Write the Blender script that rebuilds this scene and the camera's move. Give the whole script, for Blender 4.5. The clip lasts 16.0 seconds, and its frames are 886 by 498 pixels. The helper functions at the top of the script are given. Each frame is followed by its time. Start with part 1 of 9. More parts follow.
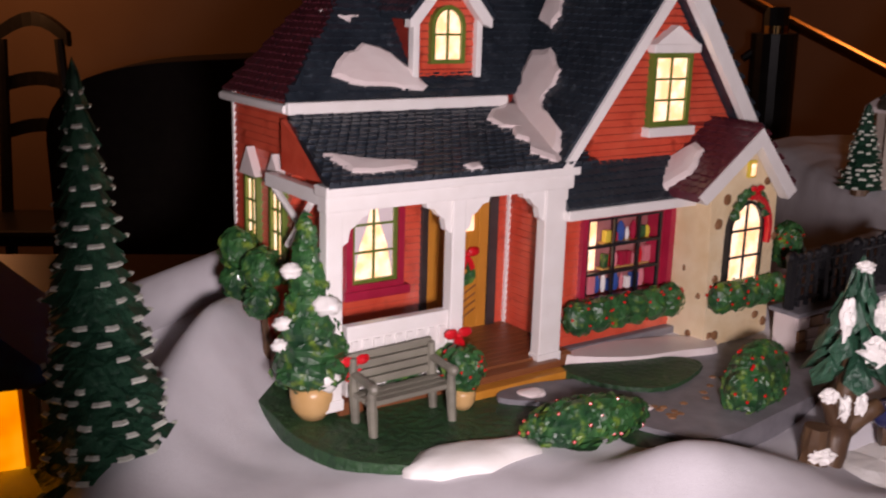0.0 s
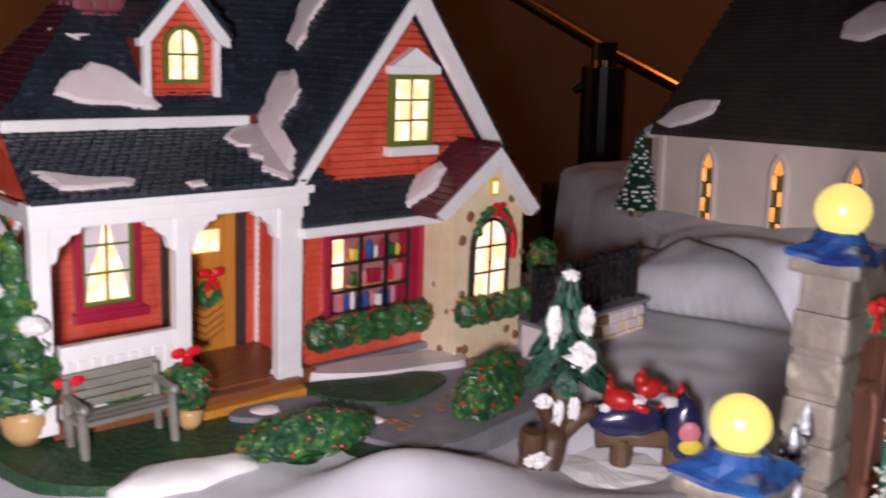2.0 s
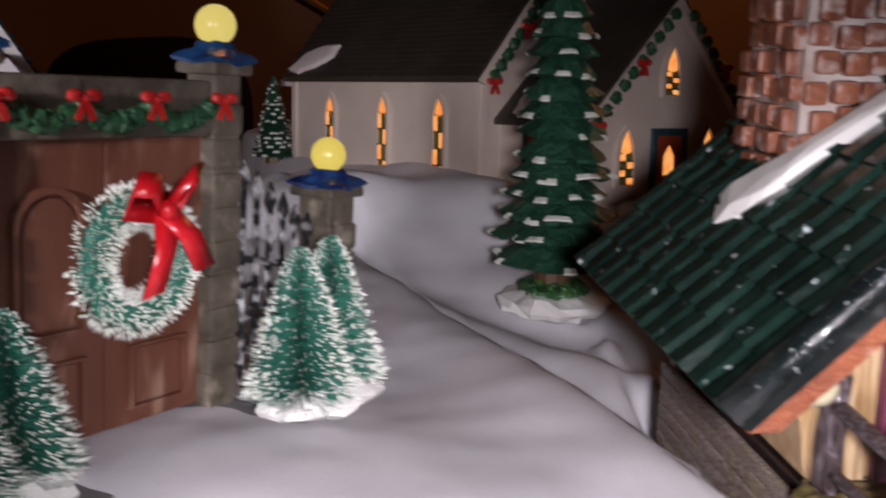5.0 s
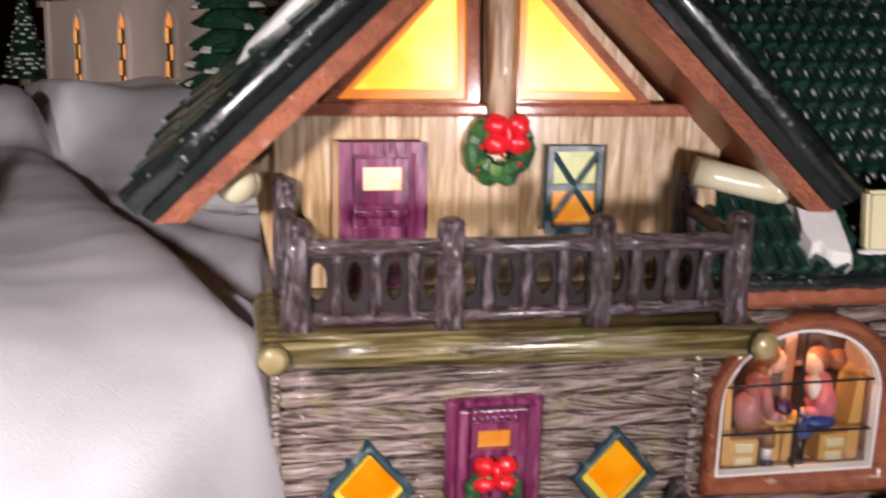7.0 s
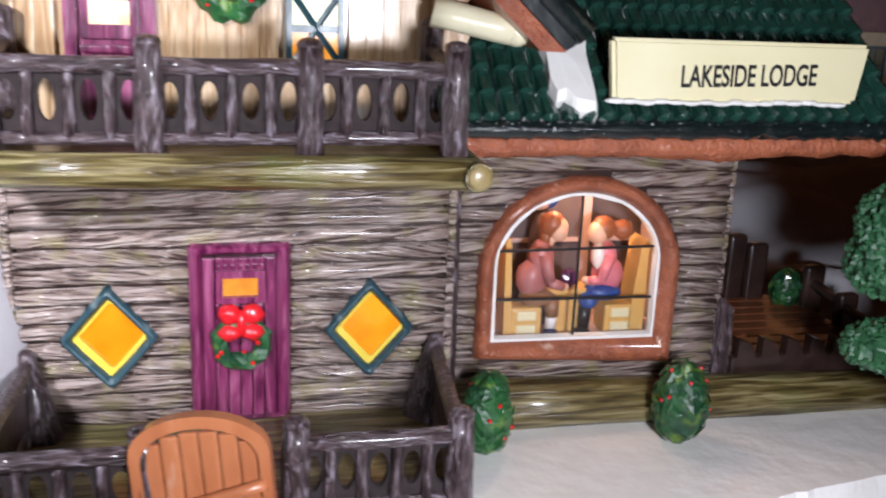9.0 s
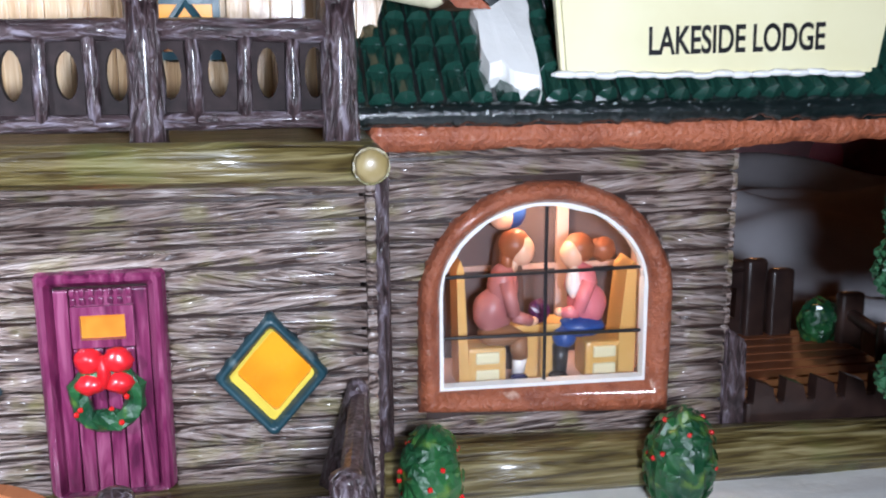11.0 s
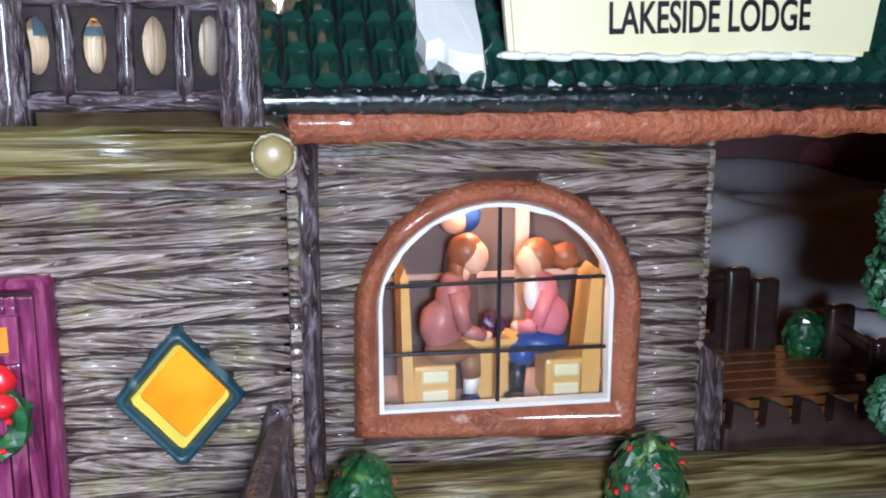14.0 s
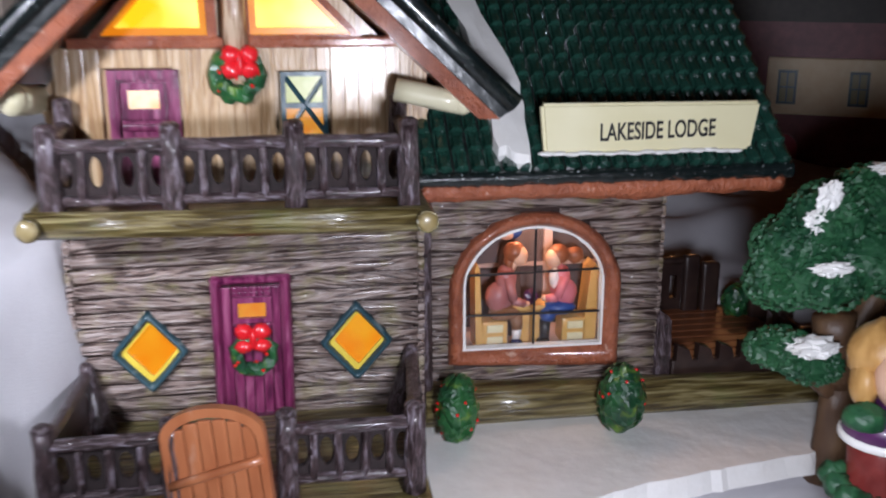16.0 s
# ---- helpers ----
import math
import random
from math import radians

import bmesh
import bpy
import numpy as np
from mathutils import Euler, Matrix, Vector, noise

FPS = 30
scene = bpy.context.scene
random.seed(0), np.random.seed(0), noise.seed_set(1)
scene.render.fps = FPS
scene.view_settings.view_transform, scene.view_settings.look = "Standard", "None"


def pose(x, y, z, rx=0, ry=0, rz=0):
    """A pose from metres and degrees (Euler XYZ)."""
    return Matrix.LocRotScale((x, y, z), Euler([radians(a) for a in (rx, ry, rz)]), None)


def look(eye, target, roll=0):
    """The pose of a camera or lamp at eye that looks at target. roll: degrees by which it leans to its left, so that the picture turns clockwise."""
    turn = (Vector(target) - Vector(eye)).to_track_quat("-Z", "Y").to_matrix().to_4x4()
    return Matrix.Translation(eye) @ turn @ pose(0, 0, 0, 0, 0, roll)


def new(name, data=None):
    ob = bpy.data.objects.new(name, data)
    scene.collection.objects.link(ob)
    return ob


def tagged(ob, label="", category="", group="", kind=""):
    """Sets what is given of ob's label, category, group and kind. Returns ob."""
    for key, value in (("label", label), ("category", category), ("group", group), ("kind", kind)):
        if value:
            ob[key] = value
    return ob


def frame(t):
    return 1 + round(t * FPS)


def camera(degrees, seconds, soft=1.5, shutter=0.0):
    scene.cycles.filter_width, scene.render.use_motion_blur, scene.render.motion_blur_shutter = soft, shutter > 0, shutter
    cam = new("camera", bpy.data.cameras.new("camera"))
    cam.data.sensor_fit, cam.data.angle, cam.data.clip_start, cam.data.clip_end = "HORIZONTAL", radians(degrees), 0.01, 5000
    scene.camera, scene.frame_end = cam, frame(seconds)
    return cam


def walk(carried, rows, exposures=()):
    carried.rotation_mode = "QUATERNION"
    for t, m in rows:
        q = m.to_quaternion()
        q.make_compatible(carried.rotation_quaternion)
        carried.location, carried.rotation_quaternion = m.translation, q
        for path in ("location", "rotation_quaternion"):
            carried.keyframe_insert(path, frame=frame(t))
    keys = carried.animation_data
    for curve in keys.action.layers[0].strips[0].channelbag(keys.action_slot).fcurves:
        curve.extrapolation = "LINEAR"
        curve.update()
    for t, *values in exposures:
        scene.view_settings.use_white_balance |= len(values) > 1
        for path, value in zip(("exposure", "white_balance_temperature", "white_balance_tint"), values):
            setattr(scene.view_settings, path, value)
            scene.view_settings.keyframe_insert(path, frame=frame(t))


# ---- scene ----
cam = camera(47.3, 16.0, soft=2.0, shutter=0.5)
PATH = [
    (0, (0.003, -0.003, 0.251), (-0.011, 1.929, -0.268), 0.0),
    (0.5, (0.011, -0.007, 0.254), (0.038, 1.936, -0.219), -0.2),
    (1, (0.018, -0.01, 0.258), (0.104, 1.937, -0.188), 0.4),
    (1.5, (0.032, -0.013, 0.252), (0.197, 1.928, -0.202), 0.5),
    (2, (0.053, -0.011, 0.246), (0.3, 1.921, -0.206), 0.8),
    (2.5, (0.077, -0.012, 0.238), (0.397, 1.91, -0.21), 1.2),
    (3, (0.101, -0.018, 0.233), (0.488, 1.894, -0.208), 1.6),
    (3.2, (0.108, -0.019, 0.229), (0.512, 1.888, -0.215), 1.7),
    (5.3, (0.197, -0.059, 0.204), (0.793, 1.802, -0.224), 1.6),
    (5.5, (0.205, -0.065, 0.201), (0.828, 1.786, -0.231), 1.9),
    (6, (0.23, -0.08, 0.197), (0.905, 1.748, -0.253), 2.0),
    (6.5, (0.252, -0.091, 0.191), (0.965, 1.718, -0.275), 1.5),
    (7, (0.268, -0.097, 0.181), (1.01, 1.694, -0.309), 1.5),
    (7.5, (0.286, -0.108, 0.175), (1.047, 1.665, -0.351), 1.7),
    (8, (0.291, -0.11, 0.163), (1.064, 1.652, -0.383), 1.6),
    (8.5, (0.297, -0.117, 0.161), (1.084, 1.634, -0.402), 1.9),
    (9, (0.315, -0.122, 0.156), (1.11, 1.625, -0.404), 2.5),
    (9.2, (0.323, -0.122, 0.153), (1.108, 1.636, -0.388), 2.6),
    (11.3, (0.361, -0.083, 0.131), (1.058, 1.742, -0.297), -0.4),
    (11.5, (0.363, -0.079, 0.13), (1.05, 1.747, -0.306), -0.4),
    (12, (0.373, -0.074, 0.132), (1.036, 1.76, -0.308), -0.7),
    (12.5, (0.373, -0.07, 0.13), (1.056, 1.764, -0.285), -0.7),
    (13, (0.377, -0.07, 0.13), (1.072, 1.761, -0.275), -0.5),
    (13.5, (0.378, -0.069, 0.127), (1.086, 1.754, -0.29), -0.0),
    (14, (0.377, -0.072, 0.128), (1.1, 1.746, -0.288), 0.2),
    (14.5, (0.371, -0.075, 0.13), (1.091, 1.743, -0.291), 0.2),
    (15, (0.362, -0.083, 0.135), (1.091, 1.728, -0.301), 0.3),
    (15.5, (0.344, -0.127, 0.15), (1.047, 1.68, -0.339), 0.7),
    (16, (0.317, -0.183, 0.176), (1.004, 1.618, -0.355), 0.2),
]
EXPOSE = [(0, 0.0, 7450, 26), (1, 0.04, 6950, 20), (1.5, 0.12, 6500, 18), (2, 0.16, 6750, 19), (3, 0.24, 6600, 18), (5.5, -0.36, 7050, 17), (6, -0.38, 7600, 20), (7, -0.36, 7300, 17), (9, 0.05, 6300, 9), (11.5, 0.24, 5650, 3), (12.5, 0.32, 5550, 2), (13.5, 0.25, 5500, 1), (15, 0.13, 5550, 2), (15.5, -0.12, 5700, 5), (16, -0.44, 6100, 9)]
walk(cam, [(t, look(eye, target, roll)) for t, eye, target, roll in PATH], EXPOSE)

# ---- light: the lamp beside the lens, a dim warm room, bulbs inside the houses ----
world = bpy.data.worlds.new("room_dusk")
scene.world = world
world.use_nodes = True
world.node_tree.nodes["Background"].inputs[0].default_value = (1.0, 0.62, 0.42, 1)
world.node_tree.nodes["Background"].inputs[1].default_value = 0.018


def lamp(name, kind, place, energy, colour, size=0.01, target=None, cone=60, blend=0.6):
    data = bpy.data.lights.new(name, kind)
    data.energy, data.color = energy, colour
    if kind == "AREA":
        data.size = size
    else:
        data.shadow_soft_size = size
    if kind == "SPOT":
        data.spot_size, data.spot_blend = radians(cone), blend
    ob = new(name, data)
    ob.matrix_world = look(place, target) if target else pose(*place)
    return ob


TORCH = (0.97, 0.96, 1.06)
lamp("torch_lamp", "SPOT", (0.03, -0.035, 0.235), 5.8, TORCH, 0.012, (0.085, 0.40, 0.135), 64, 0.6)
lamp("torch_lamp", "SPOT", (0.378, -0.120, 0.131), 2.2, TORCH, 0.012, (0.45, 0.13, 0.07), 82, 0.6)
lamp("torch_lamp", "SPOT", (0.19, -0.10, 0.215), 5.6, TORCH, 0.012, (0.285, 0.17, 0.10), 60, 0.9)
# Both room lamps are unseen, placed to give the walls their orange glow.
lamp("room_lamp", "POINT", (1.9, 1.9, 1.2), 9.0, (1.0, 0.42, 0.16), 0.12)
lamp("room_lamp", "POINT", (-1.22, 2.45, 0.30), 2.6, (1.0, 0.45, 0.18), 0.12)

# ---- materials ----
def rgb(c):
    return (*c, 1.0)


def mat(name, a, b=None, rough=0.4, scale=200.0, bump=0.3, bump_scale=None, coat=0.0, metal=0.0, stretch=(1, 1, 1), flecks=None, fleck_amount=0.5, detail=6.0, dist=0.0004, lump=0.0, random=0.0):
    """Glazed or painted surface: two tones by noise, fine relief, optional flecks for wear or highlights."""
    m = bpy.data.materials.new(name)
    m.use_nodes = True
    nt = m.node_tree
    n, l = nt.nodes, nt.links
    bsdf = n["Principled BSDF"]
    co = n.new("ShaderNodeTexCoord")
    mp = n.new("ShaderNodeMapping")
    mp.inputs["Scale"].default_value = stretch
    l.new(co.outputs["Object"], mp.inputs["Vector"])
    fine = n.new("ShaderNodeTexNoise")
    fine.inputs["Scale"].default_value, fine.inputs["Detail"].default_value = scale, detail
    wide = n.new("ShaderNodeTexNoise")
    wide.inputs["Scale"].default_value, wide.inputs["Detail"].default_value = scale * 0.17, 3.0
    l.new(mp.outputs[0], fine.inputs["Vector"])
    l.new(mp.outputs[0], wide.inputs["Vector"])
    mixf = n.new("ShaderNodeMath")
    mixf.operation = "MULTIPLY_ADD"
    mixf.inputs[1].default_value, mixf.inputs[2].default_value = 0.5, 0.0
    l.new(fine.outputs[0], mixf.inputs[0])
    add = n.new("ShaderNodeMath")
    add.operation = "MULTIPLY_ADD"
    add.inputs[1].default_value = 0.5
    l.new(wide.outputs[0], add.inputs[0])
    l.new(mixf.outputs[0], add.inputs[2])
    ramp = n.new("ShaderNodeValToRGB")
    ramp.color_ramp.elements[0].position, ramp.color_ramp.elements[1].position = 0.38, 0.62
    ramp.color_ramp.elements[0].color = rgb(a)
    ramp.color_ramp.elements[1].color = rgb(b or tuple(min(1, v * 1.25 + 0.01) for v in a))
    l.new(add.outputs[0], ramp.inputs[0])
    colour = ramp.outputs[0]
    if random:
        info = n.new("ShaderNodeObjectInfo")
        hsv = n.new("ShaderNodeHueSaturation")
        mr = n.new("ShaderNodeMapRange")
        mr.inputs[3].default_value, mr.inputs[4].default_value = 1 - random, 1 + random
        l.new(info.outputs["Random"], mr.inputs[0])
        l.new(mr.outputs[0], hsv.inputs["Value"])
        l.new(colour, hsv.inputs["Color"])
        colour = hsv.outputs[0]
    if flecks:
        wn = n.new("ShaderNodeTexNoise")
        wn.inputs["Scale"].default_value, wn.inputs["Detail"].default_value = scale * 0.9, 8.0
        l.new(mp.outputs[0], wn.inputs["Vector"])
        wr = n.new("ShaderNodeValToRGB")
        wr.color_ramp.elements[0].position, wr.color_ramp.elements[1].position = 0.62 - 0.2 * fleck_amount, 0.75
        l.new(wn.outputs[0], wr.inputs[0])
        mx = n.new("ShaderNodeMix")
        mx.data_type = "RGBA"
        mx.inputs[7].default_value = rgb(flecks)
        l.new(wr.outputs[0], mx.inputs[0])
        l.new(colour, mx.inputs[6])
        colour = mx.outputs[2]
    l.new(colour, bsdf.inputs["Base Color"])
    bsdf.inputs["Roughness"].default_value, bsdf.inputs["Metallic"].default_value = rough, metal
    bsdf.inputs["Coat Weight"].default_value, bsdf.inputs["Coat Roughness"].default_value = coat, 0.12
    if bump:
        bn = n.new("ShaderNodeTexNoise")
        bn.inputs["Scale"].default_value, bn.inputs["Detail"].default_value = bump_scale or scale, 5.0
        l.new(mp.outputs[0], bn.inputs["Vector"])
        bp = n.new("ShaderNodeBump")
        bp.inputs["Strength"].default_value, bp.inputs["Distance"].default_value = bump, dist
        l.new(bn.outputs[0], bp.inputs["Height"])
        l.new(bp.outputs[0], bsdf.inputs["Normal"])
    return m


def carved(name, dark, mid, light, lines, stretch, bump=0.9, dist=0.0012, rough=0.34, coat=0.4, random=0.0, moss=None, slant=0.0, warp=0.9, detail=4.0, low=0.36, mean=0.49, top=0.66):
    """Moulded wood with hand-cut strokes: dark wash in the grooves, pale dry brush on the ridges."""
    m = bpy.data.materials.new(name)
    m.use_nodes = True
    nt = m.node_tree
    n, l = nt.nodes, nt.links
    bsdf = n["Principled BSDF"]
    co, mp, info = n.new("ShaderNodeTexCoord"), n.new("ShaderNodeMapping"), n.new("ShaderNodeObjectInfo")
    mp.inputs["Scale"].default_value = stretch
    turn, ang = n.new("ShaderNodeVectorRotate"), n.new("ShaderNodeMath")
    turn.rotation_type, ang.operation = "Y_AXIS", "MULTIPLY_ADD"
    ang.inputs[1].default_value, ang.inputs[2].default_value = slant * 2, -slant
    l.new(info.outputs["Random"], ang.inputs[0])
    l.new(ang.outputs[0], turn.inputs["Angle"])
    l.new(co.outputs["Object"], turn.inputs["Vector"])
    l.new(turn.outputs[0], mp.inputs["Vector"])
    mul = n.new("ShaderNodeVectorMath")
    mul.operation = "MULTIPLY_ADD"
    mul.inputs[1].default_value = (0.37, 0.0, 0.013)
    l.new(info.outputs["Random"], mul.inputs[0])
    l.new(mp.outputs[0], mul.inputs[2])
    nz = n.new("ShaderNodeTexNoise")
    nz.inputs["Scale"].default_value, nz.inputs["Detail"].default_value, nz.inputs["Distortion"].default_value = lines, detail, warp
    nz.inputs["Roughness"].default_value = 0.55
    l.new(mul.outputs[0], nz.inputs["Vector"])
    big = n.new("ShaderNodeTexNoise")
    big.inputs["Scale"].default_value, big.inputs["Detail"].default_value = lines * 0.12, 2.0
    l.new(co.outputs["Object"], big.inputs["Vector"])
    ramp = n.new("ShaderNodeValToRGB")
    e = ramp.color_ramp.elements
    e[0].position, e[0].color = low, rgb(dark)
    e[1].position, e[1].color = top, rgb(light)
    k = e.new(mean)
    k.color = rgb(mid)
    l.new(nz.outputs[0], ramp.inputs[0])
    colour = ramp.outputs[0]
    if moss:
        mr = n.new("ShaderNodeValToRGB")
        mr.color_ramp.elements[0].position, mr.color_ramp.elements[1].position = 0.52, 0.70
        l.new(big.outputs[0], mr.inputs[0])
        half = n.new("ShaderNodeMath")
        half.operation = "MULTIPLY"
        half.inputs[1].default_value = 0.55
        l.new(mr.outputs[0], half.inputs[0])
        mx = n.new("ShaderNodeMix")
        mx.data_type = "RGBA"
        mx.inputs[7].default_value = rgb(moss)
        l.new(half.outputs[0], mx.inputs[0])
        l.new(colour, mx.inputs[6])
        colour = mx.outputs[2]
    hsv = n.new("ShaderNodeHueSaturation")
    rr = n.new("ShaderNodeMapRange")
    rr.inputs[3].default_value, rr.inputs[4].default_value = 1 - random, 1 + random
    l.new(info.outputs["Random"], rr.inputs[0])
    l.new(rr.outputs[0], hsv.inputs["Value"])
    l.new(colour, hsv.inputs["Color"])
    l.new(hsv.outputs[0], bsdf.inputs["Base Color"])
    bsdf.inputs["Roughness"].default_value = rough
    bsdf.inputs["Coat Weight"].default_value, bsdf.inputs["Coat Roughness"].default_value = coat, 0.15
    bp = n.new("ShaderNodeBump")
    bp.inputs["Strength"].default_value, bp.inputs["Distance"].default_value = bump, dist
    l.new(nz.outputs[0], bp.inputs["Height"])
    l.new(bp.outputs[0], bsdf.inputs["Normal"])
    return m


def glow(name, a, b, strength, scale=60.0):
    """Translucent window paper with a bulb behind it: uneven emission."""
    m = bpy.data.materials.new(name)
    m.use_nodes = True
    nt = m.node_tree
    n, l = nt.nodes, nt.links
    bsdf = n["Principled BSDF"]
    co = n.new("ShaderNodeTexCoord")
    tex = n.new("ShaderNodeTexNoise")
    tex.inputs["Scale"].default_value, tex.inputs["Detail"].default_value = scale, 2.0
    l.new(co.outputs["Object"], tex.inputs["Vector"])
    ramp = n.new("ShaderNodeValToRGB")
    ramp.color_ramp.elements[0].position, ramp.color_ramp.elements[1].position = 0.4, 0.62
    ramp.color_ramp.elements[0].color, ramp.color_ramp.elements[1].color = rgb(a), rgb(b)
    l.new(tex.outputs[0], ramp.inputs[0])
    bsdf.inputs["Base Color"].default_value = rgb(tuple(v * 0.18 for v in a))
    l.new(ramp.outputs[0], bsdf.inputs["Emission Color"])
    bsdf.inputs["Emission Strength"].default_value = strength
    bsdf.inputs["Roughness"].default_value = 0.3
    return m


def glass(name):
    m = bpy.data.materials.new(name)
    m.use_nodes = True
    nt = m.node_tree
    n, l = nt.nodes, nt.links
    out = n["Material Output"]
    tr, gl, mx = n.new("ShaderNodeBsdfTransparent"), n.new("ShaderNodeBsdfGlossy"), n.new("ShaderNodeMixShader")
    gl.inputs["Roughness"].default_value = 0.08
    fr = n.new("ShaderNodeFresnel")
    fr.inputs[0].default_value = 1.45
    l.new(fr.outputs[0], mx.inputs[0])
    l.new(tr.outputs[0], mx.inputs[1])
    l.new(gl.outputs[0], mx.inputs[2])
    l.new(mx.outputs[0], out.inputs["Surface"])
    return m


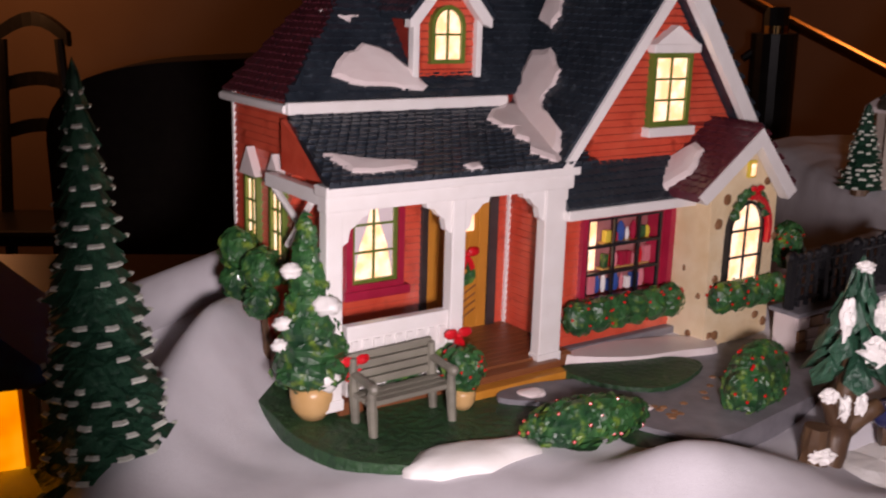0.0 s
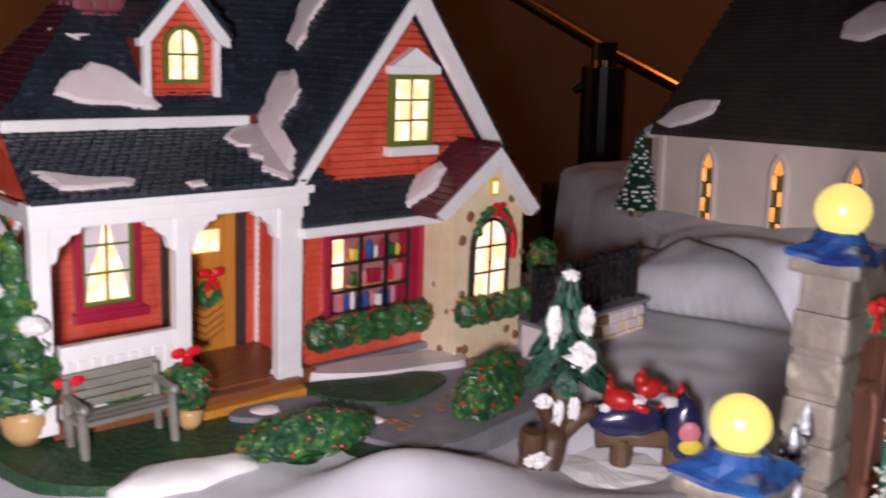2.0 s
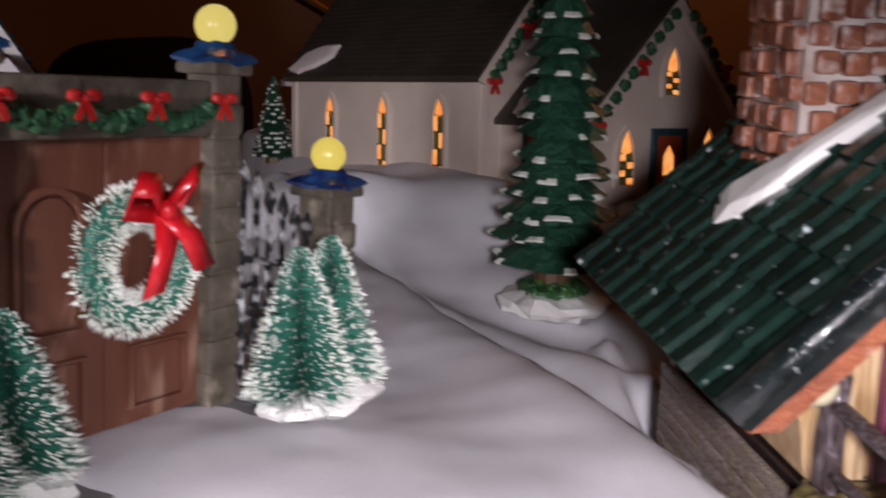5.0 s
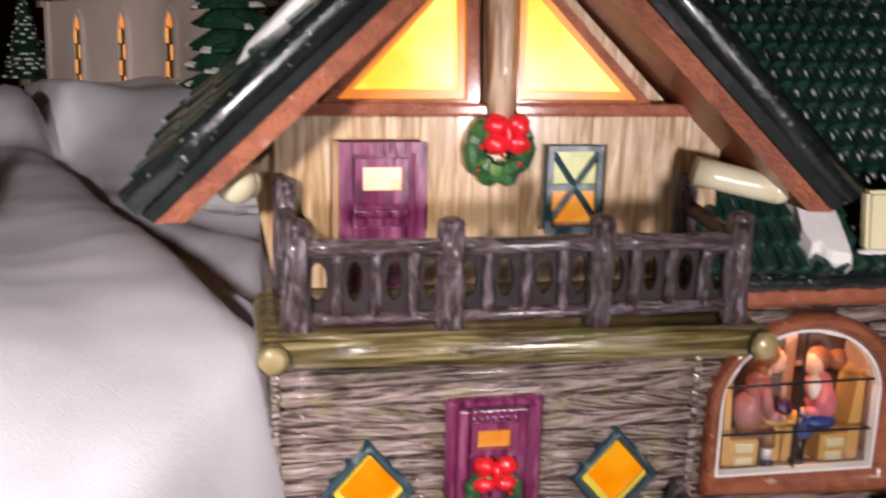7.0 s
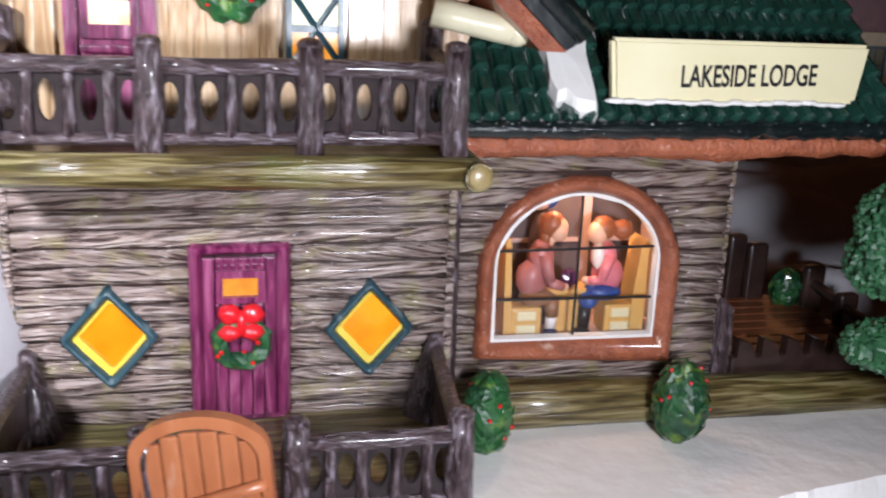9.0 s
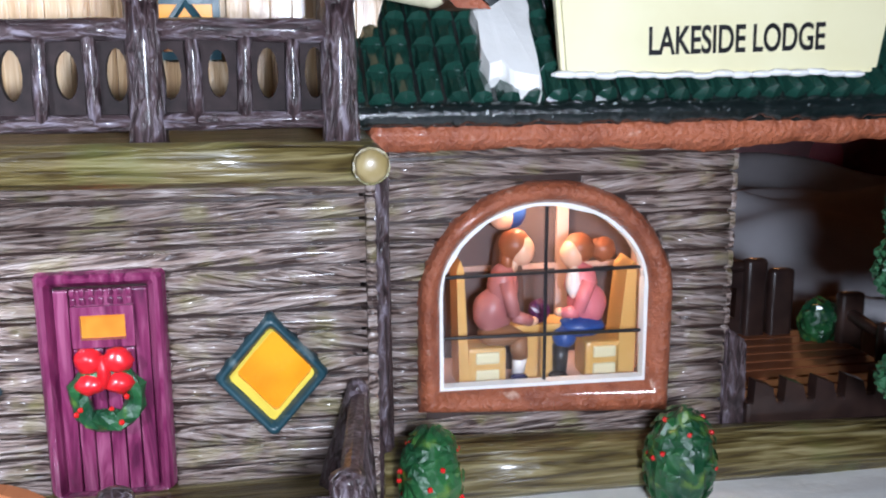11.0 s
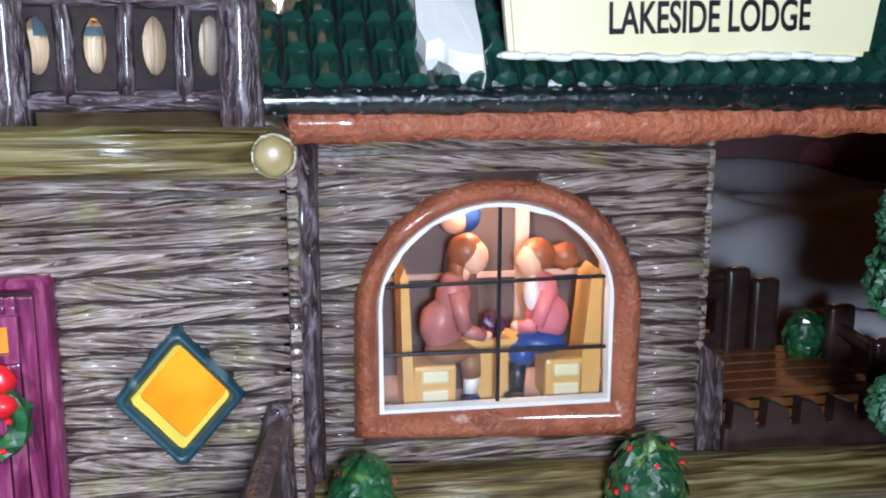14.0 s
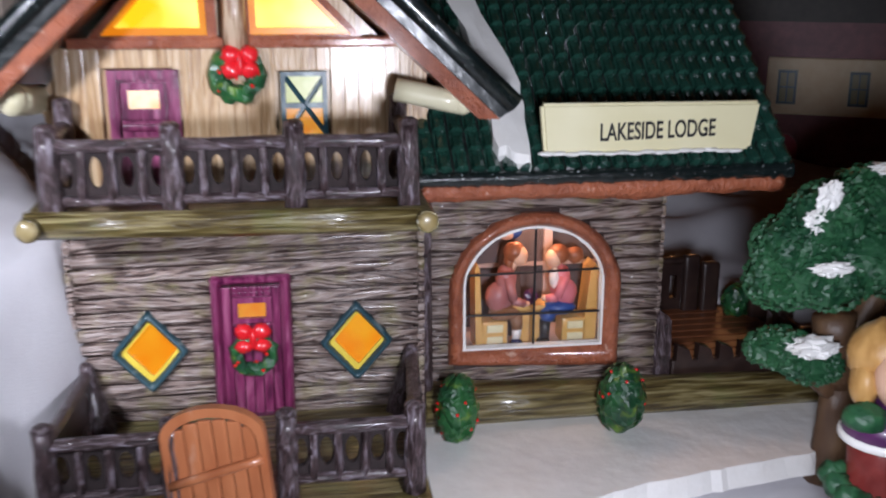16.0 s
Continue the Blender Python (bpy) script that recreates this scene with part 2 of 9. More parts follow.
M = dict(
    red=mat("red_clapboard", (0.60, 0.066, 0.034), (0.72, 0.112, 0.060), 0.33, 160, 0.3, coat=0.3, flecks=(0.36, 0.04, 0.02), fleck_amount=0.2),
    # Dark red seen between boards: the grooves' shadow lines, put in as paint.
    groove_shade=mat("shaded_red_groove", (0.20, 0.018, 0.012), (0.28, 0.03, 0.018), 0.5, 160, 0.2),
    white=mat("white_glaze", (0.80, 0.77, 0.74), (0.86, 0.84, 0.82), 0.3, 120, 0.15, coat=0.4),
    slate=mat("blue_black_slate", (0.012, 0.019, 0.028), (0.026, 0.037, 0.050), 0.4, 300, 0.4, coat=0.2, flecks=(0.07, 0.09, 0.11), fleck_amount=0.12),
    maroon=mat("maroon_shingle", (0.075, 0.014, 0.022), (0.12, 0.026, 0.036), 0.4, 300, 0.4, coat=0.2),
    snowpaint=mat("pink_white_snow_glaze", (0.78, 0.66, 0.64), (0.84, 0.76, 0.74), 0.35, 90, 0.3, coat=0.3),
    snowwhite=mat("white_snow_glaze", (0.82, 0.80, 0.76), (0.88, 0.87, 0.84), 0.4, 130, 0.5, dist=0.001),
    stone=mat("cream_stone", (0.76, 0.57, 0.33), (0.86, 0.71, 0.48), 0.45, 140, 0.6, dist=0.001),
    brownstone=mat("brown_stone_spot", (0.22, 0.10, 0.045), (0.30, 0.15, 0.07), 0.45, 200, 0.3),
    green=mat("green_frame", (0.10, 0.15, 0.025), (0.14, 0.20, 0.035), 0.35, 200, 0.2),
    crimson=mat("crimson_frame", (0.35, 0.012, 0.04), (0.45, 0.02, 0.06), 0.35, 200, 0.2),
    ribbon=mat("red_ribbon", (0.60, 0.008, 0.014), (0.75, 0.02, 0.03), 0.3, 400, 0.2, coat=0.3),
    # Yellow-green highlights of the hedge are painted as flecks.
    hedge=mat("hedge_green", (0.010, 0.050, 0.022), (0.034, 0.15, 0.040), 0.38, 260, 0.8, dist=0.0012, coat=0.2, flecks=(0.19, 0.30, 0.035), fleck_amount=0.34),
    leaf=mat("leaf_green", (0.010, 0.052, 0.024), (0.030, 0.115, 0.045), 0.45, 330, 0.9, dist=0.001),
    berry=mat("red_berry", (0.55, 0.01, 0.01), None, 0.25, 200, 0),
    lawn=mat("lawn_green", (0.012, 0.045, 0.02), (0.025, 0.085, 0.03), 0.5, 330, 1.0, dist=0.0015),
    path=mat("grey_path", (0.16, 0.155, 0.17), (0.24, 0.23, 0.25), 0.5, 160, 0.5),
    orange=mat("orange_door", (0.52, 0.20, 0.025), (0.62, 0.26, 0.04), 0.35, 200, 0.2, stretch=(1, 1, 0.2)),
    darktrim=mat("dark_trim", (0.03, 0.02, 0.02), None, 0.4, 200, 0.2),
    black=mat("black_lines", (0.006, 0.006, 0.008), None, 0.35, 200, 0.1),
    floorwood=mat("porch_wood", (0.17, 0.055, 0.022), (0.26, 0.09, 0.035), 0.4, 180, 0.5, stretch=(0.3, 1, 1)),
    greywood=mat("grey_wood", (0.16, 0.15, 0.12), (0.25, 0.24, 0.19), 0.4, 200, 0.5, stretch=(0.3, 1, 1)),
    pot=mat("tan_pot", (0.55, 0.32, 0.12), (0.64, 0.40, 0.18), 0.35, 120, 0.2),
    brick=mat("purple_brick", (0.16, 0.035, 0.05), (0.24, 0.06, 0.07), 0.45, 180, 0.5),
    cotton=mat("cotton_batting", (0.62, 0.60, 0.63), (0.76, 0.75, 0.78), 0.95, 45, 0.30, bump_scale=1900, dist=0.0005),
    log=carved("grey_brown_carved_siding", (0.055, 0.033, 0.028), (0.250, 0.180, 0.150), (0.44, 0.365, 0.335), 1050, (0.085, 1, 1), 1.0, 0.0026, rough=0.36, coat=0.25, random=0.10, slant=0.20, moss=(0.29, 0.26, 0.10), warp=0.35, detail=2.2, low=0.37, mean=0.46, top=0.68),
    mosslog=carved("moss_brown_log", (0.048, 0.032, 0.010), (0.125, 0.094, 0.030), (0.30, 0.25, 0.12), 620, (0.07, 1, 1), 0.9, 0.0016, moss=(0.13, 0.15, 0.04), warp=0.5, detail=3.0),
    rail=carved("purple_brown_rail", (0.020, 0.011, 0.012), (0.070, 0.043, 0.045), (0.25, 0.215, 0.255), 900, (0.9, 0.9, 0.22), 1.0, 0.0016, rough=0.40, coat=0.3, low=0.38, mean=0.52, top=0.72),
    railbar=carved("purple_brown_rail_bar", (0.020, 0.011, 0.012), (0.070, 0.043, 0.045), (0.25, 0.215, 0.255), 900, (0.22, 0.9, 0.9), 1.0, 0.0016, rough=0.40, coat=0.3, low=0.38, mean=0.52, top=0.72),
    gatebrown=mat("worn_orange_gate", (0.36, 0.115, 0.045), (0.52, 0.20, 0.085), 0.35, 170, 0.5, coat=0.3, stretch=(1, 1, 0.3), flecks=(0.66, 0.46, 0.34), fleck_amount=0.1),
    kingwood=carved("brown_king_post", (0.17, 0.075, 0.040), (0.34, 0.20, 0.115), (0.60, 0.46, 0.32), 420, (1, 1, 0.10), 0.7, 0.0009),
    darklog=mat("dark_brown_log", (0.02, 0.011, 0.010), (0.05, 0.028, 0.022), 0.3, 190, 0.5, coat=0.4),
    # Same web as the rail, painted darker so its recess looks shaded.
    rail_shade=mat("shaded_rail_web", (0.010, 0.006, 0.006), (0.026, 0.016, 0.016), 0.9, 500, 0.8),
    tanboard=carved("tan_boards", (0.30, 0.170, 0.075), (0.45, 0.295, 0.150), (0.58, 0.44, 0.285), 520, (1, 1, 0.08), 0.8, 0.0009, random=0.05),
    terracotta=mat("orange_brown_trim", (0.22, 0.058, 0.026), (0.40, 0.120, 0.054), 0.34, 260, 1.0, coat=0.35, bump_scale=900, dist=0.0010, flecks=(0.62, 0.38, 0.28), fleck_amount=-0.25),
    tile=mat("dark_green_tile", (0.010, 0.042, 0.030), (0.022, 0.072, 0.052), 0.17, 260, 0.6, coat=0.7, flecks=(0.5, 0.55, 0.55), fleck_amount=-0.1, random=0.18),
    dullred=mat("dull_red_figure", (0.34, 0.11, 0.11), (0.48, 0.22, 0.21), 0.4, 160, 0.3),
    mortar=mat("pale_mortar", (0.30, 0.19, 0.15), (0.62, 0.56, 0.52), 0.5, 110, 1.0, dist=0.002),
    tilebed=mat("black_roof_bed", (0.006, 0.009, 0.009), None, 0.25, 200, 0.6, coat=0.6),
    purple=carved("plum_door_paint", (0.075, 0.006, 0.036), (0.17, 0.020, 0.078), (0.31, 0.085, 0.17), 380, (1, 1, 0.13), 0.7, 0.0008),
    teal=mat("teal_frame", (0.012, 0.045, 0.06), (0.03, 0.075, 0.095), 0.35, 240, 0.4, flecks=(0.2, 0.26, 0.26), fleck_amount=0.15),
    cream=mat("cream_sign", (0.72, 0.66, 0.40), (0.78, 0.73, 0.48), 0.45, 60, 0.2),
    creamlog=mat("cream_log", (0.60, 0.55, 0.36), (0.72, 0.68, 0.48), 0.3, 120, 0.4, coat=0.3),
    rustbrick=mat("rust_brick", (0.17, 0.050, 0.028), (0.36, 0.13, 0.07), 0.38, 190, 1.0, coat=0.35, flecks=(0.70, 0.62, 0.57), fleck_amount=0.45, dist=0.0018),
    church=mat("church_plaster", (0.60, 0.50, 0.43), (0.66, 0.56, 0.48), 0.45, 60, 0.15),
    churchroof=mat("brown_black_roof", (0.030, 0.024, 0.018), (0.05, 0.04, 0.03), 0.5, 220, 0.5),
    churchdoor=mat("church_red_door", (0.36, 0.05, 0.02), (0.45, 0.07, 0.03), 0.4, 200, 0.2),
    gatestone=mat("gate_stone", (0.060, 0.049, 0.036), (0.15, 0.126, 0.095), 0.6, 130, 0.9, dist=0.0015, flecks=(0.30, 0.26, 0.20), fleck_amount=0.2),
    gatewood=mat("gate_wood", (0.115, 0.040, 0.024), (0.18, 0.068, 0.042), 0.5, 160, 0.5, stretch=(1, 1, 0.25), flecks=(0.34, 0.2, 0.14), fleck_amount=0.2),
    bluecap=mat("blue_cap", (0.008, 0.016, 0.085), (0.015, 0.075, 0.19), 0.22, 140, 0.4, coat=0.5),
    # Globes: weak yellow emission added to the colour, no bulb inside.
    globe=glow("globe_yellow", (0.95, 0.78, 0.16), (1.0, 0.86, 0.28), 0.75, 20),
    # Silver highlights of the iron are painted on as pale flecks.
    iron=mat("black_iron", (0.01, 0.01, 0.011), None, 0.3, 260, 0.5, flecks=(0.75, 0.75, 0.76), fleck_amount=0.75),
    slab=mat("slab_grey", (0.13, 0.12, 0.13), (0.2, 0.19, 0.19), 0.7, 140, 0.6),
    bristle=mat("bristle_green", (0.014, 0.12, 0.085), (0.035, 0.21, 0.145), 0.5, 300, 0.2),
    frost=mat("frosted_tip", (0.72, 0.76, 0.66), (0.82, 0.85, 0.78), 0.6, 300, 0.2),
    fir=mat("fir_green", (0.010, 0.046, 0.028), (0.030, 0.115, 0.066), 0.4, 420, 1.0, dist=0.0016, stretch=(1, 1, 0.4)),
    bark=mat("brown_bark", (0.07, 0.035, 0.018), (0.14, 0.08, 0.04), 0.5, 200, 0.9, stretch=(1, 1, 0.3), dist=0.001),
    bluecoat=mat("navy_glaze", (0.012, 0.013, 0.05), (0.025, 0.028, 0.09), 0.25, 140, 0.3, coat=0.4),
    cardinal=mat("cardinal_red", (0.42, 0.012, 0.012), (0.55, 0.03, 0.025), 0.35, 200, 0.4),
    yellow=mat("yellow_glaze", (0.65, 0.50, 0.06), None, 0.3, 100, 0.2),
    skin=mat("pale_figure", (0.70, 0.42, 0.28), (0.74, 0.48, 0.34), 0.35, 100, 0.1),
    hair=mat("auburn_figure", (0.22, 0.075, 0.035), (0.34, 0.12, 0.05), 0.4, 200, 0.4),
    pinkcloth=mat("pink_figure", (0.62, 0.16, 0.20), (0.70, 0.25, 0.28), 0.4, 100, 0.2),
    bluecloth=mat("blue_figure", (0.02, 0.06, 0.25), (0.03, 0.09, 0.32), 0.4, 100, 0.2),
    inwall=mat("pale_room_wall", (0.60, 0.46, 0.42), (0.70, 0.56, 0.50), 0.6, 40, 0.1),
    chairwood=mat("honey_wood", (0.62, 0.36, 0.10), (0.72, 0.46, 0.16), 0.35, 100, 0.2),
    curtain=mat("pale_curtain", (0.75, 0.66, 0.68), (0.82, 0.74, 0.76), 0.6, 120, 0.5),
    table=mat("brown_table", (0.05, 0.022, 0.012), (0.08, 0.035, 0.02), 0.35, 12, 0.1),
    wall=mat("room_wall", (0.30, 0.19, 0.13), (0.34, 0.22, 0.15), 0.8, 6, 0.1),
    carpet=mat("room_carpet", (0.10, 0.07, 0.05), (0.14, 0.10, 0.07), 0.95, 60, 0.3),
    sofa=mat("dark_upholstery", (0.045, 0.032, 0.028), (0.06, 0.045, 0.038), 0.9, 50, 0.3),
    brass=mat("aged_brass", (0.45, 0.26, 0.10), (0.55, 0.34, 0.14), 0.25, 60, 0.1, metal=1.0),
    lampblack=mat("lamp_black", (0.012, 0.011, 0.011), None, 0.35, 60, 0.1),
    winwarm=glow("lit_window_warm", (1.0, 0.58, 0.30), (1.0, 0.80, 0.62), 1.5, 150),
    winpale=glow("lit_window_pale", (0.62, 0.66, 0.22), (0.85, 0.85, 0.45), 0.8, 150),
    logend=mat("tan_log_end", (0.24, 0.18, 0.07), (0.40, 0.32, 0.16), 0.35, 300, 0.4, coat=0.3),
    drip=mat("black_drip", (0.004, 0.007, 0.007), (0.010, 0.016, 0.016), 0.22, 900, 0.9, coat=0.6, flecks=(0.40, 0.43, 0.43), fleck_amount=-0.15),
    plumcoat=mat("plum_glaze", (0.05, 0.010, 0.06), (0.10, 0.022, 0.10), 0.4, 180, 0.5, coat=0.2),
    oxblood=mat("oxblood_coat", (0.13, 0.014, 0.012), (0.26, 0.040, 0.034), 0.4, 150, 0.5, coat=0.2),
    ribtile=mat("black_green_rib_tile", (0.004, 0.014, 0.011), (0.012, 0.036, 0.027), 0.24, 260, 0.6, coat=0.5, flecks=(0.5, 0.55, 0.55), fleck_amount=-0.15, random=0.15),
    blond=mat("blond_paint", (0.34, 0.17, 0.045), (0.52, 0.30, 0.10), 0.4, 420, 0.8, stretch=(1, 1, 0.3)),
    winchurch=glow("lit_window_amber", (1.0, 0.30, 0.06), (1.0, 0.50, 0.16), 1.1, 150),
    winyellow=glow("lit_window_yellow", (1.0, 0.27, 0.0), (1.0, 0.43, 0.012), 0.95, 60),
    winhot=glow("lit_window_bright", (1.0, 0.42, 0.0), (1.0, 0.84, 0.16), 2.3, 42),
    winorange=glow("lit_window_orange", (1.0, 0.30, 0.03), (1.0, 0.45, 0.06), 0.8, 120),
    olive=mat("olive_pane", (0.16, 0.13, 0.03), (0.22, 0.18, 0.05), 0.3, 100, 0.1),
    glass=glass("window_glass"),
    # Dark tone gives the room back its dimness; also on the standing figure.
    room_shade=mat("shaded_room_back", (0.075, 0.058, 0.060), (0.15, 0.115, 0.110), 0.7, 60, 0.1),
)

# ---- helpers for building ----
def bm_new():
    return bmesh.new()


def finish(bm, name, material, smooth=False):
    me = bpy.data.meshes.new(name)
    bmesh.ops.recalc_face_normals(bm, faces=bm.faces)
    bm.to_mesh(me)
    bm.free()
    me.materials.append(M[material])
    if smooth:
        for p in me.polygons:
            p.use_smooth = True
    return me


def part(name, bm, material, parent, label="", smooth=False):
    ob = new(name, finish(bm, name, material, smooth))
    ob.parent = parent
    if label:
        tagged(ob, label)
    return ob


def thing(name, m, label, category, group="", kind=""):
    ob = new(name)
    ob.empty_display_size = 0.01
    ob.matrix_world = m
    return tagged(ob, label, category, group, kind)


def single(name, bm, material, m, label, category, group="", kind="", smooth=False):
    ob = new(name, finish(bm, name, material, smooth))
    ob.matrix_world = m
    return tagged(ob, label, category, group, kind)


def box(bm, x0, x1, y0, y1, z0, z1, bevel=0.0):
    vs = [bm.verts.new((x, y, z)) for x in (x0, x1) for y in (y0, y1) for z in (z0, z1)]
    fs = [bm.faces.new([vs[i] for i in q]) for q in ((0, 1, 3, 2), (4, 6, 7, 5), (0, 4, 5, 1), (2, 3, 7, 6), (0, 2, 6, 4), (1, 5, 7, 3))]
    if bevel:
        bmesh.ops.recalc_face_normals(bm, faces=fs)
        es = list({e for f in fs for e in f.edges})
        bmesh.ops.bevel(bm, geom=es, offset=bevel, segments=2, affect="EDGES", profile=0.6)
    return vs


def prism(bm, pts, y0, y1):
    """Extrudes a polygon of (x, z) from y0 to y1."""
    a = [bm.verts.new((x, y0, z)) for x, z in pts]
    b = [bm.verts.new((x, y1, z)) for x, z in pts]
    n = len(pts)
    bm.faces.new(a)
    bm.faces.new(b[::-1])
    for i in range(n):
        bm.faces.new((a[i], b[i], b[(i + 1) % n], a[(i + 1) % n]))


def slab_poly(bm, pts, z0, z1, inset=0.0):
    """Extrudes a polygon of (x, y) from z0 up to z1, its top drawn in a little."""
    cx, cy = sum(p[0] for p in pts) / len(pts), sum(p[1] for p in pts) / len(pts)
    a = [bm.verts.new((x, y, z0)) for x, y in pts]
    b = [bm.verts.new((x + (cx - x) * inset, y + (cy - y) * inset, z1)) for x, y in pts]
    n = len(pts)
    bm.faces.new(a[::-1])
    bm.faces.new(b)
    for i in range(n):
        bm.faces.new((a[i], a[(i + 1) % n], b[(i + 1) % n], b[i]))


def ring_wall(bm, outer, inner, y0, y1):
    """A frame between two outlines with the same count of (x, z)."""
    n = len(outer)
    rows = [[bm.verts.new((x, y, z)) for x, z in o] for o, y in ((outer, y0), (inner, y0), (inner, y1), (outer, y1))]
    for k in range(4):
        p, q = rows[k], rows[(k + 1) % 4]
        for i in range(n):
            bm.faces.new((p[i], p[(i + 1) % n], q[(i + 1) % n], q[i]))


def rod(bm, p0, p1, r0, r1=None, seg=10, wob=0.0):
    p0, p1 = Vector(p0), Vector(p1)
    r1 = r0 if r1 is None else r1
    d = (p1 - p0).normalized()
    e1 = d.orthogonal().normalized()
    e2 = d.cross(e1)
    k = 4 if wob else 1
    rings = []
    for j in range(k + 1):
        t = j / k
        c, r = p0.lerp(p1, t), r0 + (r1 - r0) * t
        rings.append([bm.verts.new(c + (e1 * math.cos(a) + e2 * math.sin(a)) * r * (1 + random.uniform(-wob, wob))) for a in (i * math.tau / seg for i in range(seg))])
    bm.faces.new(rings[0][::-1])
    bm.faces.new(rings[-1])
    for a, b in zip(rings, rings[1:]):
        for i in range(seg):
            bm.faces.new((a[i], a[(i + 1) % seg], b[(i + 1) % seg], b[i]))


def ball(bm, c, r, u=12, v=8, rough=0.0, freq=1.0):
    r = (r, r, r) if isinstance(r, (int, float)) else r
    res = bmesh.ops.create_uvsphere(bm, u_segments=u, v_segments=v, radius=1.0)
    for w in res["verts"]:
        k = 1 + rough * noise.noise(w.co * freq + Vector(c) * 300)
        w.co = Vector((c[0] + w.co.x * r[0] * k, c[1] + w.co.y * r[1] * k, c[2] + w.co.z * r[2] * k))


def lathe(bm, prof, seg=16, c=(0, 0, 0)):
    rings = [[bm.verts.new((c[0] + r * math.cos(i * math.tau / seg), c[1] + r * math.sin(i * math.tau / seg), c[2] + z)) for i in range(seg)] for r, z in prof]
    for a, b in zip(rings, rings[1:]):
        for i in range(seg):
            bm.faces.new((a[i], a[(i + 1) % seg], b[(i + 1) % seg], b[i]))
    bm.faces.new(rings[0][::-1])
    bm.faces.new(rings[-1])


def torus(bm, c, R, r, seg=28, k=8, rough=0.0, squash=1.0):
    rings = []
    for i in range(seg):
        a = i * math.tau / seg
        ring = []
        for j in range(k):
            b = j * math.tau / k
            rr = r * (1 + random.uniform(-rough, rough))
            ring.append(bm.verts.new((c[0] + (R + rr * math.cos(b)) * math.cos(a), c[1] + rr * math.sin(b) * squash, c[2] + (R + rr * math.cos(b)) * math.sin(a))))
        rings.append(ring)
    for i in range(seg):
        p, q = rings[i], rings[(i + 1) % seg]
        for j in range(k):
            bm.faces.new((p[j], q[j], q[(j + 1) % k], p[(j + 1) % k]))


def rounded(pts, r, n=4, wob=0.0):
    """An outline with its corners rounded off and its edges a little uneven."""
    out = []
    k = len(pts)
    for i in range(k):
        a, b, c = (Vector((*pts[(i + q) % k], 0)) for q in (-1, 0, 1))
        p, q = b + (a - b).normalized() * r, b + (c - b).normalized() * r
        for j in range(n + 1):
            t = j / n
            v = p * (1 - t) ** 2 + b * 2 * t * (1 - t) + q * t * t
            out.append((v.x + random.uniform(-wob, wob), v.y + random.uniform(-wob, wob)))
        e = c + (b - c).normalized() * r
        for t in (0.33, 0.67):
            v = q.lerp(e, t)
            out.append((v.x + random.uniform(-wob, wob), v.y + random.uniform(-wob, wob)))
    return out


def moulded(bm, outer, inner, y, high, deep=0.003):
    """A frame with a rounded face between two outlines of the same count."""
    n = len(outer)
    rows = []
    for t, h in ((0.0, -deep), (0.0, high * 0.25), (0.14, high * 0.72), (0.36, high), (0.6, high * 0.92), (0.82, high * 0.55), (1.0, high * 0.1), (1.0, -deep)):
        rows.append([bm.verts.new((a + (c - a) * t, y - h, b + (d - b) * t)) for (a, b), (c, d) in zip(outer, inner)])
    for p, q in zip(rows, rows[1:] + rows[:1]):
        for i in range(n):
            bm.faces.new((p[i], p[(i + 1) % n], q[(i + 1) % n], q[i]))


def paint(bm, index, build, *args, **kw):
    """Builds a shape into bm and gives its new faces the material index."""
    bm.faces.ensure_lookup_table()
    n = len(bm.faces)
    build(bm, *args, **kw)
    bm.faces.ensure_lookup_table()
    for f in bm.faces[n:]:
        f.material_index = index


def clap_rows(bm, z0, z1, h, spans, y, proud):
    """Clapboard rows on a wall facing -y: each row a wedge, its lower edge proud. spans(z) gives the runs (xa, xb)."""
    n = max(1, round((z1 - z0) / h))
    h = (z1 - z0) / n
    for i in range(n):
        za, zb = z0 + (i + 0.16) * h, z0 + (i + 1) * h
        lo, hi = spans(za + 0.1 * h), spans(zb - 0.1 * h)
        for (a, b), (c, d) in zip(lo, hi):
            if b - a < 1e-4 or d - c < 1e-4:
                continue
            v = [bm.verts.new(p) for p in ((a, y - proud, za), (b, y - proud, za), (d, y - proud * 0.25, zb), (c, y - proud * 0.25, zb), (a, y + 0.001, za), (b, y + 0.001, za), (d, y + 0.001, zb), (c, y + 0.001, zb))]
            for q in ((0, 1, 2, 3), (4, 0, 3, 7), (1, 5, 6, 2), (4, 5, 1, 0), (3, 2, 6, 7)):
                bm.faces.new([v[i] for i in q])


def arch(x0, x1, z0, zs, zt, n=12):
    """Outline of an opening with an elliptical head: (x, z) anticlockwise from the lower left."""
    cx, rx = (x0 + x1) / 2, (x1 - x0) / 2
    return [(x0, z0), (x1, z0)] + [(cx + rx * math.cos(math.pi * i / n), zs + (zt - zs) * math.sin(math.pi * i / n)) for i in range(n + 1)]


def inside(p, poly):
    x, y = p
    hit = False
    for (x0, y0), (x1, y1) in zip(poly, poly[1:] + poly[:1]):
        if (y0 > y) != (y1 > y) and x < (x1 - x0) * (y - y0) / (y1 - y0) + x0:
            hit = not hit
    return hit


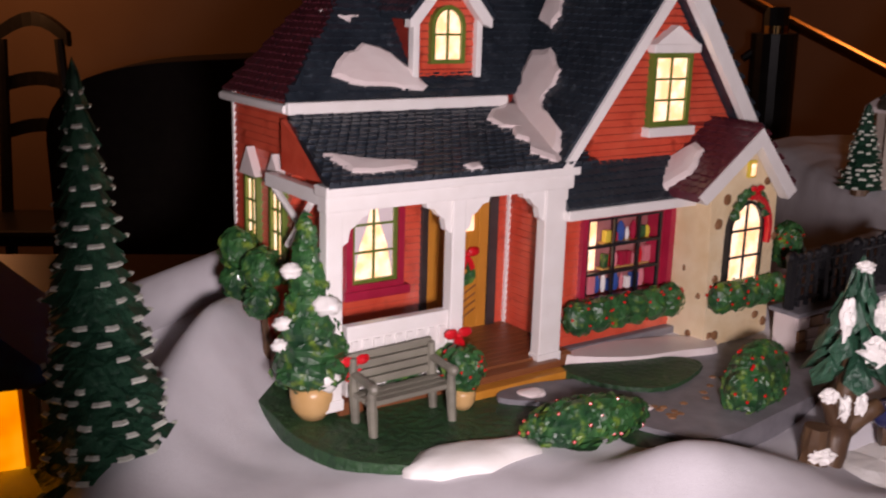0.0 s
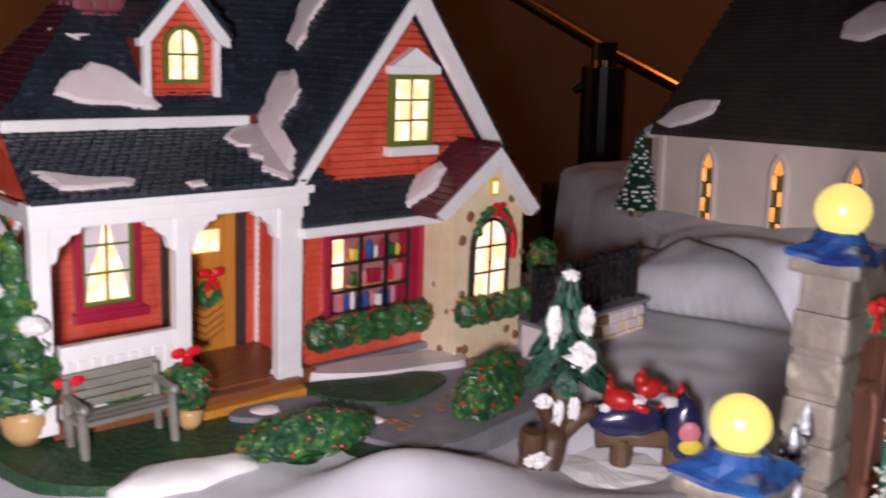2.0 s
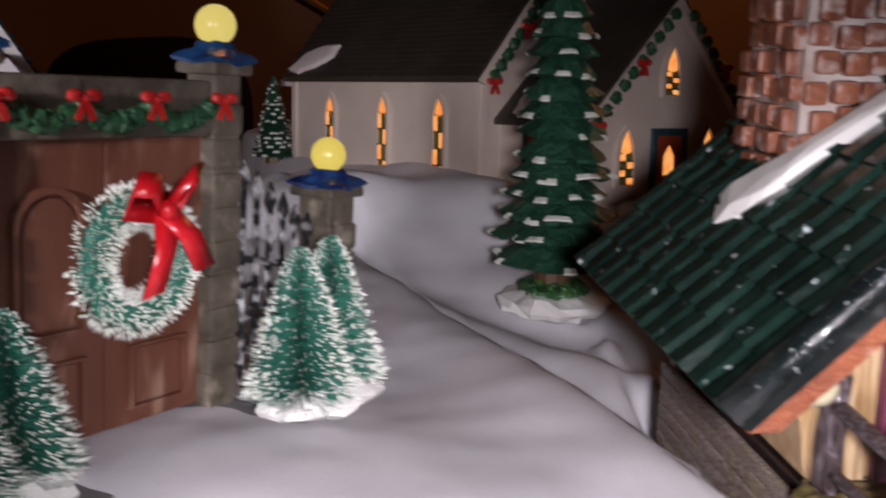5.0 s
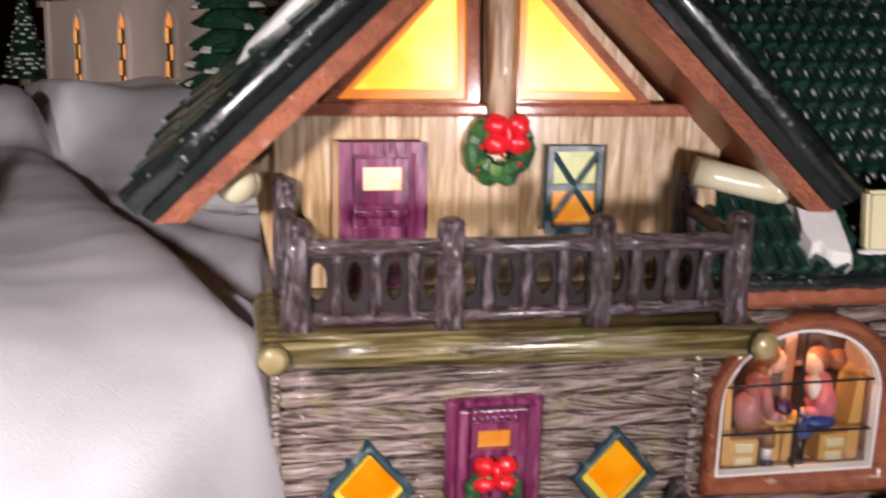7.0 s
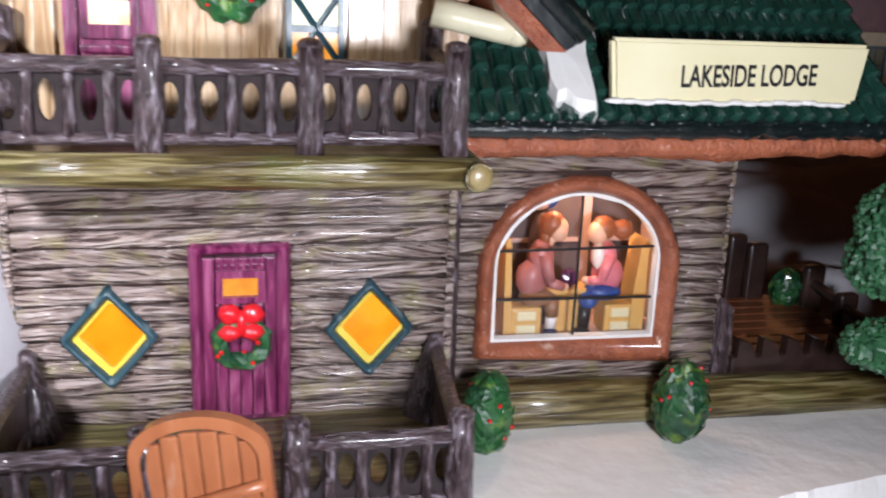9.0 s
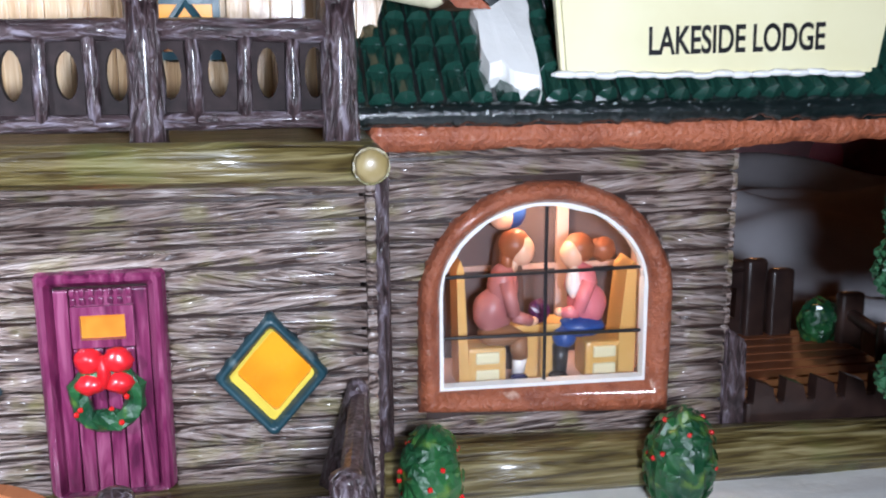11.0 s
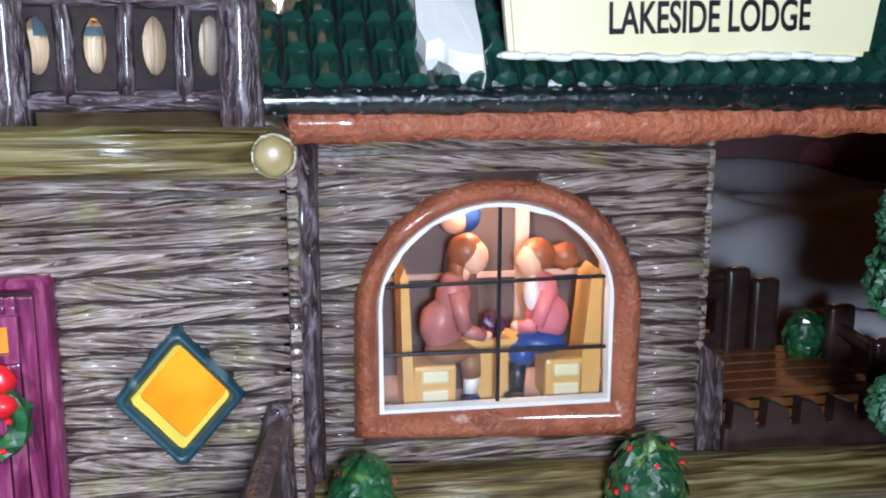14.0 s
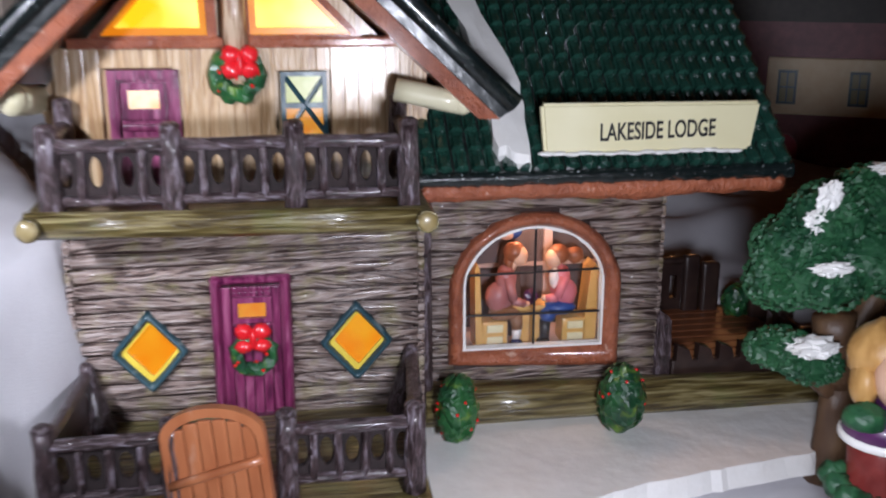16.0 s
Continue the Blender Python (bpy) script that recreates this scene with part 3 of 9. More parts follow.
def shingles(bm, origin, eu, ev, poly, w, h, thick, nose=0.35, seed=1):
    """Overlapping shingles over the polygon (in u, v on a roof plane with axes eu along and ev up)."""
    rnd = random.Random(seed)
    o, eu, ev = Vector(origin), Vector(eu).normalized(), Vector(ev).normalized()
    en = eu.cross(ev).normalized()
    u0, u1 = min(p[0] for p in poly), max(p[0] for p in poly)
    v0, v1 = min(p[1] for p in poly), max(p[1] for p in poly)
    r = 0
    v = v0
    while v < v1:
        u = u0 - (0.5 * w if r % 2 else 0)
        while u < u1 + w:
            if inside((u + w / 2, v + h * 0.45), poly):
                g, t = w * 0.05, thick * rnd.uniform(0.7, 1.25)
                dv = rnd.uniform(-0.06, 0.06) * h
                P = lambda a, b, c: bm.verts.new(o + eu * a + ev * b + en * c)
                lo = [P(u + g, v + dv + h * nose * 0.4, t), P(u + w * 0.3, v + dv, t), P(u + w * 0.7, v + dv, t), P(u + w - g, v + dv + h * nose * 0.4, t)]
                up = [P(u + w - g, v + h * 1.1, t * 0.1), P(u + g, v + h * 1.1, t * 0.1)]
                bm.faces.new(lo + up)
                dn = [P(u + g, v + dv + h * nose * 0.4, -0.0004), P(u + w * 0.3, v + dv, -0.0004), P(u + w * 0.7, v + dv, -0.0004), P(u + w - g, v + dv + h * nose * 0.4, -0.0004)]
                for i in range(3):
                    bm.faces.new((lo[i], dn[i], dn[i + 1], lo[i + 1]))
            u += w
        v += h
        r += 1


def patch(bm, origin, eu, ev, poly, lift, soft=0.8):
    """A soft drift of snow lying on a roof plane, outline in (u, v)."""
    o, eu, ev = Vector(origin), Vector(eu).normalized(), Vector(ev).normalized()
    en = eu.cross(ev).normalized()
    fine = []
    for (a, b), (c, d) in zip(poly, poly[1:] + poly[:1]):
        for t in (0, 0.34, 0.67):
            j = 0.045 * math.hypot(c - a, d - b)
            fine.append((a + (c - a) * t + random.uniform(-j, j), b + (d - b) * t + random.uniform(-j, j)))
    cx, cy = sum(p[0] for p in fine) / len(fine), sum(p[1] for p in fine) / len(fine)
    rings = []
    for s, hgt in ((1.0, -0.0005), (1.0, lift * 0.5), (soft, lift), (0.4, lift * 1.15)):
        rings.append([bm.verts.new(o + eu * (cx + (x - cx) * s) + ev * (cy + (y - cy) * s) + en * hgt) for x, y in fine])
    n = len(fine)
    for p, q in zip(rings, rings[1:]):
        for i in range(n):
            bm.faces.new((p[i], p[(i + 1) % n], q[(i + 1) % n], q[i]))
    bm.faces.new(rings[-1])


def foliage(bm, c, r, n, size, seed=0, flat=0.35):
    """A moulded bush: a lumpy core set with small raised leaves."""
    rnd = random.Random(seed)
    ball(bm, c, tuple(v * 0.93 for v in r), 16, 10, 0.22, 2.2)
    for i in range(n):
        z = rnd.uniform(-0.85, 1)
        a = rnd.uniform(0, math.tau)
        s = math.sqrt(max(0, 1 - z * z))
        d = Vector((s * math.cos(a), s * math.sin(a), z))
        p = Vector((c[0] + d.x * r[0], c[1] + d.y * r[1], c[2] + d.z * r[2]))
        t = d.orthogonal().normalized()
        t.rotate(Matrix.Rotation(rnd.uniform(0, math.tau), 3, d))
        b = d.cross(t)
        k = size * rnd.uniform(0.7, 1.3)
        v = [bm.verts.new(p + q) for q in (t * k, b * k * 0.6, -t * k, -b * k * 0.6)]
        top = bm.verts.new(p + d * k * flat)
        for i2 in range(4):
            bm.faces.new((v[i2], v[(i2 + 1) % 4], top))


def berries(bm, c, r, n, size, seed=5):
    rnd = random.Random(seed)
    for i in range(n):
        z, a = rnd.uniform(-0.6, 0.9), rnd.uniform(0, math.tau)
        s = math.sqrt(1 - z * z)
        ball(bm, (c[0] + s * math.cos(a) * r[0], c[1] + s * math.sin(a) * r[1], c[2] + z * r[2]), size, 6, 4)


def ribbon(bm, pts, width, side, thick=0.0006):
    """A band through points, with its breadth along the vector side."""
    s = Vector(side).normalized() * width / 2
    n = len(pts)
    rows = []
    for i, p in enumerate(pts):
        p = Vector(p)
        q = (Vector(pts[min(i + 1, n - 1)]) - Vector(pts[max(i - 1, 0)])).normalized()
        nn = q.cross(s).normalized() * thick
        rows.append([bm.verts.new(v) for v in (p - s + nn, p + s + nn, p + s - nn, p - s - nn)])
    for a, b in zip(rows, rows[1:]):
        for k in range(4):
            bm.faces.new((a[k], a[(k + 1) % 4], b[(k + 1) % 4], b[k]))
    bm.faces.new(rows[0])
    bm.faces.new(rows[-1][::-1])


def bow(bm, c, s, y=-1):
    """A tied bow in the x-z plane: two loops, a knot, two tails."""
    for d in (-1, 1):
        for k in range(2):
            ball(bm, (c[0] + d * s * 0.5, c[1], c[2] + s * (0.16 + 0.12 * k)), (s * 0.46, s * 0.22, s * 0.24), 10, 7, 0.15)
        ribbon(bm, [(c[0], c[1], c[2]), (c[0] + d * s * 0.22, c[1] - s * 0.1, c[2] - s * 0.4), (c[0] + d * s * 0.42, c[1] - s * 0.06, c[2] - s * 0.9)], s * 0.34, (1, 0, 0.25 * d), s * 0.05)
    ball(bm, (c[0], c[1] - s * 0.1, c[2] + s * 0.1), s * 0.2, 8, 6)


def placed(ang, x, y, z, lean=0.0):
    return Matrix.Translation((x, y, z)) @ Matrix.Rotation(radians(ang), 4, "Z") @ Matrix.Rotation(radians(lean), 4, "Y")


def smooth(a, b, x):
    t = min(1.0, max(0.0, (x - a) / (b - a)))
    return t * t * (3 - 2 * t)

# ---- the room, the table and the cotton ----
LU, LN = Vector((0.98163, -0.19081, 0)), Vector((-0.19081, -0.98163, 0))


def bump2(x, y, cx, cy, sx, sy, amp, turn=0.0):
    c, s = math.cos(radians(turn)), math.sin(radians(turn))
    dx, dy = x - cx, y - cy
    a, b = (dx * c + dy * s) / sx, (-dx * s + dy * c) / sy
    return amp * math.exp(-(a * a + b * b))


def ground_z(x, y):
    u, d = x * LU.x + y * LU.y, -(x * LN.x + y * LN.y)
    # the hollow in which the lodge stands, open to the front
    f = smooth(0.20, 0.06, d)
    left = smooth(0.302, 0.286 - 0.070 * f, u)
    back = smooth(0.275, 0.325, d)
    high = max(left * (1 - 0.25 * f), back)
    right = smooth(0.44, 0.48, u)
    if right:
        high = high * (1 - right) + right * (0.40 * smooth(0.250, 0.272, d) + 0.15 * smooth(0.280, 0.304, d) + 0.15 * smooth(0.310, 0.340, d) - 0.4 * smooth(0.38, 0.46, d))
    z = 0.022 + 0.078 * high
    z += 0.0035 * right * math.sin(d * 120 + u * 35) * smooth(0.25, 0.28, d)
    # soft creases running down the bank beside the lodge
    z += 0.020 * left * (1 - left) * (math.sin(d * 95 + u * 60) + 0.6 * math.sin(d * 210 - u * 40 + 1)) * (1 - right)
    # bulging second sheet in front of the church
    s2, a2 = (x - 0.221) * 0.861 + (y - 0.484) * 0.509, (x - 0.221) * 0.509 - (y - 0.484) * 0.861
    w2 = smooth(-0.05, -0.01, a2) * smooth(0.09, 0.05, a2)
    z += w2 * (0.013 * smooth(0.0, 0.014, s2) * smooth(0.10, 0.05, s2) - 0.006 * math.exp(-(s2 / 0.004) ** 2))
    # swell under the gateway
    z += bump2(x, y, 0.185, 0.155, 0.085, 0.085, 0.015) * (1 if u < 0.268 else max(0.0, 1 - (u - 0.268) / 0.03))
    # fold between the two sheets of batting
    side = x - (0.279 + (0.447 - y) * 0.1405)
    if 0.12 < y < 0.62:
        w = smooth(0.12, 0.17, y) * smooth(0.62, 0.5, y)
        z += w * (0.006 * math.exp(-((side + 0.022) / 0.02) ** 2) - 0.018 * math.exp(-(side / 0.005) ** 2))
        if side > 0:
            dip = smooth(0.43, 0.33, y) * smooth(0.0, 0.012, side)
            z -= w * 0.014 * dip
            z += w * 0.010 * math.exp(-((side - 0.075) / 0.03) ** 2) * smooth(0.36, 0.44, y)
            z += 0.004 * w * math.sin(side * 95 + y * 40) * dip
    # bank under the church
    z += 0.020 * smooth(0.40, 0.47, y + 0.25 * (x - 0.3)) * smooth(0.22, 0.30, x)
    # drifts round the red house
    z += bump2(x, y, -0.084, 0.352, 0.017, 0.085, 0.034, -6)
    z += bump2(x, y, -0.128, 0.425, 0.055, 0.022, 0.016, 28)
    z -= bump2(x, y, -0.118, 0.375, 0.02, 0.035, 0.012, 0)
    z += bump2(x, y, 0.076, 0.285, 0.030, 0.015, 0.013, 24)
    z += bump2(x, y, -0.05, 0.262, 0.03, 0.02, 0.004)
    z -= bump2(x, y, 0.158, 0.312, 0.038, 0.032, 0.016)
    z -= bump2(x, y, 0.122, 0.366, 0.062, 0.024, 0.016, 54)
    # the batting ends behind the houses
    if x < 0.27:
        z -= 0.30 * smooth(0.0, 0.035, y - (0.455 + (x + 0.134) * 0.31)) * smooth(0.27, 0.25, x)
    z += 0.0022 * noise.noise(Vector((x * 18, y * 18, 0))) + 0.0010 * noise.noise(Vector((x * 55, y * 55, 3)))
    return z


def build_ground():
    bm = bm_new()
    nx, ny = 330, 310
    x0, x1, y0, y1 = -0.32, 0.95, -0.32, 0.86
    grid = [[bm.verts.new((x0 + (x1 - x0) * i / nx, y0 + (y1 - y0) * j / ny, 0)) for i in range(nx + 1)] for j in range(ny + 1)]
    for row in grid:
        for v in row:
            v.co.z = ground_z(v.co.x, v.co.y)
    for j in range(ny):
        for i in range(nx):
            bm.faces.new((grid[j][i], grid[j][i + 1], grid[j + 1][i + 1], grid[j + 1][i]))
    single("ground", bm, "cotton", Matrix(), "white cotton batting spread over the table as snow, in soft folds", "snow blanket", kind="structure", smooth=True)


def build_room():
    bm = bm_new()
    box(bm, -0.75, 1.5, -0.7, 0.95, -0.06, -0.01, 0.004)
    single("table", bm, "table", Matrix(), "dark brown wooden table under the white cotton", "table")
    for nm, b, m, lab in (
        ("floor", (-3, 4, -3, 3.2, -0.85, -0.80), "carpet", "dim brown carpet of the room"),
        ("ceiling", (-3, 4, -3, 3.2, 1.7, 1.75), "wall", "dim ceiling of the room"),
        ("wall_north", (-3, 4, 3.0, 3.1, -0.8, 1.7), "wall", "dim wall lit orange by a lamp"),
        ("wall_south", (-3, 4, -3.1, -3.0, -0.8, 1.7), "wall", "dim wall behind"),
        ("wall_east", (3.9, 4, -3, 3, -0.8, 1.7), "wall", "dim side wall"),
        ("wall_west", (-3.1, -3.0, -3, 3, -0.8, 1.7), "wall", "dim side wall"),
    ):
        bm = bm_new()
        box(bm, *b)
        single(nm, bm, m, Matrix(), lab, "ceiling" if nm == "ceiling" else "floor" if nm == "floor" else "wall", kind="structure")


def cotton_roll(pts, r, seed):
    bm = bm_new()
    rnd = random.Random(seed)
    n, seg = 14, 20
    rings = []
    for j in range(n + 1):
        t = j / n
        p = Vector(pts[0]).lerp(Vector(pts[1]), t) + Vector((0, 0, pts[2] * math.sin(math.pi * t)))
        d = (Vector(pts[1]) - Vector(pts[0])).normalized()
        e = d.cross(Vector((0, 0, 1))).normalized()
        u = e.cross(d)
        k = r * (1.0 if 0 < j < n else 0.82)
        rings.append([bm.verts.new(p + (e * math.cos(a) + u * math.sin(a)) * k * (1 + 0.10 * noise.noise(Vector((math.cos(a) * 1.5, math.sin(a) * 1.5, t * 4 + seed))))) for a in (i * math.tau / seg for i in range(seg))])
    bm.faces.new(rings[0][::-1])
    bm.faces.new(rings[-1])
    for a, b in zip(rings, rings[1:]):
        for i in range(seg):
            bm.faces.new((a[i], a[(i + 1) % seg], b[(i + 1) % seg], b[i]))
    single("cotton_roll", bm, "cotton", Matrix(), "rolled-up end of the white cotton batting", "cotton roll", smooth=True)


build_ground()
build_room()
cotton_roll(((-0.150, 0.398, 0.104), (-0.088, 0.454, 0.121), 0.002), 0.0125, 1)

# ---- the log lodge ----
ML = Matrix.Translation(LU * 0.337 + LN * -0.1725 + Vector((0, 0, 0.03))) @ Matrix.Rotation(radians(-11), 4, "Z")
lodge = thing("lodge", ML, "glazed ceramic log lodge with green tiled roofs and lit yellow windows", "model house")
ROOF_TILES = []


def plank_rows(parent, z0, z1, h, spans, y, deep, material, seed):
    """Carved siding boards, one object each, their faces bowed and uneven."""
    rnd = random.Random(seed)
    n = round((z1 - z0) / h)
    h = (z1 - z0) / n
    for i in range(n):
        za, zb = z0 + i * h, z0 + (i + 1) * h
        for a, b in spans((za + zb) / 2):
            if b - a < 0.001:
                continue
            bm = bm_new()
            k = max(2, int((b - a) / 0.006))
            prof = ((0.06, 0.0), (0.16, 0.72), (0.5, 1.0), (0.86, 0.82), (0.95, 0.0))
            rows = []
            for j in range(k + 1):
                x = a + (b - a) * j / k
                w1, w2 = rnd.uniform(-0.06, 0.06) * h, rnd.uniform(-0.10, 0.10)
                rows.append([bm.verts.new((x, y - deep * p * (1 + w2), za + h * q + w1)) for q, p in prof])
            for r, s in zip(rows, rows[1:]):
                for q in range(4):
                    bm.faces.new((r[q], s[q], s[q + 1], r[q + 1]))
            bm.faces.new(rows[0])
            bm.faces.new(rows[-1][::-1])
            part("plank", bm, material, parent, smooth=True)


def diamond(cx, cz, k):
    return rounded([(cx - 0.0112 * k, cz), (cx, cz - 0.0128 * k), (cx + 0.0112 * k, cz), (cx, cz + 0.0128 * k)], 0.0014 * k, 4, 0.00008)


def lodge_walls():
    bm = bm_new()
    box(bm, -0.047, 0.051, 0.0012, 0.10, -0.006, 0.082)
    # Near-black backing puts the dark of the plank grooves into colour.
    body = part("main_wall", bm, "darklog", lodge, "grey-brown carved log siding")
    door = (-0.0098, 0.0138)

    def spans(z):
        cuts = [door] if z < 0.0592 else []
        for cx in (-0.0280, 0.0331):
            hw = 0.0110 * (1 - abs(z - 0.0367) / 0.0127) - 0.001
            if hw > 0.0015:
                cuts.append((cx - hw, cx + hw))
        runs, x = [], -0.048
        for a, b in sorted(cuts):
            runs.append((x, a))
            x = b
        return runs + [(x, 0.052)]

    plank_rows(body, 0.004, 0.0805, 0.0044, spans, 0.0012, 0.0021, "log", 3)
    # side boards of the main block
    for side, x in ((-1, -0.048), (1, 0.052)):
        for i in range(17):
            bm = bm_new()
            z = 0.004 + i * 0.0045
            y1 = 0.10 if side < 0 else 0.0195
            box(bm, min(x, x + 0.0022 * side), max(x, x + 0.0022 * side), -0.0008, y1, z + 0.0001, z + 0.0043, 0.0009)
            part("plank", bm, "log", body)
    # Corner log in a darker material, which puts the recess's shade in its colour.
    bm = bm_new()
    rod(bm, (0.0552, 0.0125, 0.0), (0.0552, 0.0125, 0.0815), 0.0034, 0.0032, 12, 0.08)
    part("corner_log", bm, "rail", body, "carved corner log, recess shade put in its dark colour", True)
    # door
    bm = bm_new()
    moulded(bm, rounded([(-0.0098, 0.0150), (0.0138, 0.0150), (0.0138, 0.0592), (-0.0098, 0.0592)], 0.0012, 4, 0.0001), rounded([(-0.0066, 0.0152), (0.0106, 0.0152), (0.0106, 0.0562), (-0.0066, 0.0562)], 0.0008, 4, 0.0001), 0.0, 0.0026)
    d = part("door", bm, "purple", lodge, "plum-purple front door with a wreath")
    bm = bm_new()
    for i in range(6):
        x = -0.0066 + i * 0.00287
        box(bm, x, x + 0.00262, -0.0006, 0.002, 0.012, 0.044 if 0 < i < 5 else 0.0555, 0.0003)
    box(bm, -0.0036, 0.0078, -0.0006, 0.002, 0.0515, 0.0555, 0.0003)
    part("door_leaf", bm, "purple", d)
    bm = bm_new()
    ring_wall(bm, [(-0.0036, 0.0445), (0.0078, 0.0445), (0.0078, 0.0525), (-0.0036, 0.0525)], [(-0.002, 0.046), (0.0062, 0.046), (0.0062, 0.0508), (-0.002, 0.0508)], -0.0016, 0.0008)
    part("pane_frame", bm, "purple", d)
    bm = bm_new()
    box(bm, -0.002, 0.0062, 0.0, 0.001, 0.046, 0.0508)
    part("pane", bm, "winorange", d, "lit orange door pane")
    for zc in (0.0528, 0.0545):
        for i in range(7):
            bm = bm_new()
            box(bm, -0.0036 + i * 0.0017, -0.0026 + i * 0.0017, -0.0012, 0.0, zc, zc + 0.0013, 0.0003)
            part("moulding", bm, "purple", d)
    bm = bm_new()
    torus(bm, (0.0021, -0.0022, 0.0350), 0.0054, 0.0019, 20, 7, 0.25)
    w = part("wreath", bm, "hedge", d, "small green wreath with red bow")
    bm = bm_new()
    foliage(bm, (0.0021, -0.002, 0.0303), (0.0045, 0.0014, 0.0018), 30, 0.0012, 2)
    tagged(part("leaves", bm, "hedge", w), kind="stuff")
    bm = bm_new()
    for dx in (-1, 1):
        for k, (zz, s) in enumerate(((0.0425, 1.0), (0.0380, 0.85))):
            ball(bm, (0.0021 + dx * 0.0026, -0.0034, zz), (0.0028, 0.0022, 0.0024 * s), 14, 10, 0.25, 2)
    ball(bm, (0.0021, -0.0040, 0.0404), (0.0013, 0.0020, 0.0034), 12, 8)
    part("bow", bm, "ribbon", w, smooth=True)
    bm = bm_new()
    berries(bm, (0.0021, -0.0034, 0.0335), (0.0060, 0.0012, 0.0055), 9, 0.0006, 3)
    part("berry_cluster", bm, "berry", w)
    # diamond windows
    for cx in (-0.0280, 0.0331):
        bm = bm_new()
        moulded(bm, diamond(cx, 0.0367, 1.02), diamond(cx, 0.0367, 0.75), 0.0, 0.0027)
        fr = part("diamond_window", bm, "teal", lodge, "teal-framed diamond window lit yellow", True)
        bm = bm_new()
        prism(bm, diamond(cx, 0.0367, 0.77), 0.0004, 0.0012)
        part("pane", bm, "winyellow", fr)
        bm = bm_new()
        ring_wall(bm, diamond(cx, 0.0367, 0.76), [(x + 0.0005, z + 0.0007) for x, z in diamond(cx, 0.0367, 0.66)], -0.0008, 0.0004)
        part("pane_rim", bm, "yellow", fr)


def lodge_deck():
    bm = bm_new()
    box(bm, -0.049, 0.051, -0.029, 0.006, 0.0795, 0.0855, 0.001)
    deck = part("balcony_deck", bm, "mosslog", lodge, "mossy log balcony deck")
    bm = bm_new()
    rod(bm, (-0.052, -0.0312, 0.0836), (0.050, -0.0312, 0.0822), 0.0036, 0.0036, 16, 0.10)
    part("front_log", bm, "mosslog", deck, smooth=True)
    for x in (-0.0505, 0.0495):
        bm = bm_new()
        rod(bm, (x, -0.0365, 0.0835 if x < 0 else 0.0822), (x, 0.0, 0.0835 if x < 0 else 0.0822), 0.0030, 0.0032, 14, 0.03)
        el = part("end_log", bm, "mosslog", deck)
        bm = bm_new()
        ball(bm, (x, -0.0365, 0.0835 if x < 0 else 0.0822), (0.0027, 0.0012, 0.0027), 14, 8, 0.15, 2)
        part("log_end", bm, "logend", el, "tan cut end of the log", smooth=True)
    build_rail(lodge, (-0.0455, -0.0155, 0.0155, 0.0455), -0.0285, 0.0868, 0.1085, 0.0105, True)


def build_rail(parent, xs, y, z0, z1, step, sides):
    bm = bm_new()
    rail = new("railing")
    rail.parent = parent
    tagged(rail, "purple-brown rustic log railing")
    bm.free()
    bars = [((a, y, zc), (b, y, zc + random.uniform(-0.0003, 0.0003)), rr) for zc, rr in ((z1 - 0.0054, 0.0018), (z0 + 0.0022, 0.0014)) for a, b in zip(xs, xs[1:])]
    if sides:
        for x in (xs[0], xs[-1]):
            bars += [((x, y, z1 - 0.006), (x * 1.02, y + 0.029, z1 - 0.004), 0.0018), ((x, y, z0 + 0.003), (x * 1.02, y + 0.029, z0 + 0.003), 0.0014)]
    for p, q, rr in bars:
        bm = bm_new()
        rod(bm, p, q, rr, None, 10, 0.12)
        part("rail_bar", bm, "railbar", rail, smooth=True)
    posts = [(x, y) for x in xs] + ([(xs[0] * 1.02, y + 0.0285), (xs[-1] * 1.02, y + 0.0285)] if sides else [])
    for i, (x, yy) in enumerate(posts):
        bm = bm_new()
        zt = z1 + (0.003 if yy > y else 0)
        rod(bm, (x, yy, z0 - 0.004), (x, yy, zt - 0.001), 0.0031, 0.0027, 10, 0.10)
        ball(bm, (x, yy, zt - 0.001), (0.0028, 0.0028, 0.0016), 10, 6)
        part("post", bm, "rail", rail, smooth=True)
    for a, b in zip(xs, xs[1:]):
        k = max(3, round((b - a) / 0.0072))
        zb, zt = z0 + 0.0008, z1 - 0.0044
        for j in range(1, k):
            x = a + (b - a) * j / k
            bm = bm_new()
            rod(bm, (x, y - 0.0002, z0 + 0.002), (x + random.uniform(-0.0004, 0.0004), y - 0.0002, z1 - 0.005), 0.0012, 0.0011, 8, 0.15)
            part("baluster", bm, "rail", rail, smooth=True)
        # moulded web behind the balusters, darkened as if shaded, pierced by oval holes
        bm = bm_new()
        n = 16
        for j in range(k):
            xa, xb = a + (b - a) * j / k, a + (b - a) * (j + 1) / k
            cx, cz = (xa + xb) / 2 + random.uniform(-0.0003, 0.0003), (zb + zt) / 2 + 0.0004
            rx, rz = 0.0017 * random.uniform(0.9, 1.1), 0.0039 * random.uniform(0.93, 1.05)
            hole = [(cx + rx * math.cos(i * math.tau / n), cz + rz * math.sin(i * math.tau / n)) for i in range(n)]
            edge = []
            for x, z in hole:
                dx, dz = (x - cx) / (xb - xa) * 2, (z - cz) / (zt - zb) * 2
                m = max(abs(dx), abs(dz))
                edge.append((min(xb, max(xa, cx + (x - cx) / m)), min(zt, max(zb, cz + (z - cz) / m))))
            ring_wall(bm, edge, hole, y + 0.0002, y + 0.0020)
        part("pierced_web", bm, "rail_shade", rail, "moulded web with oval holes, shade put in its colour")
    return rail


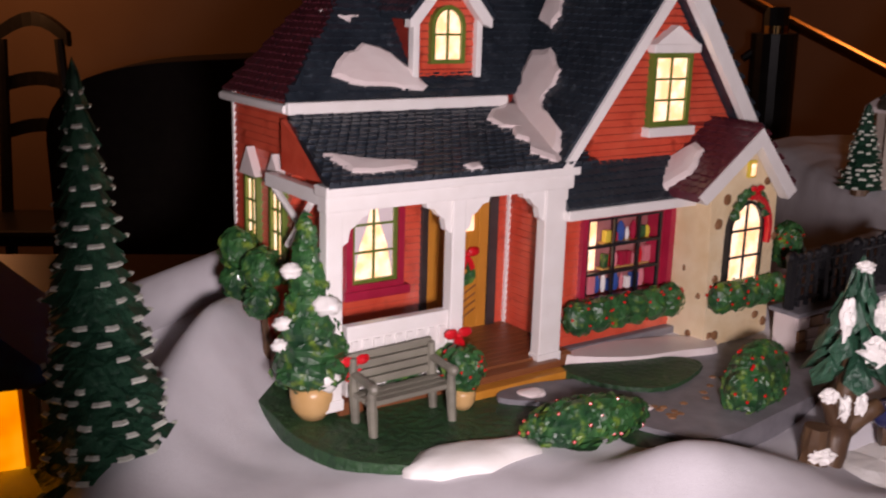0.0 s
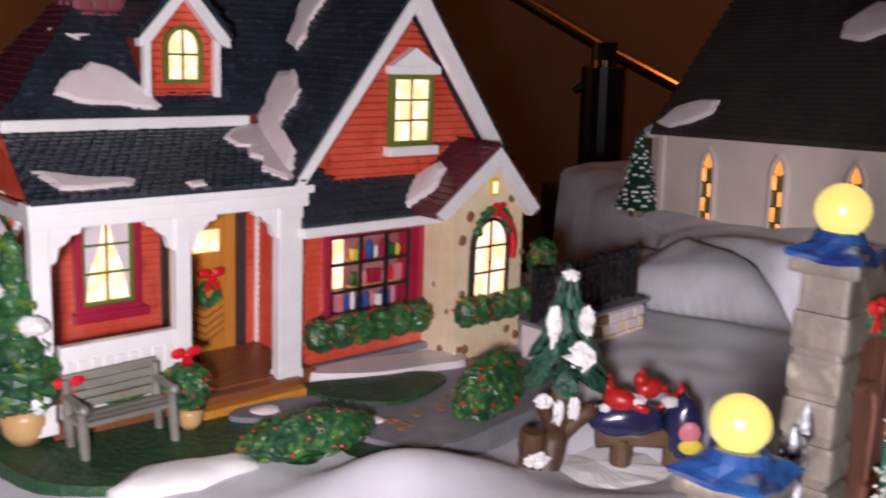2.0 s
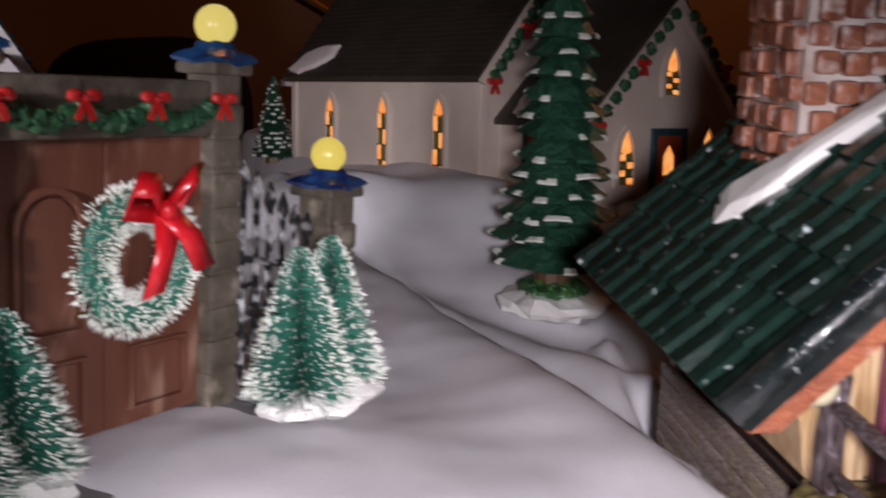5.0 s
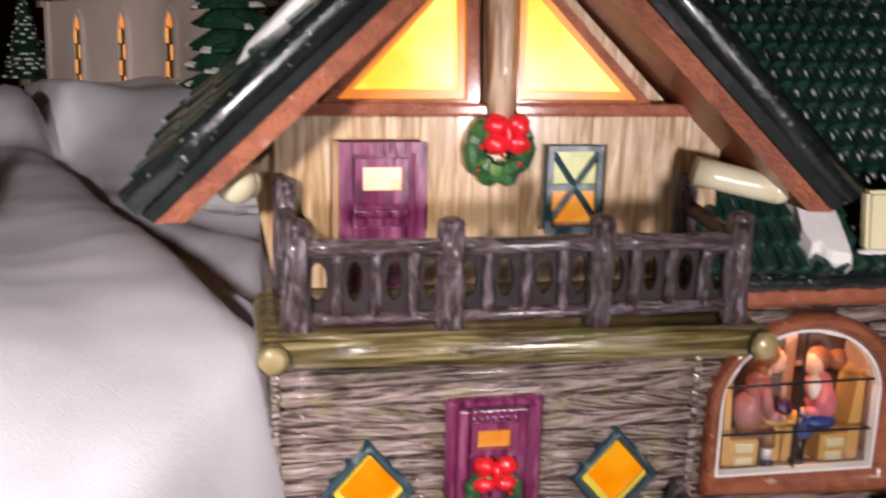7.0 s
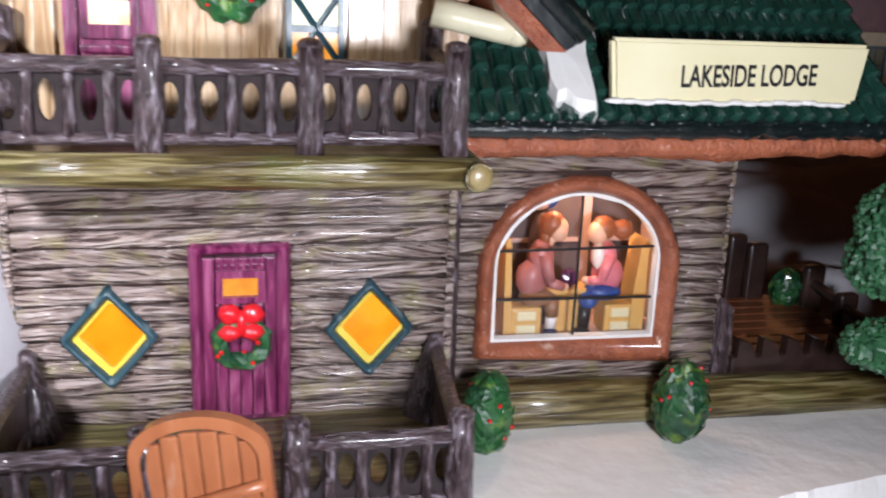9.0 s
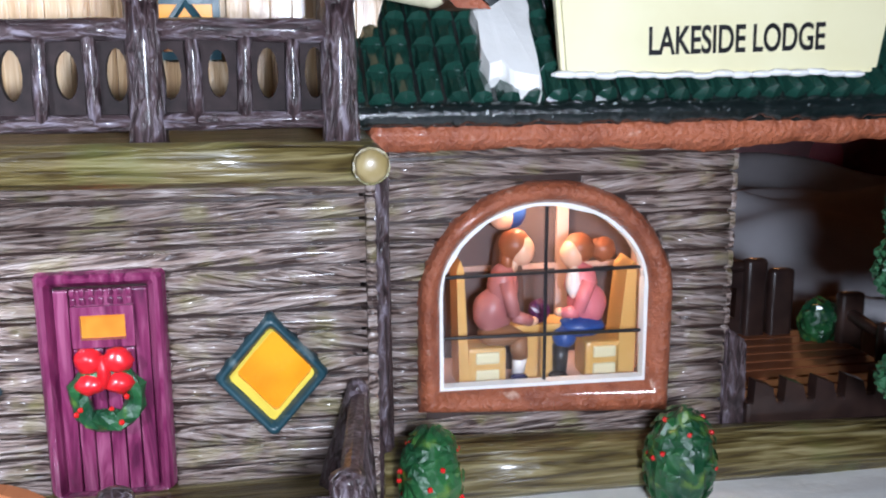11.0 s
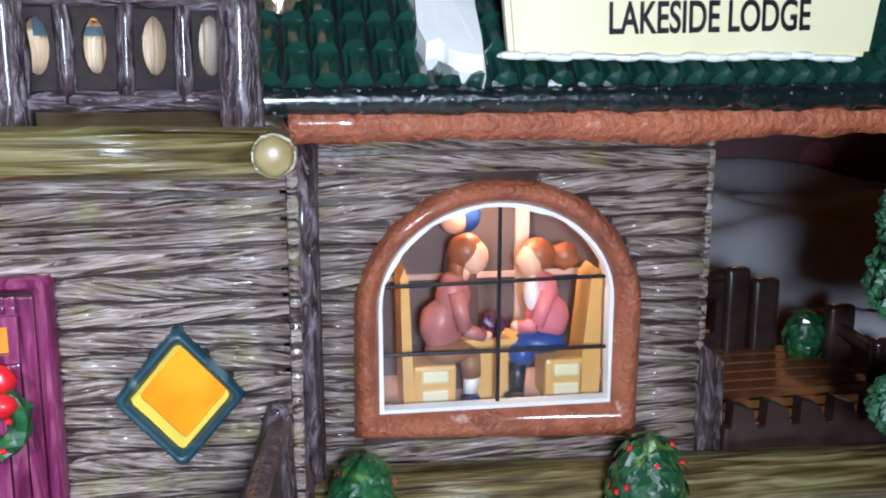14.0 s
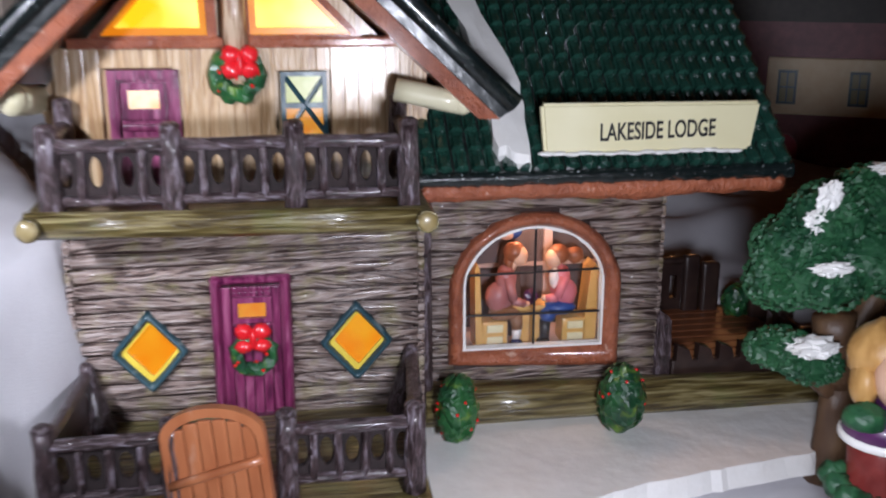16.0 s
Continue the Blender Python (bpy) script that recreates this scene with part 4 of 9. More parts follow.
def lodge_upper():
    Y = 0.0045
    # gable wall behind the boards
    bm = bm_new()
    prism(bm, [(-0.0485, 0.0856), (0.050, 0.0856), (0.058, 0.112), (0.0, 0.168), (-0.0535, 0.112)], Y + 0.001, 0.10)
    g = part("gable_wall", bm, "tanboard", lodge, "tan boarded gable wall")
    # upright boards
    x = -0.0485
    i = 0
    while x < 0.054:
        w = 0.0040
        top = 0.1250
        lim = 0.108 + 0.93 * (0.071 - abs(x + w / 2))
        bot = 0.0858
        runs = [(bot, min(top, lim))]
        if -0.0345 < x + w / 2 < -0.0150:
            runs = [(0.1195, min(top, lim))]
        if 0.0115 < x + w / 2 < 0.0285:
            runs = [(bot, 0.0985), (0.1182, min(top, lim))]
        for a, b in runs:
            if b - a > 0.001:
                bm = bm_new()
                box(bm, x, x + w, Y - 0.001 - random.uniform(0, 0.0003), Y + 0.0015, a, b, 0.0002)
                part("board", bm, "tanboard", g)
        x += w
    # upper door
    bm = bm_new()
    ring_wall(bm, [(-0.0344, 0.0858), (-0.0150, 0.0858), (-0.0150, 0.1190), (-0.0344, 0.1190)], [(-0.0318, 0.0862), (-0.0176, 0.0862), (-0.0176, 0.1164), (-0.0318, 0.1164)], Y - 0.0024, Y + 0.001)
    d = part("balcony_door", bm, "purple", lodge, "plum-purple balcony door with a lit pane")
    bm = bm_new()
    box(bm, -0.0318, -0.0176, Y - 0.0008, Y + 0.001, 0.0862, 0.1164)
    box(bm, -0.0308, -0.0192, Y - 0.0018, Y, 0.0875, 0.1000, 0.0004)
    box(bm, -0.0312, -0.0188, Y - 0.0022, Y, 0.1020, 0.1038, 0.0005)
    ring_wall(bm, [(-0.0310, 0.1052), (-0.0190, 0.1052), (-0.0190, 0.1154), (-0.0310, 0.1154)], [(-0.0292, 0.1082), (-0.0206, 0.1082), (-0.0206, 0.1134), (-0.0292, 0.1134)], Y - 0.002, Y)
    part("door_leaf", bm, "purple", d)
    bm = bm_new()
    box(bm, -0.0293, -0.0205, Y - 0.0014, Y - 0.0006, 0.1080, 0.1136)
    part("pane", bm, "winwarm", d, "glowing pane")
    # upper window with crossed bars
    bm = bm_new()
    ring_wall(bm, [(0.0131, 0.0975), (0.0263, 0.0975), (0.0263, 0.1180), (0.0131, 0.1180)], [(0.0145, 0.0990), (0.0250, 0.0990), (0.0250, 0.1167), (0.0145, 0.1167)], Y - 0.0022, Y + 0.001)
    w = part("balcony_window", bm, "teal", lodge, "small teal-framed window with crossed bars")
    bm = bm_new()
    box(bm, 0.0142, 0.0258, Y - 0.0008, Y, 0.1083, 0.1170)
    part("pane", bm, "winpale", w, "pale greenish lit pane")
    bm = bm_new()
    box(bm, 0.0142, 0.0258, Y - 0.0008, Y, 0.1, 0.1083)
    part("pane", bm, "winorange", w, "orange lit pane")
    bm = bm_new()
    box(bm, 0.0142, 0.0258, Y - 0.0016, Y - 0.0004, 0.1075, 0.1091)
    for a, b in (((0.0142, 0.1168), (0.02, 0.1085)), ((0.0258, 0.1168), (0.02, 0.1085)), ((0.0142, 0.1), (0.02, 0.1082)), ((0.0258, 0.1), (0.02, 0.1082))):
        rod(bm, (a[0], Y - 0.001, a[1]), (b[0], Y - 0.001, b[1]), 0.0008, None, 6)
    part("window_grid", bm, "teal", w)
    # sill beam, king post, tie
    bm = bm_new()
    box(bm, -0.0440, 0.0470, Y - 0.0038, Y + 0.001, 0.1248, 0.1278, 0.0008)
    part("tie_beam", bm, "terracotta", g)
    bm = bm_new()
    rod(bm, (0.0012, Y - 0.003, 0.1240), (0.0002, Y - 0.003, 0.172), 0.0034, 0.0036, 12, 0.08)
    part("king_post", bm, "kingwood", g, smooth=True)
    for sx, pts in ((-1, [(-0.0352, 0.1284), (-0.0065, 0.1284), (-0.0075, 0.1585)]), (1, [(0.0052, 0.1284), (0.0335, 0.1284), (0.0045, 0.1575)])):
        cx, cz = sum(p[0] for p in pts) / 3, sum(p[1] for p in pts) / 3
        out = [(cx + (x - cx) * 1.28, cz + (z - cz) * 1.28) for x, z in pts]
        bm = bm_new()
        ring_wall(bm, out, pts, Y - 0.003, Y + 0.001)
        t = part("gable_window", bm, "terracotta", lodge, "triangular gable window glowing yellow")
        bm = bm_new()
        prism(bm, pts, Y - 0.0008, Y)
        part("pane", bm, "winhot", t)
        # Deeper yellow ring paints in the bulb's glow fading towards the pane's edge.
        bm = bm_new()
        ring_wall(bm, pts, [(cx + (x - cx) * 0.80, cz + (z - cz) * 0.80) for x, z in pts], Y - 0.0018, Y - 0.0006)
        part("pane_rim", bm, "winyellow", t)
    # wreath
    bm = bm_new()
    torus(bm, (0.0012, Y - 0.0032, 0.1176), 0.0056, 0.0026, 28, 8, 0.3)
    wr = part("wreath", bm, "hedge", lodge, "green wreath with a red bow")
    bm = bm_new()
    for dx in (-1, 1):
        for zz in (0.1232, 0.1192):
            ball(bm, (0.0022 + dx * 0.0025, Y - 0.0055, zz), (0.0028, 0.0024, 0.0025), 14, 10, 0.25, 2)
    ball(bm, (0.0022, Y - 0.0062, 0.1210), (0.0013, 0.0020, 0.0036), 12, 8)
    part("bow", bm, "ribbon", wr, smooth=True)
    bm = bm_new()
    berries(bm, (0.0012, Y - 0.0050, 0.1170), (0.0066, 0.0012, 0.0062), 12, 0.0006, 9)
    part("berry_cluster", bm, "berry", wr)
    # purlin ends
    for a, b, r in (((-0.0565, -0.0110, 0.1128), (-0.0540, 0.012, 0.1105), 0.0044), ((0.045, -0.006, 0.1135), (0.0635, -0.010, 0.1098), 0.0034)):
        bm = bm_new()
        rod(bm, a, b, r, r * 0.95, 12, 0.05)
        ball(bm, a if a[0] < 0 else b, r * 0.98, 12, 8)
        part("purlin", bm, "creamlog", g, "cream log end", True)


def lodge_roof():
    ya, yb = -0.0195, 0.105
    S = 0.954
    for sgn in (-1, 1):
        bm = bm_new()
        ex, ez, rz = 0.0765 * sgn, 0.1095, 0.1825
        pts = [(ex, ez), (0, rz), (0, rz - 0.0078), (ex * 0.945, ez - 0.0028)]
        prism(bm, pts, ya, yb)
        roof = part("roof", bm, "tilebed", lodge, "dark green ridged roof, glossy black at the rim")
        bm = bm_new()
        prism(bm, [(ex * 0.948, ez - 0.0032), (0, rz - 0.0082), (0, rz - 0.0142), (ex * 0.87, ez - 0.0030)], ya + 0.0006, yb - 0.002)
        part("soffit", bm, "terracotta", roof, "orange-brown soffit board")
        # rows of long tiles running up the slope
        n = 12
        for j in range(n):
            y = ya + 0.001 + (yb - ya - 0.002) * j / n
            w = (yb - ya) / n
            k = 9
            for i in range(k):
                t0, t1 = i / k, (i + 1) / k + 0.03
                bm = bm_new()
                P = lambda t, yy, h: bm.verts.new((ex * (1 - t) - sgn * h * -0.69, yy, ez + (rz - ez) * t + h * 0.72))
                ra, rb = 0.0029 + random.uniform(-0.0006, 0.0006), 0.0016
                lo = [P(t0, y + w * q, h) for q, h in ((0.04, 0.0002), (0.25, ra), (0.75, ra), (0.96, 0.0002))]
                hi = [P(t1, y + w * q, h) for q, h in ((0.04, -0.0002), (0.25, rb), (0.75, rb), (0.96, -0.0002))]
                for q in range(3):
                    bm.faces.new((lo[q], lo[q + 1], hi[q + 1], hi[q]))
                bm.faces.new(lo[::-1])
                part("tile", bm, "ribtile", roof)
        # rounded rim along the front
        bm = bm_new()
        rod(bm, (ex, ya + 0.001, ez + 0.0005), (0, ya + 0.001, rz + 0.0005), 0.0032, 0.0032, 12, 0.14)
        part("rim", bm, "drip", roof, smooth=True)
    # chimney
    bm = bm_new()
    box(bm, -0.038, -0.018, 0.0475, 0.0795, 0.13, 0.25)
    ch = part("chimney", bm, "mortar", lodge, "rust-red brick chimney with white mortar and snow")
    rnd = random.Random(8)
    for face in range(3):
        for r in range(17):
            n = 4 if face == 0 else 3
            for c in range(n):
                bm = bm_new()
                z = 0.136 + r * 0.0065 + rnd.uniform(-0.0007, 0.0007)
                off = 0.3 * (r % 2)
                if face == 0:
                    x0, x1 = -0.0394 - rnd.uniform(0, 0.0026), -0.0375
                    ya2 = 0.0477 + (c + off) * 0.0318 / 4
                    box(bm, x0, x1, ya2, min(ya2 + 0.0070, 0.0797), z, z + 0.0056, 0.0009)
                elif face == 1:
                    xa = -0.0382 + (c + off) * 0.0202 / 3
                    box(bm, xa, min(xa + 0.0060, -0.0178), 0.0458 - rnd.uniform(0, 0.0024), 0.0478, z, z + 0.0056, 0.0012)
                else:
                    ya2 = 0.0477 + (c + off) * 0.0318 / 3
                    box(bm, -0.0182, -0.0168, ya2, min(ya2 + 0.0096, 0.0797), z, z + 0.0056, 0.0009)
                part("brick", bm, "rustbrick", ch)
    bm = bm_new()
    e = Vector((0.7235, 0, 0.6903))
    patch(bm, (-0.0765, 0, 0.1095), (0, -1, 0), (0.7235, 0, 0.6903), [(-0.062, 0.036), (-0.052, 0.050), (-0.045, 0.062), (-0.036, 0.083), (-0.028, 0.092), (-0.024, 0.082), (-0.036, 0.060), (-0.040, 0.040), (-0.050, 0.030)], 0.0042)
    part("snow_patch", bm, "snowwhite", ch, "white snow at the chimney foot")


def lodge_wing():
    Y = 0.0175
    x0, x1 = 0.0572, 0.1365
    outer = [(x + random.uniform(-0.0002, 0.0002), z + random.uniform(-0.0002, 0.0002) - (0.06 * (x - 0.094) if z < 0.03 else 0)) for x, z in arch(0.0647, 0.1233, 0.0178, 0.0440, 0.0708, 26)]
    inner = [(x, z - (0.01 * (x - 0.094) if z < 0.03 else 0)) for x, z in arch(0.0697, 0.1177, 0.0238, 0.0455, 0.0660, 26)]
    # wall with the opening left free
    def spans(z):
        if z < 0.0165 or z > 0.0695:
            return [(x0, x1)]
        if z < 0.044:
            a, b = 0.0665, 0.1233
        else:
            k = math.sqrt(max(0, 1 - ((z - 0.044) / 0.026) ** 2))
            a, b = 0.0949 - 0.0284 * k, 0.0949 + 0.0284 * k
        return [(x0, a), (b, x1)]
    bm = bm_new()
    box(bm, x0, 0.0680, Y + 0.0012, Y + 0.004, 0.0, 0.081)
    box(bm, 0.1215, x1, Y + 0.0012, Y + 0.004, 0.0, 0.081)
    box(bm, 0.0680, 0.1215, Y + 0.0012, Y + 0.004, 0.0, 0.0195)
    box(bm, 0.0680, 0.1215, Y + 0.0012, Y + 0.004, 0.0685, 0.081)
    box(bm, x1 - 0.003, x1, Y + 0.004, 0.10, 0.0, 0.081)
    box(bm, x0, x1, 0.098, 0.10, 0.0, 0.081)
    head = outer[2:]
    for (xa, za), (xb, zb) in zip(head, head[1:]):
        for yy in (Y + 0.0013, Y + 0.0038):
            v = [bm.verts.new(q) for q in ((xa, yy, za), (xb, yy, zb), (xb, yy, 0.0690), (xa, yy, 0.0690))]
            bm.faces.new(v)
    # Near-black backing here too, to darken the gaps between planks.
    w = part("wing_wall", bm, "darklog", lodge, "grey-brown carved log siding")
    plank_rows(w, 0.004, 0.0805, 0.0044, spans, Y + 0.0012, 0.0021, "log", 11)
    for i in range(17):
        bm = bm_new()
        z = 0.004 + i * 0.0045
        box(bm, x1 - 0.0004, x1 + 0.0018, Y, 0.10, z + 0.0001, z + 0.0043, 0.0009)
        part("plank", bm, "log", w)
    # arched window
    bm = bm_new()
    moulded(bm, outer, inner, Y, 0.0034, 0.004)
    win = part("arched_window", bm, "terracotta", lodge, "arched picture window in an orange-brown frame with two seated figures inside", True)
    bm = bm_new()
    ring_wall(bm, inner, [((x - 0.09375) * 0.965 + 0.09375 + random.uniform(-0.0003, 0.0003), (z - 0.044) * 0.955 + 0.044 + random.uniform(-0.0003, 0.0003)) for x, z in inner], Y - 0.0002, Y + 0.003)
    part("inner_rim", bm, "snowwhite", win, "white painted inner rim")
    bm = bm_new()
    prism(bm, [((x - 0.09375) * 0.97 + 0.09375, (z - 0.044) * 0.97 + 0.044) for x, z in inner], Y + 0.0022, Y + 0.0026)
    gl = part("glass_pane", bm, "glass", win)
    gl.visible_shadow = False
    for a, b in (((0.0942, 0.0235), (0.0942, 0.0660)), ((0.0700, 0.0356), (0.1180, 0.0350)), ((0.0712, 0.0495), (0.1172, 0.0500))):
        bm = bm_new()
        rod(bm, (a[0], Y + 0.0018, a[1]), (b[0], Y + 0.0018, b[1]), 0.00042, None, 8)
        part("glazing_bar", bm, "black", win)
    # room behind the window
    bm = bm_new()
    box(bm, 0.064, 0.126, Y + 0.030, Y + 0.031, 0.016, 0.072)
    part("room_back", bm, "room_shade", win, "interior wall, its dimness put in a dark colour")
    bm = bm_new()
    box(bm, 0.064, 0.126, Y + 0.0045, Y + 0.030, 0.0200, 0.0215)
    box(bm, 0.064, 0.0650, Y + 0.0045, Y + 0.030, 0.0215, 0.072)
    box(bm, 0.125, 0.126, Y + 0.0045, Y + 0.030, 0.0215, 0.072)
    box(bm, 0.064, 0.126, Y + 0.0045, Y + 0.030, 0.072, 0.073)
    part("room_lining", bm, "inwall", win)
    bm = bm_new()
    box(bm, 0.1045, 0.1075, Y + 0.0280, Y + 0.0295, 0.0215, 0.07)
    box(bm, 0.069, 0.1240, Y + 0.0285, Y + 0.0297, 0.0440, 0.0452)
    part("wall_trim", bm, "inwall", win)
    return Y


def lodge_wing_roof():
    S = 0.908
    ye, ze = -0.0095, 0.0895
    yr = 0.070
    zr = ze + S * (yr - ye)
    x0, x1 = 0.047, 0.1665
    bm = bm_new()
    for y_sign in (0, 1):
        if y_sign == 0:
            prof = [(ye, ze), (yr, zr), (yr, zr - 0.006), (ye + 0.001, ze - 0.0045)]
        else:
            prof = [(yr, zr), (0.135, zr - 0.06), (0.134, zr - 0.066), (yr, zr - 0.006)]
        a = [bm.verts.new((x0, y, z)) for y, z in prof]
        b = [bm.verts.new((x1, y, z)) for y, z in prof]
        bm.faces.new(a)
        bm.faces.new(b[::-1])
        for i in range(4):
            bm.faces.new((a[i], b[i], b[(i + 1) % 4], a[(i + 1) % 4]))
    roof = part("wing_roof", bm, "tilebed", lodge, "dark green glossy tiled roof")
    bm = bm_new()
    rows, k = [], 60
    for i in range(k + 1):
        xa = 0.0525 + (0.1650 - 0.0525) * i / k
        w = 0.0007 * noise.noise(Vector((xa * 120, 5, 0))) + 0.0005 * noise.noise(Vector((xa * 420, 8, 0)))
        dip = 0.0012 * math.exp(-((xa - 0.118) / 0.012) ** 2)
        rows.append([bm.verts.new(q) for q in ((xa, ye + 0.0012, ze - 0.0030), (xa, ye + 0.0004 + w, ze - 0.0064), (xa, ye + 0.0022, ze - 0.0088 + w - dip), (xa, ye + 0.0285, ze - 0.0084), (xa, ye + 0.0285, ze - 0.0030))])
    for p, q in zip(rows, rows[1:]):
        for j in range(5):
            bm.faces.new((p[j], q[j], q[(j + 1) % 5], p[(j + 1) % 5]))
    bm.faces.new(rows[0][::-1])
    bm.faces.new(rows[-1])
    part("fascia", bm, "terracotta", roof, "orange-brown eave board", True)
    # tiles, one object each on one mesh
    eu, ev = Vector((1, 0, 0)), Vector((0, 1, S)).normalized()
    en = eu.cross(ev)
    tw, th = 0.00478, 0.0072
    bm = bm_new()
    prof = ((0.06, 0.0001), (0.22, 0.0019), (0.5, 0.0026), (0.78, 0.0019), (0.94, 0.0001))
    lo = [bm.verts.new(eu * (tw * q) + ev * (0.0008 * abs(q - 0.5) * 2) + en * (h * 1.25)) for q, h in prof]
    hi = [bm.verts.new(eu * (tw * q) + ev * (th * 1.08) + en * (h * 0.4 - 0.0001)) for q, h in prof]
    dn = [bm.verts.new(eu * (tw * q) + ev * (0.0008 * abs(q - 0.5) * 2) - en * 0.0004) for q, h in prof]
    for q in range(4):
        bm.faces.new((lo[q], lo[q + 1], hi[q + 1], hi[q]))
        bm.faces.new((dn[q], dn[q + 1], lo[q + 1], lo[q]))
    me = finish(bm, "tile", "tile")
    o = Vector((x0, ye, ze))
    rest = bm_new()
    n = 0
    for r in range(15):
        v = r * th
        for c in range(25):
            x = x0 + c * tw
            yy = ye + v * ev.y
            # the gable roof of the main block hides the rest
            zz = ze + v * ev.z
            if (zz > 0.106 and x < 0.0765 - (zz - 0.1095) * 1.05 - 0.006) or yy > yr - 0.004:
                continue
            if n < 290:
                ob = new("tile", me)
                ob.parent = roof
                ob.location = o + Vector((c * tw + random.uniform(-0.0002, 0.0002), 0, 0)) + ev * (v + random.uniform(-0.0004, 0.0004)) + en * 0.0002
                n += 1
            else:
                bmr = rest.verts
                base = o + Vector((c * tw, 0, 0)) + ev * v
                vs = [bmr.new(base + w.co) for w in me.vertices]
                for p in me.polygons:
                    rest.faces.new([vs[i] for i in p.vertices])
    t = part("upper_tiles", rest, "tile", roof)
    tagged(t, kind="stuff")
    # glossy drip edge under the lowest tiles
    bm = bm_new()
    k, seg = 160, 10
    rings = []
    for i in range(k + 1):
        xa = x0 + (x1 - x0) * i / k
        q = 1 + 0.35 * noise.noise(Vector((xa * 160, 2, 0))) + 0.4 * noise.noise(Vector((xa * 520, 4, 0)))
        rings.append([bm.verts.new((xa, ye - 0.0001 + 0.0019 * math.cos(a), ze - 0.0014 + 0.0022 * q * math.sin(a) - 0.0004 * q)) for a in (j * math.tau / seg for j in range(seg))])
    for a, b in zip(rings, rings[1:]):
        for j in range(seg):
            bm.faces.new((a[j], a[(j + 1) % seg], b[(j + 1) % seg], b[j]))
    bm.faces.new(rings[0][::-1])
    bm.faces.new(rings[-1])
    part("drip_edge", bm, "drip", roof, "black glazed drip edge", smooth=True)
    # snow in the valley
    bm = bm_new()
    patch(bm, o, eu, ev, [(0.0275, 0.0035), (0.0300, 0.0045), (0.0320, 0.0015), (0.0345, 0.0008), (0.0375, 0.0002), (0.0380, 0.016), (0.0378, 0.030), (0.032, 0.060), (0.016, 0.110), (0.006, 0.110), (0.020, 0.070), (0.0270, 0.036), (0.0262, 0.020)], 0.0050, 0.95)
    part("snow_patch", bm, "snowwhite", roof, "white snow lying in the roof valley")
    # sign board
    bm = bm_new()
    prism(bm, [(0.0880, 0.0945), (0.1520, 0.0944), (0.1542, 0.1088), (0.0865, 0.1092)], -0.0105, -0.0070)
    bmesh.ops.bevel(bm, geom=list(bm.edges), offset=0.0009, segments=2, affect="EDGES")
    sign = part("sign_board", bm, "cream", lodge, "cream sign board reading LAKESIDE LODGE in black capitals")
    cu = bpy.data.curves.new("lettering", "FONT")
    cu.body = "LAKESIDE LODGE"
    cu.size, cu.align_x, cu.align_y, cu.extrude, cu.offset = 0.0072, "CENTER", "CENTER", 0.00005, 0.00014
    tx = new("lettering", cu)
    tx.data.materials.append(M["black"])
    tx.parent = sign
    tx.location = (0.1222, -0.01062, 0.1007)
    tx.rotation_euler = (radians(90), radians(-1.3), 0)
    tx.scale = (0.635, 1.0, 1.0)
    bm = bm_new()
    for i in range(16):
        ball(bm, (0.0885 + i * 0.0039, -0.0100, 0.0944 + random.uniform(-0.0003, 0.0003)), (0.0027, 0.0012, 0.0007), 8, 5, 0.2)
    part("sign_snow", bm, "snowwhite", sign)


